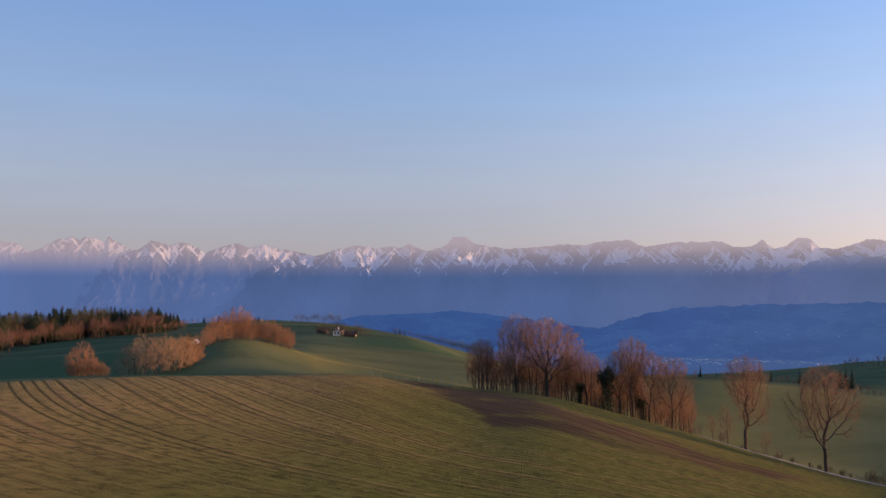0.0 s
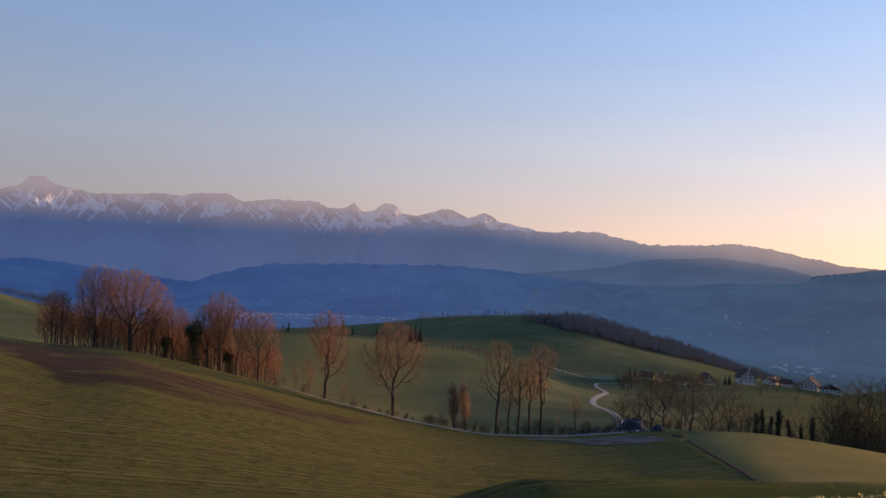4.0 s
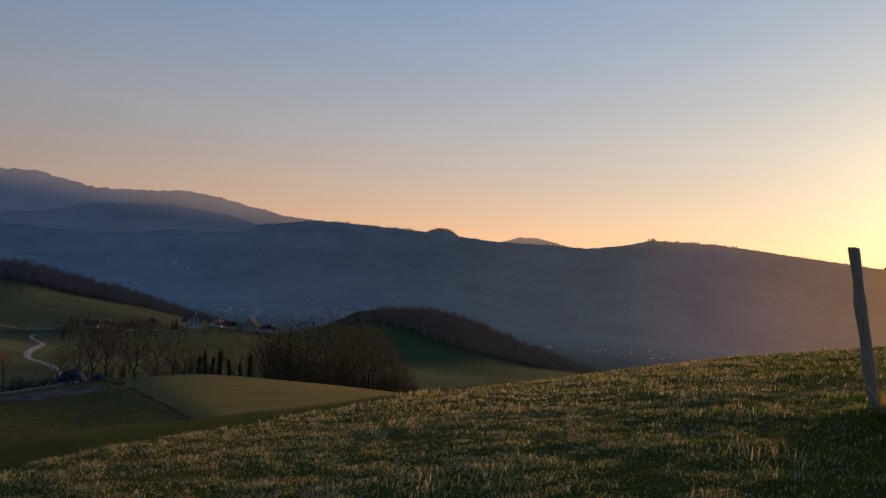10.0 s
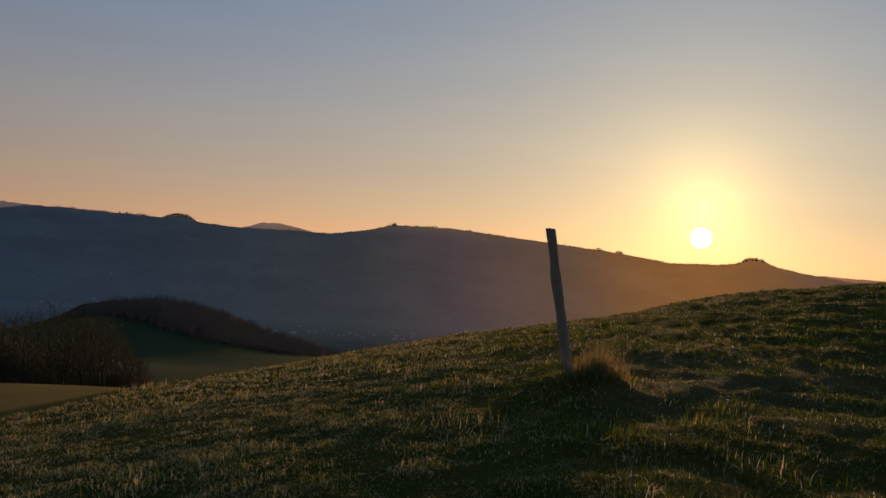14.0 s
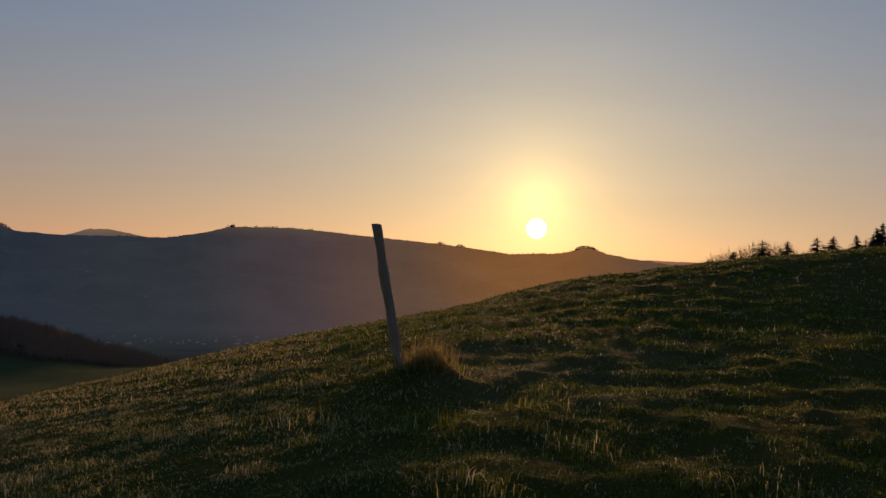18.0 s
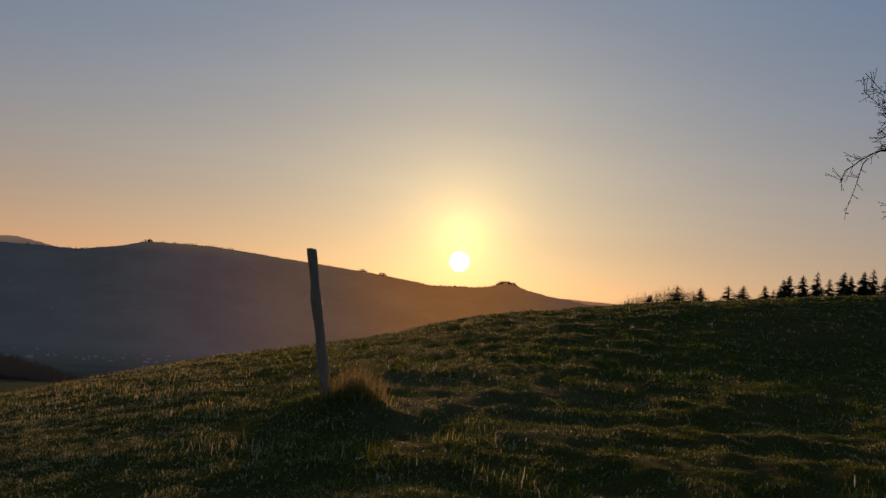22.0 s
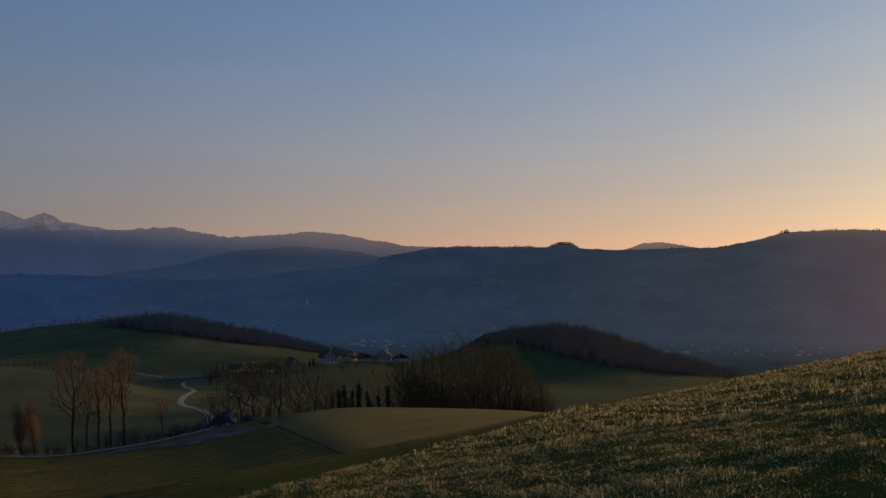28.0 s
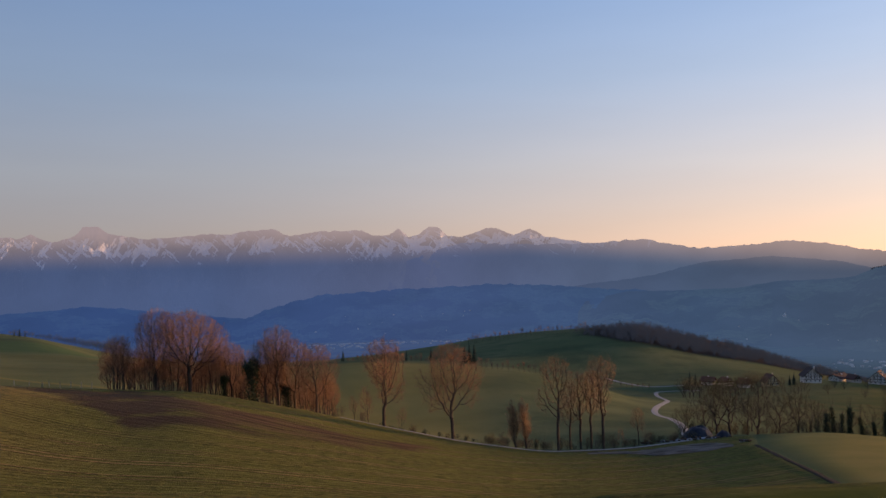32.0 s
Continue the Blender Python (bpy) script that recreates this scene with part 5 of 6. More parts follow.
for i in range(150):
    az = -31.5 + 14.0 * (i + rng.random()) / 150
    d = where(az, float(np.interp(az, [-31, -27.8, -26, -23, -18.7, -16.5], [-4.2, -3.8, -3.5, -3.15, -2.9, -2.6])), 330, 620) + rng.uniform(14, 70)
    top = float(np.interp(az, [-32, -27.8, -25.5, -23.2, -21, -19.8, -18.9, -18, -17], [-1.5, -1.35, -1.15, -0.95, -1.15, -1.1, -1.15, -1.5, -1.6])) + rng.uniform(-0.4, 0.06)
    if rng.random() < 0.4:
        top_at(HOLLOW_TREE, 12.5, az, d, top - 0.1, rng.uniform(0, 360), "firs of the wood", "bare dark tree in the wood behind the field")
        continue
    top_at(FIR if rng.random() < 0.75 else FIR2, 20, az, d, top, rng.uniform(0, 360), "firs of the wood", "dark fir in the wood behind the field", wide=rng.uniform(1.1, 2.2))
for az in np.arange(-17.2, -12.0, 0.32):
    top_at(rng.choice((FIR2, FAR_TREE)), 18.5, float(az) + rng.uniform(-0.1, 0.1), 745 + rng.uniform(-10, 10), -1.72 + rng.uniform(-0.2, 0.12), rng.uniform(0, 360), "far firs", "small dark tree on the far skyline", wide=1.6)
for az in np.arange(-9.9, -7.2, 0.3):
    top_at(HOLLOW_TREE, 12.5, float(az), 735, -1.72 + rng.uniform(-0.2, 0.15), rng.uniform(0, 360), "far row of trees", "bare tree in a far row on the ridge")
for az, el, k in ((-3.3, -3.0, 0.6), (-3.0, -2.9, 0.75), (-2.7, -3.1, 0.5)):
    top_at(FIR2, 20, az, 560, el + 0.25, rng.uniform(0, 360), "far firs", "dark tree beside the far field")
for az in np.arange(-3.5, 2.2, 0.2):
    top_at(HOLLOW_TREE, 12.5, float(az), 640, float(np.interp(az, [-3.5, -2.2, 0, 2.2], [-2.7, -2.95, -3.37, -3.77])) + rng.uniform(-0.1, 0.1), rng.uniform(0, 360), "far row of trees", "bare tree in a far hedge row")
# hedges on the pasture crests towards the valley
for az in np.arange(15.2, 26.0, 0.33):
    top_at(FIR2 if rng.random() < 0.2 else FAR_TREE, 17, float(az), 330 + rng.uniform(-10, 20), -5.15 + rng.uniform(-0.45, 0.2), rng.uniform(0, 360), "hedge behind the pasture", "tree behind the pasture's crest")
for az in np.arange(26.2, 37.6, 0.36):
    d = where(float(az), float(np.interp(az, [26, 29, 33.6, 35.8, 37.5], [-6.45, -6.8, -7.4, -7.9, -8.05])), 240, 600)
    plant(FAR_TREE, float(az), d, rng.uniform(0, 360), rng.uniform(0.16, 0.34), group="hedge across the pasture", label="low bare hedge tree in the pasture")
for az in np.arange(25.5, 33.5, 0.3):
    plant(FAR_TREE, float(az), 718, rng.uniform(0, 360), rng.uniform(0.4, 0.75), group="trees on the hilltop", label="small bare tree on the hilltop")


# ---- woods on the two domed hills: too many trees to count ----
def wood(name, label, spots, seed, height, mat):
    r = random.Random(seed)
    kinds = []
    for k in range(4):
        lv = grow(random.Random(seed + k), 1.0, spread=0.6, fork=0.25, kids=(7, 6), upright=0.35, girth=0.012, thin=0.014)
        kinds.append(tubes(lv[0][::3] + lv[1][::2] + lv[2][::3], 3))
    vs, fs, n = [], [], 0
    for x, y in spots:
        v, f = kinds[r.randrange(4)]
        h = height * r.uniform(0.6, 1.15) * float(np.interp(math.degrees(math.atan2(x, y)), [33, 36.5, 48, 50.5, 56.8, 59.5, 72, 76], [0.35, 1, 0.85, 0.5, 0.4, 1, 0.9, 0.5]))
        a = r.random() * 6.283
        c, s = math.cos(a) * h, math.sin(a) * h
        vs.append(np.stack([v[:, 0] * c - v[:, 1] * s + x, v[:, 0] * s + v[:, 1] * c + y, v[:, 2] * h + ground_z(x, y)], -1))
        fs.append(f + n)
        n += len(v)
    ob = mesh_ob(name, np.concatenate(vs), np.concatenate(fs), mat)
    return tagged(ob, label, "wood", kind="stuff")


def spots_in(seed, count, a0, a1, inside):
    r = random.Random(seed)
    got = []
    while len(got) < count:
        az, d = r.uniform(a0, a1), r.uniform(470, 800)
        if inside(az, d):
            p = way(az) * d
            got.append((p.x, p.y))
    return got


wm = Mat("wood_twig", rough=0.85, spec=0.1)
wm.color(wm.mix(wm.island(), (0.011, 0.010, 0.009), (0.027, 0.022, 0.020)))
# a little painted haze, the same over both woods
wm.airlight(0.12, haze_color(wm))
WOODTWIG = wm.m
lower1 = lambda az: float(np.interp(az, [33, 36, 40, 44, 48, 50], [690, 645, 638, 650, 662, 664]))
lower2 = lambda az: float(wood_foot(az))
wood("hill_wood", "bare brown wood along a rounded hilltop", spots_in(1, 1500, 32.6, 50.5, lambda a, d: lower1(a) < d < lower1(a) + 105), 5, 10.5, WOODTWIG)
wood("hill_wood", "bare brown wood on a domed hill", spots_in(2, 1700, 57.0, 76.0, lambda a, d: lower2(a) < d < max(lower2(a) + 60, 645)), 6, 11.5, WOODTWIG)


# ---- houses ----
def wall_mat(name, a, b):
    m = Mat(name, rough=0.9, spec=0.2)
    p = m.coords()
    return m.color(m.mix(m.noise(p, 1.2, 5), a, b)).bump(m.noise(p, 14, 3), 0.2, 0.02).m


PLASTER = wall_mat("white_plaster", (0.52, 0.50, 0.47), (0.68, 0.66, 0.62))
CREAM = wall_mat("cream_plaster", (0.52, 0.44, 0.28), (0.66, 0.56, 0.36))
TIMBER = wall_mat("dark_timber", (0.05, 0.03, 0.02), (0.11, 0.07, 0.045))
TILE = wall_mat("roof_tile", (0.045, 0.03, 0.028), (0.09, 0.058, 0.05))
TILE_RED = wall_mat("red_roof_tile", (0.085, 0.042, 0.033), (0.14, 0.07, 0.052))
PANE = Mat("window_glass", rough=0.1, spec=0.6).color((0.02, 0.025, 0.03)).m
FRAME = wall_mat("white_frame", (0.6, 0.6, 0.58), (0.72, 0.72, 0.7))


def box(bm, x0, x1, y0, y1, z0, z1):
    v = [bm.verts.new((x, y, z)) for x in (x0, x1) for y in (y0, y1) for z in (z0, z1)]
    for f in ((0, 1, 3, 2), (4, 6, 7, 5), (0, 4, 5, 1), (2, 3, 7, 6), (0, 2, 6, 4), (1, 5, 7, 3)):
        bm.faces.new([v[i] for i in f])
    return bm


def boxed(*a):
    return box(bmesh.new(), *a)


def prism(profile, y0, y1):
    """An upright profile in x and z, drawn out along y."""
    bm = bmesh.new()
    a = [bm.verts.new((x, y0, z)) for x, z in profile]
    b = [bm.verts.new((x, y1, z)) for x, z in profile]
    n = len(a)
    bm.faces.new(a[::-1])
    bm.faces.new(b)
    for i in range(n):
        bm.faces.new((a[i], a[(i + 1) % n], b[(i + 1) % n], b[i]))
    bmesh.ops.recalc_face_normals(bm, faces=bm.faces)
    return bm


def farmhouse(name, label, w, l, eaves, top, wall, gable, roof, storeys=2, bays=4, balcony=True, beams=0):
    """A gabled house, its front to -y: walls, timber gable, overhanging roof, windows, balcony, chimney."""
    root = tagged(new(name), label, "house")
    h = w / 2
    part("wall", boxed(-h, h, 0, l, -1.5, eaves), wall, root)
    part("gable", prism([(-h, eaves), (h, eaves), (0, top)], 0.05, l - 0.05), gable, root, "boarded gable")
    o, t = 1.1, 0.35
    k = (top - eaves) / h
    for s in (-1, 1):
        prof = [(0, top + t), (s * (h + o), eaves - o * k + t), (s * (h + o), eaves - o * k), (0, top + 0.01)]
        part("roof", prism(prof, -o, l + o), roof, root)
    for st in range(storeys):
        z = 1.0 + st * (eaves / storeys)
        for b in range(bays):
            x = -h + w * (b + 0.5) / bays
            win = part("window", boxed(x - 0.55, x + 0.55, -0.06, 0.02, z, z + 1.3), FRAME, root)
            part("pane", boxed(x - 0.42, x + 0.42, -0.085, -0.062, z + 0.12, z + 1.18), PANE, win)
    for x in (-w * 0.14, w * 0.14):
        win = part("window", boxed(x - 0.5, x + 0.5, -0.02, 0.05, eaves + 0.7, eaves + 1.8), FRAME, root)
        part("pane", boxed(x - 0.38, x + 0.38, -0.045, -0.022, eaves + 0.82, eaves + 1.68), PANE, win)
    if balcony:
        part("balcony", boxed(-h, h, -1.0, -0.9, eaves - 0.2, eaves + 0.7), gable, root, "timber balcony front")
        part("balcony_floor", boxed(-h, h, -1.0, -0.1, eaves - 0.3, eaves - 0.2), gable, root)
    for b in range(beams):
        x = -h * 0.8 + 1.6 * h * b / (beams - 1)
        part("beam", boxed(x - 0.16, x + 0.16, -0.09, -0.003, eaves * 0.5, eaves + (top - eaves) * (1 - abs(x) / h) * 0.86), TIMBER, root, "dark timber beam")
    if beams:
        for z, k in ((eaves * 0.5, 1.0), (eaves, 1.0), (eaves + (top - eaves) * 0.42, 0.54)):
            part("beam", boxed(-h * k, h * k, -0.12, -0.095, z - 0.16, z + 0.16), TIMBER, root, "dark timber beam")
    part("chimney", boxed(h * 0.35, h * 0.35 + 0.8, l * 0.5, l * 0.5 + 0.8, eaves, top + 0.6), wall, root)
    return root


def settle(ob, az, d, turn=0.0, size=1.0, sink=0.0):
    """Turns a thing's front to the hilltop, plus a turn, and sets it on the ground."""
    p = on_ground(az, d, sink)
    ob.matrix_basis = Matrix.Translation(p) @ pose(0, 0, 0, 0, 0, -az + turn) @ Matrix.Scale(size, 4)
    return ob


HAMLET = "houses of the hamlet"
big1 = settle(farmhouse("farmhouse", "large half-timbered white farmhouse in the hamlet", 12, 13, 5.0, 10.5, PLASTER, PLASTER, TILE, balcony=False, beams=6), 47.4, where(47.4, -7.45, 420), 12, 0.8)
big2 = settle(farmhouse("farmhouse", "broad farmhouse with pale gable and dark hipped roof", 12.5, 12, 3.6, 9.3, PLASTER, PLASTER, TILE, balcony=False, beams=5), 51.0, where(51.0, -7.42, 420), -8, 0.8)
cot = settle(farmhouse("cottage", "small cream cottage with timbered gable and red roof", 8.5, 11, 3.4, 7.6, CREAM, CREAM, TILE_RED, bays=3, storeys=1, balcony=False, beams=4), 45.05, where(45.05, -7.72, 420), 18, 0.8)
barn = settle(farmhouse("barn", "low barn with white end wall", 9, 14, 2.6, 5.2, PLASTER, PLASTER, TILE, storeys=1, bays=2, balcony=False), 48.6, where(48.6, -7.3, 420), -30, 0.8)
shed = settle(farmhouse("long_house", "long low house with white wall and dark roof", 14, 8, 2.8, 6.0, PLASTER, TIMBER, TILE, storeys=1, bays=5, balcony=False), 52.3, where(52.3, -7.5, 420), 6, 0.8)
reds = [settle(farmhouse("village_house", "house with weathered red roof among trees", 8, 9, 3.2, 6.2, PLASTER, TIMBER, TILE_RED, bays=3), az, where(az, el, 400), tn, 0.72)
        for az, el, tn in ((43.7, -7.8, 55), (42.4, -7.75, 30), (41.5, -7.7, 70), (49.9, -7.35, 40))]
for o in (big1, big2, cot, barn, shed, *reds):
    tagged(o, group=HAMLET)
for az, h in ((40.0, 7.5), (40.35, 6.5), (46.3, 7.5), (46.05, 6.0)):
    plant(FIR, az, where(az, -7.6, 400) - 4, az * 7, h / 20, 1.0, "small dark conifer beside the hamlet", "hamlet conifers")
for i in range(34):
    az = 39.4 + 5.4 * (i + rng.random()) / 22 if i < 22 else 44.8 + 8.2 * (i - 22 + rng.random()) / 12
    plant(HOLLOW_TREE, az, rng.uniform(390, 470), rng.uniform(0, 360), rng.uniform(0.6, 0.95) * (1 if i < 22 else 0.6), 1.0, "bare garden tree round the hamlet", "hamlet trees")
farm = [settle(farmhouse("farm_building", "dark farm building below the ridge", 10, 15, 4.0, 8.5, TIMBER, TIMBER, TILE, bays=3, balcony=False), az, where(az, el, 400, 640), tn, 0.4)
        for az, el, tn in ((-7.9, -3.05, 60), (-6.9, -3.1, 20), (-6.0, -3.3, 75))]
farm.append(settle(farmhouse("farm_shed", "small white shed on the farm", 4, 6, 2.4, 4.0, PLASTER, PLASTER, TILE, storeys=1, bays=2, balcony=False), -7.3, where(-7.3, -3.2, 400, 640), 0))
farm.append(settle(farmhouse("field_shed", "small white shed beside a dark tree", 3.4, 4, 2.0, 3.2, PLASTER, PLASTER, FRAME, storeys=1, bays=1, balcony=False), -16.5, 285, 0, 0.5))
farm.append(settle(farmhouse("hut", "low hut with a pale sheet roof behind the trees", 3.6, 4, 1.8, 2.5, TIMBER, TIMBER, FRAME, storeys=1, bays=1, balcony=False), 8.4, 196, 0, 0.5))
for o in farm:
    tagged(o, group="farm buildings")
for az in np.arange(-8.6, -5.2, 0.24):
    plant(HOLLOW_TREE, float(az), rng.uniform(470, 505), rng.uniform(0, 360), rng.uniform(0.4, 0.7), 1.0, "bare tree round the farm", "farm trees")
plant(FIR, -16.9, 288, 0, 0.3, 1.0, "dark conifer beside the field shed", "farm trees")

# ---- far villages: small houses in the valley ----


def small_house(name, label, w, l, h, top, wall, roof):
    root = tagged(new(name), label, "house")
    part("wall", prism([(-w / 2, -1.5), (w / 2, -1.5), (w / 2, h), (0, top - 0.1), (-w / 2, h)], 0, l), wall, root)
    for s in (-1, 1):
        part("roof", prism([(0, top + 0.3), (s * (w / 2 + 0.7), h - 0.35), (s * (w / 2 + 0.7), h - 0.7), (0, top - 0.05)], -0.6, l + 0.6), roof, root)
    for x in (-w * 0.25, w * 0.25):
        part("window", boxed(x - 0.6, x + 0.6, -0.05, 0.05, h * 0.4, h * 0.75), PANE, root)
    return root




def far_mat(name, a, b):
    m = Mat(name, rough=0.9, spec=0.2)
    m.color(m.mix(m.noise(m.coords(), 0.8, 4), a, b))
    # an even share of painted haze glows from the surface
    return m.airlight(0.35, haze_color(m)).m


# roof paled for the distance, haze put into its colour
PALE_ROOF = far_mat("haze_pale_roof", (0.35, 0.36, 0.38), (0.5, 0.5, 0.52))
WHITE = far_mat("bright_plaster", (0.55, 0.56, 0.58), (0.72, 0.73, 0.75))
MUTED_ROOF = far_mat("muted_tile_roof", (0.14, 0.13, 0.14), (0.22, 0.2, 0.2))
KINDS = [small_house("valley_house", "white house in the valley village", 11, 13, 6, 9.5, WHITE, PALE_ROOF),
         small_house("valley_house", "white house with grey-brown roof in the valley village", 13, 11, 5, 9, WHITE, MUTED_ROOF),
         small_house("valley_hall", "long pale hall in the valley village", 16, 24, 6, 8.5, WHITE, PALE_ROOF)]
used = [False, False, False]


def village_house(p, turn, size):
    k = rng.choice((0, 0, 1, 1, 2))
    m = Matrix.Translation(p) @ pose(0, 0, 0, 0, 0, turn) @ Matrix.Scale(size, 4)
    if used[k]:
        copy_thing(KINDS[k], m).matrix_basis = m
    else:
        KINDS[k].matrix_basis, used[k] = m, True


for k in KINDS:
    tagged(k, group="valley houses")
for count, a0, a1, e0, e1 in ((90, 13.0, 19.5, -4.95, -4.45), (60, 19.5, 28.5, -4.8, -4.5), (10, 16.5, 22, -4.5, -4.2), (22, 40.5, 45.0, -5.2, -4.55), (30, 48.6, 52.4, -6.5, -6.0), (34, 69.5, 79.5, -7.1, -6.5),
                               (14, -5.0, 1.5, -4.2, -3.3), (8, 53, 60, -6.3, -5.7), (6, 62, 68, -5.9, -5.6)):
    for i in range(count):
        az, el = rng.uniform(a0, a1), rng.uniform(e0, e1)
        d = where(az, el, 1900, 4300)
        village_house(on_ground(az, min(d, 3650)), rng.uniform(0, 360), rng.uniform(0.28, 0.62))
for count, name, a0, a1, e0, e1 in ((14, "valley_hill", 15, 26, -4.2, -2.6), (10, "west_ridge", 42, 52, -5.0, -3.6), (10, "west_ridge", 53, 66, -5.4, -3.8), (9, "west_ridge", 67.2, 70.2, -2.65, -2.2), (7, "west_ridge", 68, 84, -5.4, -3.8)):
    for i in range(count):
        village_house(on_ridge(name, rng.uniform(a0, a1), rng.uniform(e0, e1)), rng.uniform(0, 360), rng.uniform(0.26, 0.5))

church = tagged(new("church"), "white hillside church with a square tower", "church")
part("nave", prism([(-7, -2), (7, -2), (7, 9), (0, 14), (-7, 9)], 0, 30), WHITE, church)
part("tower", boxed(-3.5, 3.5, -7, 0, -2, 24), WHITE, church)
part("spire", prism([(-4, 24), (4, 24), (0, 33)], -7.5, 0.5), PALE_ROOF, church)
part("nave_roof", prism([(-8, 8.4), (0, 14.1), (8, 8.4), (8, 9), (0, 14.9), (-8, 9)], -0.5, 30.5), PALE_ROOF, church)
church.matrix_basis = Matrix.Translation(on_ridge("west_ridge", 46.0, -3.4)) @ pose(0, 0, 0, 0, 0, -46 + 20) @ Matrix.Scale(0.6, 4)


# ---- trees along the crest of the west ridge ----
def crest_wood(name, label, runs, seed, mat):
    r = random.Random(seed)
    kinds = []
    for k in range(4):
        rk = random.Random(seed + k)
        lv = grow(rk, 1.0, spread=0.7, fork=0.15, kids=(8, 6), upright=0.3, girth=0.03, thin=0.03)
        wood_v, wood_f = tubes(lv[0][::2] + lv[1][::2] + lv[2][::2], 3)
        stems = [(a, b) for a, b, q0, q1 in lv[1] + lv[2][::2]]
        leaf_v, leaf_f = leaf_cloud(rk, stems, 0.07, 64, 0.10)
        kinds.append((np.concatenate([wood_v, leaf_v]), np.concatenate([wood_f, leaf_f + len(wood_v)])))
    vs, fs, n = [], [], 0
    for a0, a1, count, h0, h1, e in runs:
        for i in range(count):
            az = a0 + (a1 - a0) * (i + r.random()) / count
            p = on_ridge("west_ridge", az, 9.0) + Vector((0, 0, -2.0)) - way(az) * r.uniform(0, 25)
            v, f = kinds[r.randrange(4)]
            h = r.uniform(h0, h1) * (math.sin(math.pi * (i + 0.5) / count) ** e if e else 1)
            vs.append(v * np.array([h * 0.8, h * 0.8, h]) + np.array(p))
            fs.append(f + n)
            n += len(v)
    return tagged(mesh_ob(name, np.concatenate(vs), np.concatenate(fs), mat), label, "wood", kind="stuff")


DARKWOOD = twig_mat("dark_wood", (0.015, 0.016, 0.012), (0.035, 0.032, 0.024))
crest_wood("ridge_trees", "dark trees scattered along the ridge's skyline",
           [(51, 56, 90, 5, 10, 0), (56, 62, 60, 6, 13, 0), (62.4, 64.5, 44, 17, 23, 0.35), (60.6, 61.6, 8, 14, 20, 0.5), (60.0, 60.7, 6, 12, 16, 0.5), (70.5, 75, 26, 5, 12, 0), (77.2, 77.9, 7, 16, 26, 0.5),
            (78.2, 83, 46, 6, 14, 0), (83, 91, 50, 4, 9, 0), (91.3, 91.9, 7, 17, 22, 0.4), (92.7, 93.3, 8, 19, 25, 0.4), (95, 100, 40, 6, 13, 0), (100.3, 102.4, 40, 16, 24, 0.5), (102.4, 108, 20, 4, 9, 0)], 3, DARKWOOD)

# ---- lanes, yard, heap ----
GRAVEL = Mat("lane_gravel", rough=1.0, spec=0.03)
gp = GRAVEL.place()
GRAVEL.color(GRAVEL.mix(GRAVEL.noise(gp, 0.6, 6, 0.7), (0.20, 0.195, 0.185), (0.36, 0.35, 0.33))).bump(GRAVEL.noise(gp, 6, 4), 0.4, 0.05)


def lane(name, label, course, width, lift=0.07, mat=None):
    """A strip of road laid over the ground along points of bearing and distance."""
    pts = []
    c = [Vector((way(a).x * d, way(a).y * d)) for a, d in course]
    for i in range(len(c) - 1):
        p0, p1, p2, p3 = c[max(i - 1, 0)], c[i], c[i + 1], c[min(i + 2, len(c) - 1)]
        n = max(4, int((p2 - p1).length / 2.0))
        for k in range(n):
            u = k / n
            pts.append(0.5 * ((2 * p1) + (p2 - p0) * u + (2 * p0 - 5 * p1 + 4 * p2 - p3) * u * u + (3 * p1 - p0 - 3 * p2 + p3) * u ** 3))
    pts.append(c[-1])
    verts, faces = [], []
    for i, p in enumerate(pts):
        t = (pts[min(i + 1, len(pts) - 1)] - pts[max(i - 1, 0)]).normalized()
        s = Vector((-t.y, t.x))
        for k in range(5):
            u = (k - 2) / 2
            wob = 0.12 * noise.noise(Vector((p.x * 0.3, p.y * 0.3, u)))
            q = p + s * (u * width / 2 + wob)
            verts.append((q.x, q.y, ground_z(q.x, q.y) + lift * (1 - u * u * 0.9) + 0.03))
        if i:
            for k in range(4):
                a = (i - 1) * 5 + k
                faces.append((a + 5, a + 6, a + 1, a))
    return tagged(mesh_ob(name, verts, np.array(faces), mat or GRAVEL.m, smooth=True), label, "road", kind="structure")


end_d = lambda az: float(np.interp(az, AZ, LINES[2][0]))
lane("lane", "pale gravel lane along the foot of the field", [(a, end_d(a) + 0.4) for a in (16.5, 18, 20, 23, 26, 29, 32, 35, 37.5, 39.5)], 2.8)
lane("hill_road", "pale winding road up to the hamlet", [(39.6, 170), (39.3, where(39.3, -10.35, 180)), (38.7, where(38.7, -9.93, 190)), (37.6, where(37.6, -9.41, 190)), (38.5, where(38.5, -8.75, 200)),
                                                        (37.8, where(37.8, -8.3, 220)), (38.6, where(38.6, -8.15, 220)), (40.6, where(40.6, -8.08, 250))], 2.0)
# flat strip of near-black soil; the groove's shade is put into its colour
SOILM = Mat("shaded_furrow_soil", rough=0.95, spec=0.1)
SOILM.color(SOILM.mix(SOILM.noise(SOILM.place(), 1.0, 5), (0.008, 0.006, 0.004), (0.022, 0.015, 0.01)))
lane("drain_furrow", "drain furrow along the field's edge, painted dark for its shade", FURROW, 0.6, 0.02, SOILM.m)
lane("pasture_track", "narrow track across the pasture", [(34.5, where(34.5, -7.3, 240)), (36.0, where(36, -7.65, 240)), (37.5, where(37.5, -7.85, 240)), (39.5, where(39.5, -7.75, 240))], 2.4)

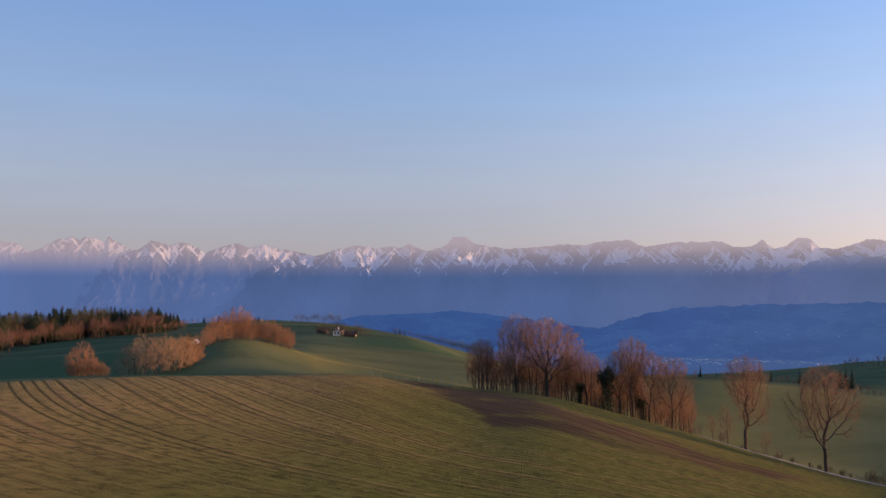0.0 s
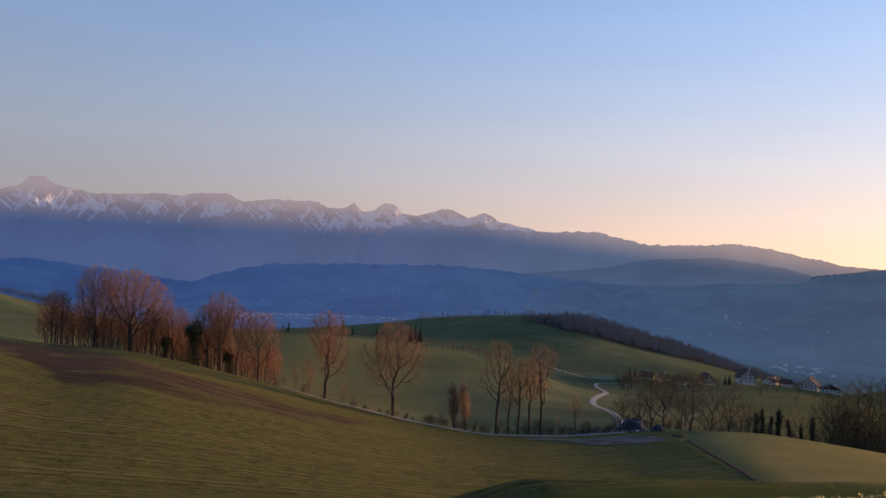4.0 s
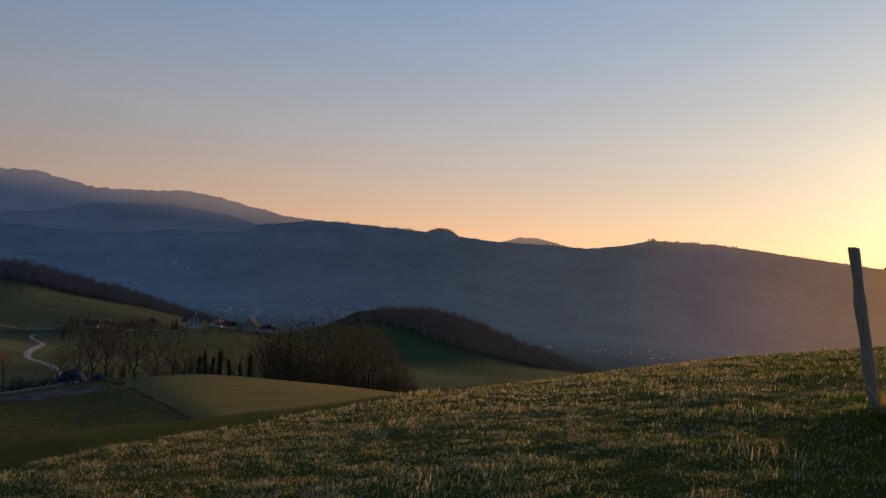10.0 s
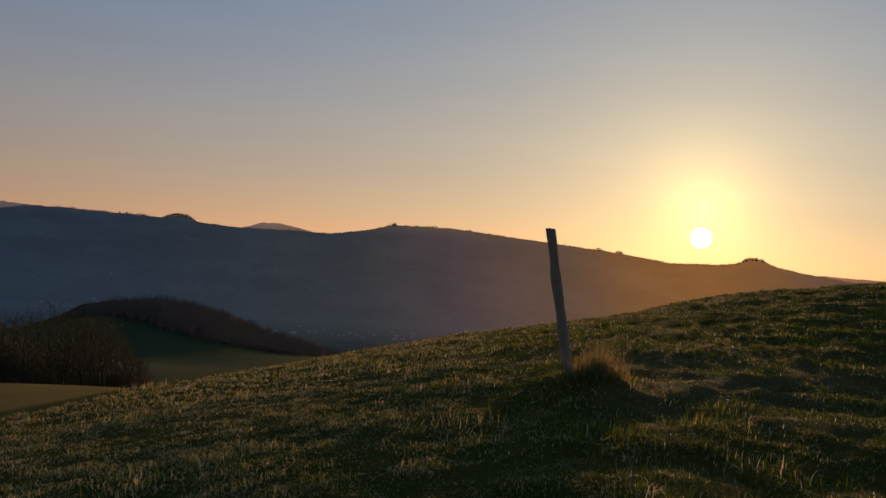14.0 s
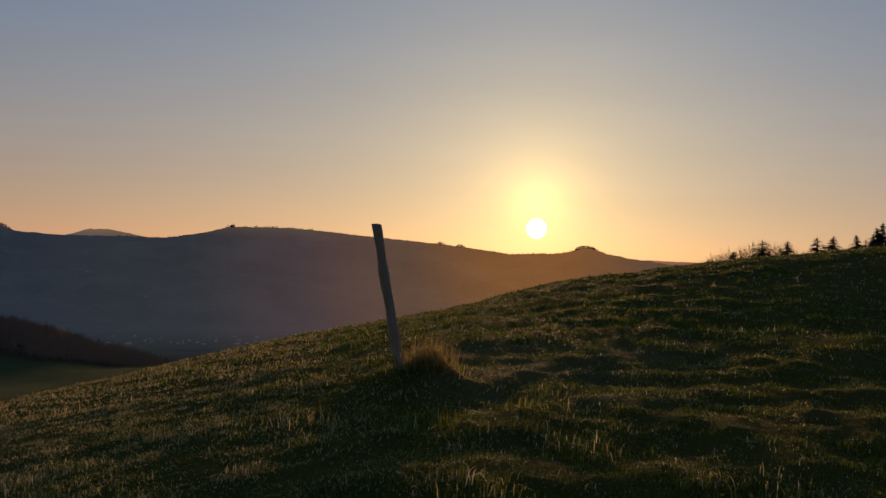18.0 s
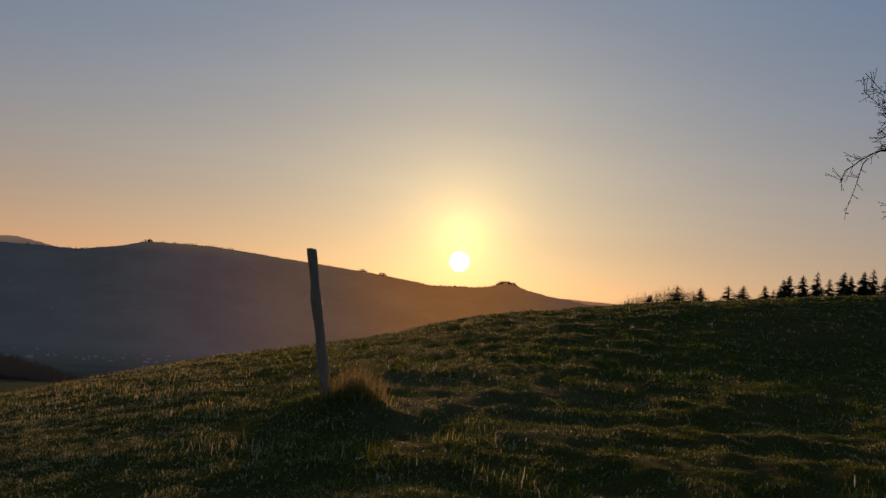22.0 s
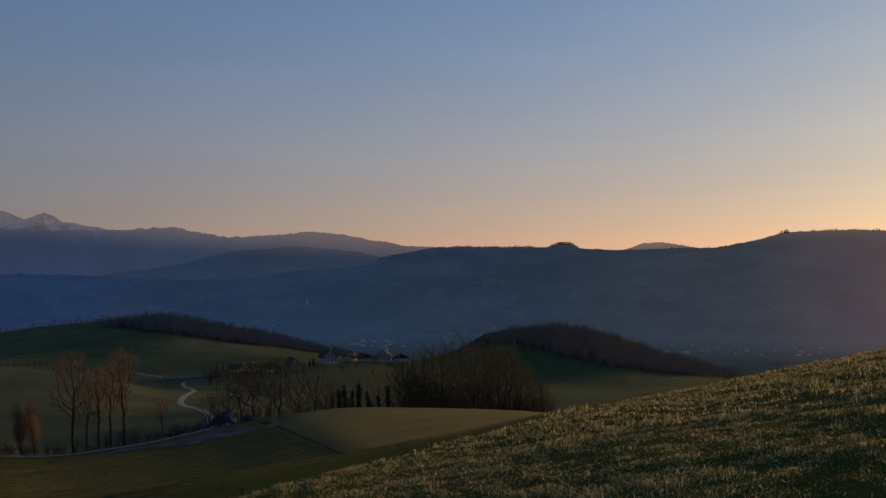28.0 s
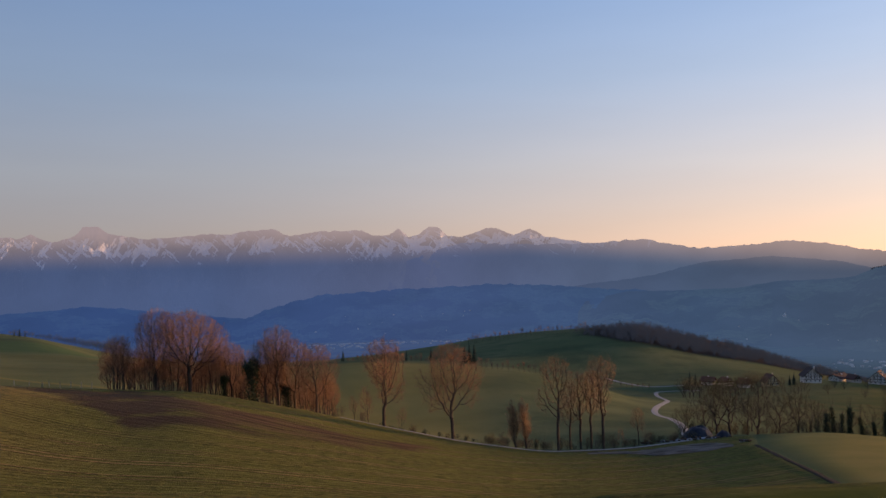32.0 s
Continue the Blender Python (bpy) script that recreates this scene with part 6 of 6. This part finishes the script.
verts = []
for i in range(37):
    az = 33.0 + 9.3 * i / 36
    near_ = where(az, float(np.interp(az, [33, 36, 37.5, 38.5, 40.6, 42.3], [-12.2, -12.16, -12.25, -12.12, -11.87, -11.5])), 60, 200)
    far_ = where(az, float(np.interp(az, [33, 35.9, 38.1, 39.9, 41.6, 42.3], [-12.1, -12.0, -11.7, -11.42, -11.3, -11.42])), 60, 200)
    for j in range(9):
        d = near_ + (far_ - near_) * j / 8 + (2.0 * noise.noise(Vector((az * 2.3, j * 0.2, 1.0))) if j in (0, 8) else 0)
        p = on_ground(az, d)
        verts.append((p.x, p.y, p.z + 0.06 + 0.04 * noise.noise(p * 0.5)))
faces = [(i * 9 + j + 9, i * 9 + j + 10, i * 9 + j + 1, i * 9 + j) for i in range(36) for j in range(8)]
DIRT = Mat("yard_dirt", rough=1.0, spec=0.03)
dp = DIRT.place()
DIRT.color(DIRT.mix(DIRT.step(DIRT.noise(dp, 0.25, 5, 0.7), 0.35, 0.65), (0.045, 0.04, 0.032), (0.15, 0.142, 0.13))).bump(DIRT.noise(dp, 4, 4), 0.5, 0.06)
tagged(mesh_ob("yard", verts, np.array(faces), DIRT.m, smooth=True), "pale gravel yard at the end of the field", "yard", kind="structure")

TARP = Mat("black_blue_tarp", rough=0.6, spec=0.25)
tp = TARP.coords()
TARP.color(TARP.mix(TARP.noise(tp, 1.5, 4), (0.010, 0.014, 0.022), (0.026, 0.038, 0.06))).bump(TARP.noise(tp, 2.2, 5), 0.8, 0.2)
PALE_TARP = Mat("grey_sheet", rough=0.45, spec=0.4)
tp = PALE_TARP.coords()
PALE_TARP.color(PALE_TARP.mix(PALE_TARP.noise(tp, 1.0, 5), (0.15, 0.16, 0.175), (0.3, 0.31, 0.33))).bump(PALE_TARP.noise(tp, 3, 4), 0.6, 0.1)


def heap(name, label, l, w, h, mat, seed):
    """A rounded heap under a sheet, with folds and stones on its hem."""
    root = tagged(new(name), label, "heap")
    n, m = 28, 14
    verts = []
    for i in range(n):
        a = i / n * 2 * math.pi
        for j in range(m + 1):
            r = j / m
            k = (1 - r ** 2.6) * (1 + 0.25 * noise.noise(Vector((math.cos(a) * 1.5, math.sin(a) * 1.5, seed + r))))
            fold = 1 + 0.05 * math.sin(a * 9 + seed) * r + 0.12 * noise.noise(Vector((math.cos(a) * 2, math.sin(a) * 2, seed)))
            verts.append((math.cos(a) * r * l / 2 * fold, math.sin(a) * r * w / 2 * fold, h * k * (1 + 0.25 * math.cos(a) * r) + 0.02 - 0.3 * (j == m)))
    faces = [(i * (m + 1) + j, i * (m + 1) + j + 1, (i + 1) % n * (m + 1) + j + 1, (i + 1) % n * (m + 1) + j) for i in range(n) for j in range(m)]
    mesh_ob("sheet", verts, np.array(faces), mat, root, smooth=True)
    for i in range(9):
        a = i / 9 * 6.283
        bm = bmesh.new()
        bmesh.ops.create_icosphere(bm, subdivisions=1, radius=0.28)
        bmesh.ops.scale(bm, vec=(1, 1, 0.55), verts=bm.verts)
        bmesh.ops.translate(bm, vec=(math.cos(a) * l * 0.46, math.sin(a) * w * 0.46, 0.25), verts=bm.verts)
        part("weight", bm, TIMBER, root)
    return root


settle(heap("covered_heap", "silage heap under dark blue plastic sheet in the yard", 6.0, 4.4, 2.1, TARP.m, 2), 40.15, 164.5)
settle(heap("small_heap", "small dark covered heap at the yard's edge", 2.9, 2.0, 1.2, TARP.m, 5), 41.75, 161.5)
for az, d, l, w in ((38.9, 160.5, 3.0, 1.4), (39.6, 159, 2.4, 1.2), (40.6, 159.6, 3.4, 1.5), (41.1, 158.5, 2.2, 1.0), (37.9, 161, 2.4, 1.1), (36.9, 160, 2.0, 0.9), (43.0, 138, 1.6, 0.6)):
    tagged(settle(heap("ground_sheet", "crumpled grey plastic sheet on the yard", l, w, 0.28, PALE_TARP.m, az), az, d), group="sheets on the yard")

# ---- fence stakes past the crest ----
STAKE = wall_mat("weathered_stake", (0.34, 0.28, 0.2), (0.5, 0.43, 0.33))
stake = tagged(new("fence_stake"), "pale wooden fence stake in the grass", "stake", "fence stakes")
v, f = tubes([(Vector((0, 0, -0.3)), Vector((0.03, 0, 0.6)), 0.07, 0.065), (Vector((0.03, 0, 0.6)), Vector((0.02, 0.02, 1.25)), 0.065, 0.055)], 7)
mesh_ob("shaft", v, f, STAKE, stake)
bm = bmesh.new()
bmesh.ops.create_cone(bm, cap_ends=True, segments=7, radius1=0.055, radius2=0.02, depth=0.08, matrix=Matrix.Translation((0.02, 0.02, 1.29)))
part("tip", bm, STAKE, stake)
stake.location = on_ground(-5.0, 182)
for az, d in ((-4.2, 183), (-3.4, 184), (-2.6, 185), (-1.9, 184), (-1.5, 183), (-0.9, 182), (-0.3, 181), (0.3, 181), (0.9, 180)):
    m = Matrix.Translation(on_ground(az, d)) @ pose(0, 0, 0, rng.uniform(-5, 5), rng.uniform(-5, 5), az * 40)
    copy_thing(stake, m).matrix_basis = m

# ---- the old fence post on the meadow ----
POSTWOOD = Mat("weathered_post", rough=0.85, spec=0.25)
pp = POSTWOOD.coords()
mp = POSTWOOD.t.nodes.new("ShaderNodeMapping")
mp.inputs["Scale"].default_value = (22, 22, 1.6)
POSTWOOD.link(pp, mp.inputs["Vector"])
grain = POSTWOOD.noise(mp.outputs["Vector"], 2.0, 6, 0.7)
POSTWOOD.color(POSTWOOD.mix(grain, (0.25, 0.18, 0.115), (0.58, 0.46, 0.32))).bump(grain, 0.8, 0.02)
CUT = wall_mat("cut_wood", (0.10, 0.07, 0.05), (0.2, 0.15, 0.11))

post = tagged(new("fence_post"), "leaning weathered round wooden fence post in the meadow", "post")
base_p = on_ground(POST_AZ, POST_D)
top_p = way(88.0) * 9.0 + Vector((0, 0, EYE + 9.0 * math.tan(radians(1.25))))
rings, sides = 34, 18
verts = []
for i in range(rings + 1):
    u = i / rings
    c = (base_p - Vector((0, 0, 0.35))).lerp(top_p, u)
    side = way(POST_AZ + 90)
    c += side * (0.007 * math.sin(u * 6.5 + 0.9) + 0.004 * math.sin(u * 15)) * math.sin(u * math.pi)
    r = 0.062 - 0.012 * u + 0.004 * math.sin(u * 21) + 0.006 * math.exp(-((u - 0.72) / 0.03) ** 2)
    for k in range(sides):
        a = k / sides * 2 * math.pi
        q = r * (1 + 0.07 * noise.noise(Vector((math.cos(a) * 1.6, math.sin(a) * 1.6, u * 5))) - 0.10 * max(0, math.cos(a * 1.0 - 2.2)) ** 14)
        verts.append(c - base_p + Vector((math.cos(a) * q, math.sin(a) * q, 0)))
faces = [(i * sides + k, i * sides + (k + 1) % sides, (i + 1) * sides + (k + 1) % sides, (i + 1) * sides + k) for i in range(rings) for k in range(sides)]
mesh_ob("shaft", verts, np.array(faces), POSTWOOD.m, post, smooth=True)
cap = [v + Vector((0, 0, 0.001)) for v in verts[-sides:]]
mid_c = sum(cap, Vector()) / sides + Vector((0, 0, 0.008))
mesh_ob("top_cut", cap + [mid_c], np.array([(k, (k + 1) % sides, sides) for k in range(sides)]), CUT, post)
post.location = base_p
stick = tagged(new("broken_stick"), "split wooden stick leaning on the post's foot", "stick")
s0 = on_ground(90.5, 8.72, 0.04)
s1 = way(89.45) * 8.78 + Vector((0, 0, s0.z + 0.25))
v, f = tubes([(Vector(), (s1 - s0) * 0.5, 0.027, 0.024), ((s1 - s0) * 0.5, s1 - s0, 0.024, 0.014)], 5)
mesh_ob("shaft", v, f, STAKE, stick)
bm = bmesh.new()
bmesh.ops.create_cone(bm, cap_ends=True, segments=5, radius1=0.013, radius2=0.003, depth=0.03, matrix=Matrix.Translation(s1 - s0))
part("splinter", bm, STAKE, stick)
stick.location = s0

# ---- overhanging tree beside the standing place ----
edge_tree = tagged(new("edge_tree"), "bare fruit tree with drooping knobbly twigs close by", "tree")
TRUNK_AZ = 139.0
foot = on_ground(TRUNK_AZ, 7.4, 0.3)


def at(az, el, d=6.2):
    return way(az) * d + Vector((0, 0, EYE + d * math.tan(radians(el))))


crotch = foot + Vector((0.1, 0.05, 2.6))
v, f = tubes([(foot, foot + Vector((0.06, 0, 1.3)), 0.17, 0.14), (foot + Vector((0.06, 0, 1.3)), crotch, 0.14, 0.12), (crotch, crotch + Vector((-0.3, 0.3, 1.6)), 0.10, 0.07), (crotch + Vector((-0.3, 0.3, 1.6)), crotch + Vector((-0.2, 0.2, 3.0)), 0.07, 0.03)], 9)
mesh_ob("trunk", v, f, BARK, edge_tree, smooth=True)
BOUGHS = [[(131.6, 11.9, 6.2), (128.1, 11, 6.2), (125.56, 10.44, 6.2), (124.82, 10.36, 6.2), (124.15, 10.22, 6.2), (123.6, 9.96, 6.2), (123.06, 9.63, 6.2), (122.52, 9.17, 6.2), (122.16, 8.59, 6.2), (122, 8.35, 6.2)],
          [(131.5, 13, 6.2), (128, 11.8, 6.2), (125.5, 11.17, 6.2), (124.88, 10.91, 6.2), (124.24, 10.53, 6.2), (123.82, 10.12, 6.2)],
          [(123.45, 9.77, 6.2), (123.11, 9, 6.2), (122.95, 8.24, 6.2), (122.73, 7.47, 6.2), (122.5, 6.7, 6.2), (122.42, 5.93, 6.2)],
          [(131.3, 15.5, 6.2), (127.8, 13.7, 6.2), (125.33, 13.1, 6.2), (124.78, 13.34, 6.2), (124.19, 13.64, 6.2), (123.63, 14.12, 6.2), (123.3, 14.67, 6.2)],
          [(124.78, 13.34, 6.2), (124.6, 12.85, 6.2), (124.42, 12.37, 6.2), (124.45, 11.76, 6.2), (124.41, 11.15, 6.2), (124.15, 10.87, 6.2)],
          [(124.03, 13.52, 6.2), (123.67, 13.73, 6.2), (123.32, 14.04, 6.2)],
          [(131.5, 14.8, 6.2), (128, 12.1, 6.2), (125.47, 11.53, 6.2), (124.91, 11.83, 6.2), (124.37, 12.25, 6.2), (124.04, 12.79, 6.2), (123.42, 13.34, 6.2), (122.91, 13.87, 6.2)],
          [(131.4, 16.1, 6.2), (127.9, 13.1, 6.2), (125.38, 12.49, 6.2), (124.96, 12.55, 6.2), (124.61, 12.73, 6.2), (124.45, 12.61, 6.2)],
          [(131.8, 11.3, 6.2), (128.3, 8, 6.2), (125.82, 7.44, 6.2), (125.54, 7.18, 6.2), (125.29, 6.79, 6.2), (125.06, 6.28, 6.2)],
          [(131.7, 13.5, 6.2), (128.2, 9.9, 6.2), (125.66, 9.28, 6.2), (125.41, 9.31, 6.2), (125.14, 9.23, 6.2)],
          [(132, 9.9, 6.2), (128.5, 6, 6.2), (125.99, 5.41, 6.2), (125.91, 4.78, 6.2), (125.85, 4.16, 6.2)]]
tr = random.Random(77)
for li, pts in enumerate(BOUGHS):
    p = [at(*q) for q in pts]
    if pts[0][0] > 126:
        p = [crotch + Vector((-0.1, 0.1, 0.2 * li))] + p
    segs = []
    thick = 0.0072 if li == 0 else 0.0052 if pts[0][0] > 126 else 0.0034
    for i in range(len(p) - 1):
        r0, r1 = (thick * (1 - 0.72 * k / len(p)) for k in (i, i + 1))
        mid_p = p[i].lerp(p[i + 1], 0.5) + Vector((tr.gauss(0, 0.006), tr.gauss(0, 0.006), tr.gauss(0, 0.006)))
        segs += [(p[i], mid_p, r0, (r0 + r1) / 2), (mid_p, p[i + 1], (r0 + r1) / 2, r1)]
        if pts[0][0] > 126 and i < 2:
            continue
        for s in range(2 if li == 2 else 3):
            b = p[i].lerp(p[i + 1], tr.random())
            along = (p[i + 1] - p[i]).normalized()
            turn_ = Vector((tr.gauss(0, 1), tr.gauss(0, 1), tr.gauss(0.2, 1.0))).normalized()
            dirn = (turn_ + along * 0.8).normalized()
            ln = tr.uniform(0.02, 0.06) if li == 2 else tr.uniform(0.03, 0.13)
            m1 = b + dirn * ln * 0.5
            m2 = m1 + (dirn + turn_.cross(along) * tr.uniform(-0.5, 0.5)).normalized() * ln * 0.5
            segs += [(b, m1, 0.0021, 0.0018), (m1, m2, 0.0018, 0.0015), (m2, m2 + (m2 - m1).normalized() * 0.012, 0.0032, 0.0014)]
            if ln > 0.07:
                m3 = m1 + (dirn + turn_.orthogonal() * 0.7).normalized() * ln * 0.35
                segs += [(m1, m3, 0.0016, 0.0013), (m3, m3 + (m3 - m1).normalized() * 0.010, 0.0028, 0.0013)]
    v, f = tubes(segs, 5)
    mesh_ob("branch", v, f, BARK, edge_tree, smooth=True)

# ---- grass: uncounted blades on the near meadow ----
BLADE = Mat("grass_blade", rough=0.75, spec=0.12)
isl = BLADE.island()
sy = BLADE.t.nodes.new("ShaderNodeSeparateXYZ")
BLADE.link(BLADE.place(), sy.inputs[0])
# straw share falls towards the sun, putting the backlit darkening into the colour
side_ = BLADE.math("MINIMUM", BLADE.math("MAXIMUM", BLADE.math("MULTIPLY", BLADE.math("SUBTRACT", sy.outputs["Y"], 2.2), 0.09), -0.26), 0.14)
patchy = BLADE.noise(BLADE.place(), 0.7, 3)
green = BLADE.mix(isl, (0.055, 0.098, 0.010), (0.26, 0.295, 0.040))
strawc = BLADE.mix(isl, (0.46, 0.38, 0.15), (0.76, 0.62, 0.30))
tone = BLADE.mix(BLADE.step(BLADE.math("ADD", BLADE.math("ADD", isl, side_), BLADE.math("MULTIPLY", BLADE.math("SUBTRACT", patchy, 0.5), 1.2)), 0.56, 0.72), green, strawc)
# a few blades painted pale, standing in for glints of dew
tone = BLADE.mix(BLADE.step(isl, 0.968, 0.972), tone, (0.86, 0.82, 0.62))
BLADE.color(tone)
trn = BLADE.t.nodes.new("ShaderNodeBsdfTranslucent")
BLADE.link(tone, trn.inputs["Color"])
mx = BLADE.t.nodes.new("ShaderNodeMixShader")
mx.inputs["Fac"].default_value = 0.45
BLADE.link(BLADE.b.outputs["BSDF"], mx.inputs[1])
BLADE.link(trn.outputs["BSDF"], mx.inputs[2])
BLADE.link(mx.outputs["Shader"], BLADE.out.inputs["Surface"])


def ground_many(x, y):
    """Heights of the ground at many places."""
    d = np.hypot(x, y)
    a = np.degrees(np.arctan2(x, y))
    a = np.where(a < -34, a + 360, a)
    i = np.clip(np.searchsorted(DD, d) - 1, 0, len(DD) - 2)
    j = np.clip(np.searchsorted(AZ, a) - 1, 0, len(AZ) - 2)
    u = np.clip((d - DD[i]) / (DD[i + 1] - DD[i]), 0, 1)
    w = np.clip((a - AZ[j]) / (AZ[j + 1] - AZ[j]), 0, 1)
    return (LAND[i, j] * (1 - w) + LAND[i, j + 1] * w) * (1 - u) + (LAND[i + 1, j] * (1 - w) + LAND[i + 1, j + 1] * w) * u


gen = np.random.default_rng(5)


def blades(x, y, length, width, spread):
    """Bent tapering blades: five vertices each."""
    n = len(x)
    z = ground_many(x, y) - 0.01
    a = gen.uniform(0, 2 * np.pi, n)
    lean = gen.normal(0, spread, n)
    dx, dy = np.cos(a), np.sin(a)
    px, py = -dy * width / 2, dx * width / 2
    bx, by = dx * lean * length, dy * lean * length
    base_ = np.stack([x, y, z], -1)
    off = np.stack([px, py, np.zeros(n)], -1)
    m = base_ + np.stack([bx * 0.3, by * 0.3, length * 0.55], -1)
    t = base_ + np.stack([bx, by, length * (1 - 0.35 * np.minimum(np.abs(lean), 1.5))], -1)
    verts = np.stack([base_ - off, base_ + off, m + off * 0.7, m - off * 0.7, t], 1).reshape(-1, 3)
    b = np.arange(n)[:, None] * 5
    tri = np.concatenate([b + [0, 1, 2], b + [0, 2, 3], b + [3, 2, 4]], 1).reshape(-1, 3)
    return verts, tri


def sward(d0, d1, a0, a1, per_m2, length, width, spread=0.55, clump=0.6):
    area = math.radians(a1 - a0) * (d1 * d1 - d0 * d0) / 2
    tufts = int(area * per_m2 / 7)
    d = np.sqrt(gen.uniform(d0 * d0, d1 * d1, tufts))
    a = np.radians(gen.uniform(a0, a1, tufts))
    x, y = d * np.sin(a), d * np.cos(a)
    swell_ = 0.5 + 0.3 * np.sin(x * 6.1 + 2 * np.sin(y * 2.9)) * np.sin(y * 5.3 + 1.5 * np.sin(x * 3.1)) + 0.2 * np.sin(x * 1.9 + 2 * np.sin(y * 0.9)) * np.sin(y * 2.3 + 1.5 * np.sin(x * 1.1))
    brink = np.interp(np.degrees(a), AZ, LINES[0][0])
    keep = (gen.random(tufts) < np.where(np.degrees(a) < 84, 0.22, 0.2) + 0.9 * swell_) & (d < brink * np.where(np.degrees(a) < 80, 1.04, 1.6))
    x, y, swell_ = x[keep], y[keep], swell_[keep]
    tall = (0.34 + 0.7 * swell_ + 0.75 * swell_ ** 3) * gen.uniform(0.6, 1.35, len(x))
    x, y, tall = np.repeat(x, 7), np.repeat(y, 7), np.repeat(tall, 7)
    r = gen.normal(0, clump * 0.07, (2, len(x)))
    n = len(x)
    return blades(x + r[0], y + r[1], length * tall * gen.uniform(0.6, 1.25, n), width * gen.uniform(0.6, 1.3, n), spread)


def join(parts_):
    vs, fs, n = [], [], 0
    for v, f in parts_:
        vs.append(v)
        fs.append(f + n)
        n += len(v)
    return np.concatenate(vs), np.concatenate(fs)


v, f = join([sward(2.0, 6, 26, 133, 6800, 0.042, 0.005, 1.2), sward(6, 12, 22, 133, 2700, 0.046, 0.008, 1.2), sward(12, 24, 26, 133, 620, 0.06, 0.015, 0.9), sward(24, 54, 78, 133, 150, 0.07, 0.024, 0.9),
             sward(0.3, 2.0, -180, 180, 1500, 0.05, 0.006, 1.0), sward(2.0, 7.0, 133, 330, 500, 0.055, 0.010, 1.0), sward(2.0, 7.0, -30, 26, 700, 0.05, 0.008, 1.0), sward(4, 9, 30, 86, 1500, 0.04, 0.006, 1.3), sward(9, 21, 30, 86, 420, 0.045, 0.011, 1.3)])
tagged(mesh_ob("meadow_grass", v, f, BLADE.m), "short rough meadow grass, green with dry straw blades", "grass", kind="stuff")
# the tall tuft at the post's foot, and loose tufts round about
tx, ty = base_p.x, base_p.y
DRY = Mat("dry_stalk", rough=0.7, spec=0.2)
dry_tone = DRY.mix(DRY.island(), (0.22, 0.17, 0.05), (0.62, 0.47, 0.20))
DRY.color(dry_tone)
dry_through = DRY.t.nodes.new("ShaderNodeBsdfTranslucent")
DRY.link(dry_tone, dry_through.inputs["Color"])
dry_mix = DRY.t.nodes.new("ShaderNodeMixShader")
dry_mix.inputs["Fac"].default_value = 0.55
DRY.link(DRY.b.outputs["BSDF"], dry_mix.inputs[1])
DRY.link(dry_through.outputs["BSDF"], dry_mix.inputs[2])
DRY.link(dry_mix.outputs["Shader"], DRY.out.inputs["Surface"])
ring_ = gen.normal(0, 0.10, (2, 620))
v, f = blades(tx - 0.22 + ring_[0], ty - 0.24 + ring_[1] * 1.3, gen.uniform(0.10, 0.40, 620), gen.uniform(0.004, 0.008, 620), 0.75)
tagged(mesh_ob("post_tuft", v, f, DRY.m), "spiky tuft of dry golden grass at the post's foot", "grass", kind="stuff")
ring_ = gen.normal(0, 0.13, (2, 700))
v1 = blades(tx - 0.25 + ring_[0], ty - 0.2 + ring_[1] * 1.4, gen.uniform(0.05, 0.18, 700), gen.uniform(0.004, 0.008, 700), 0.9)
tufts = [v1]
for k in range(34):
    a, d = gen.uniform(60, 128), gen.uniform(4.0, 20)
    p = way(a) * d
    n = 160
    q = gen.normal(0, 0.16 + 0.006 * d, (2, n))
    tufts.append(blades(p.x + q[0], p.y + q[1], gen.uniform(0.05, 0.16, n), gen.uniform(0.004, 0.008, n) * (1 + d * 0.06), 0.9))
v, f = join(tufts)
tagged(mesh_ob("grass_tufts", v, f, BLADE.m), "tall dry grass tufts round the post and over the meadow", "grass", kind="stuff")
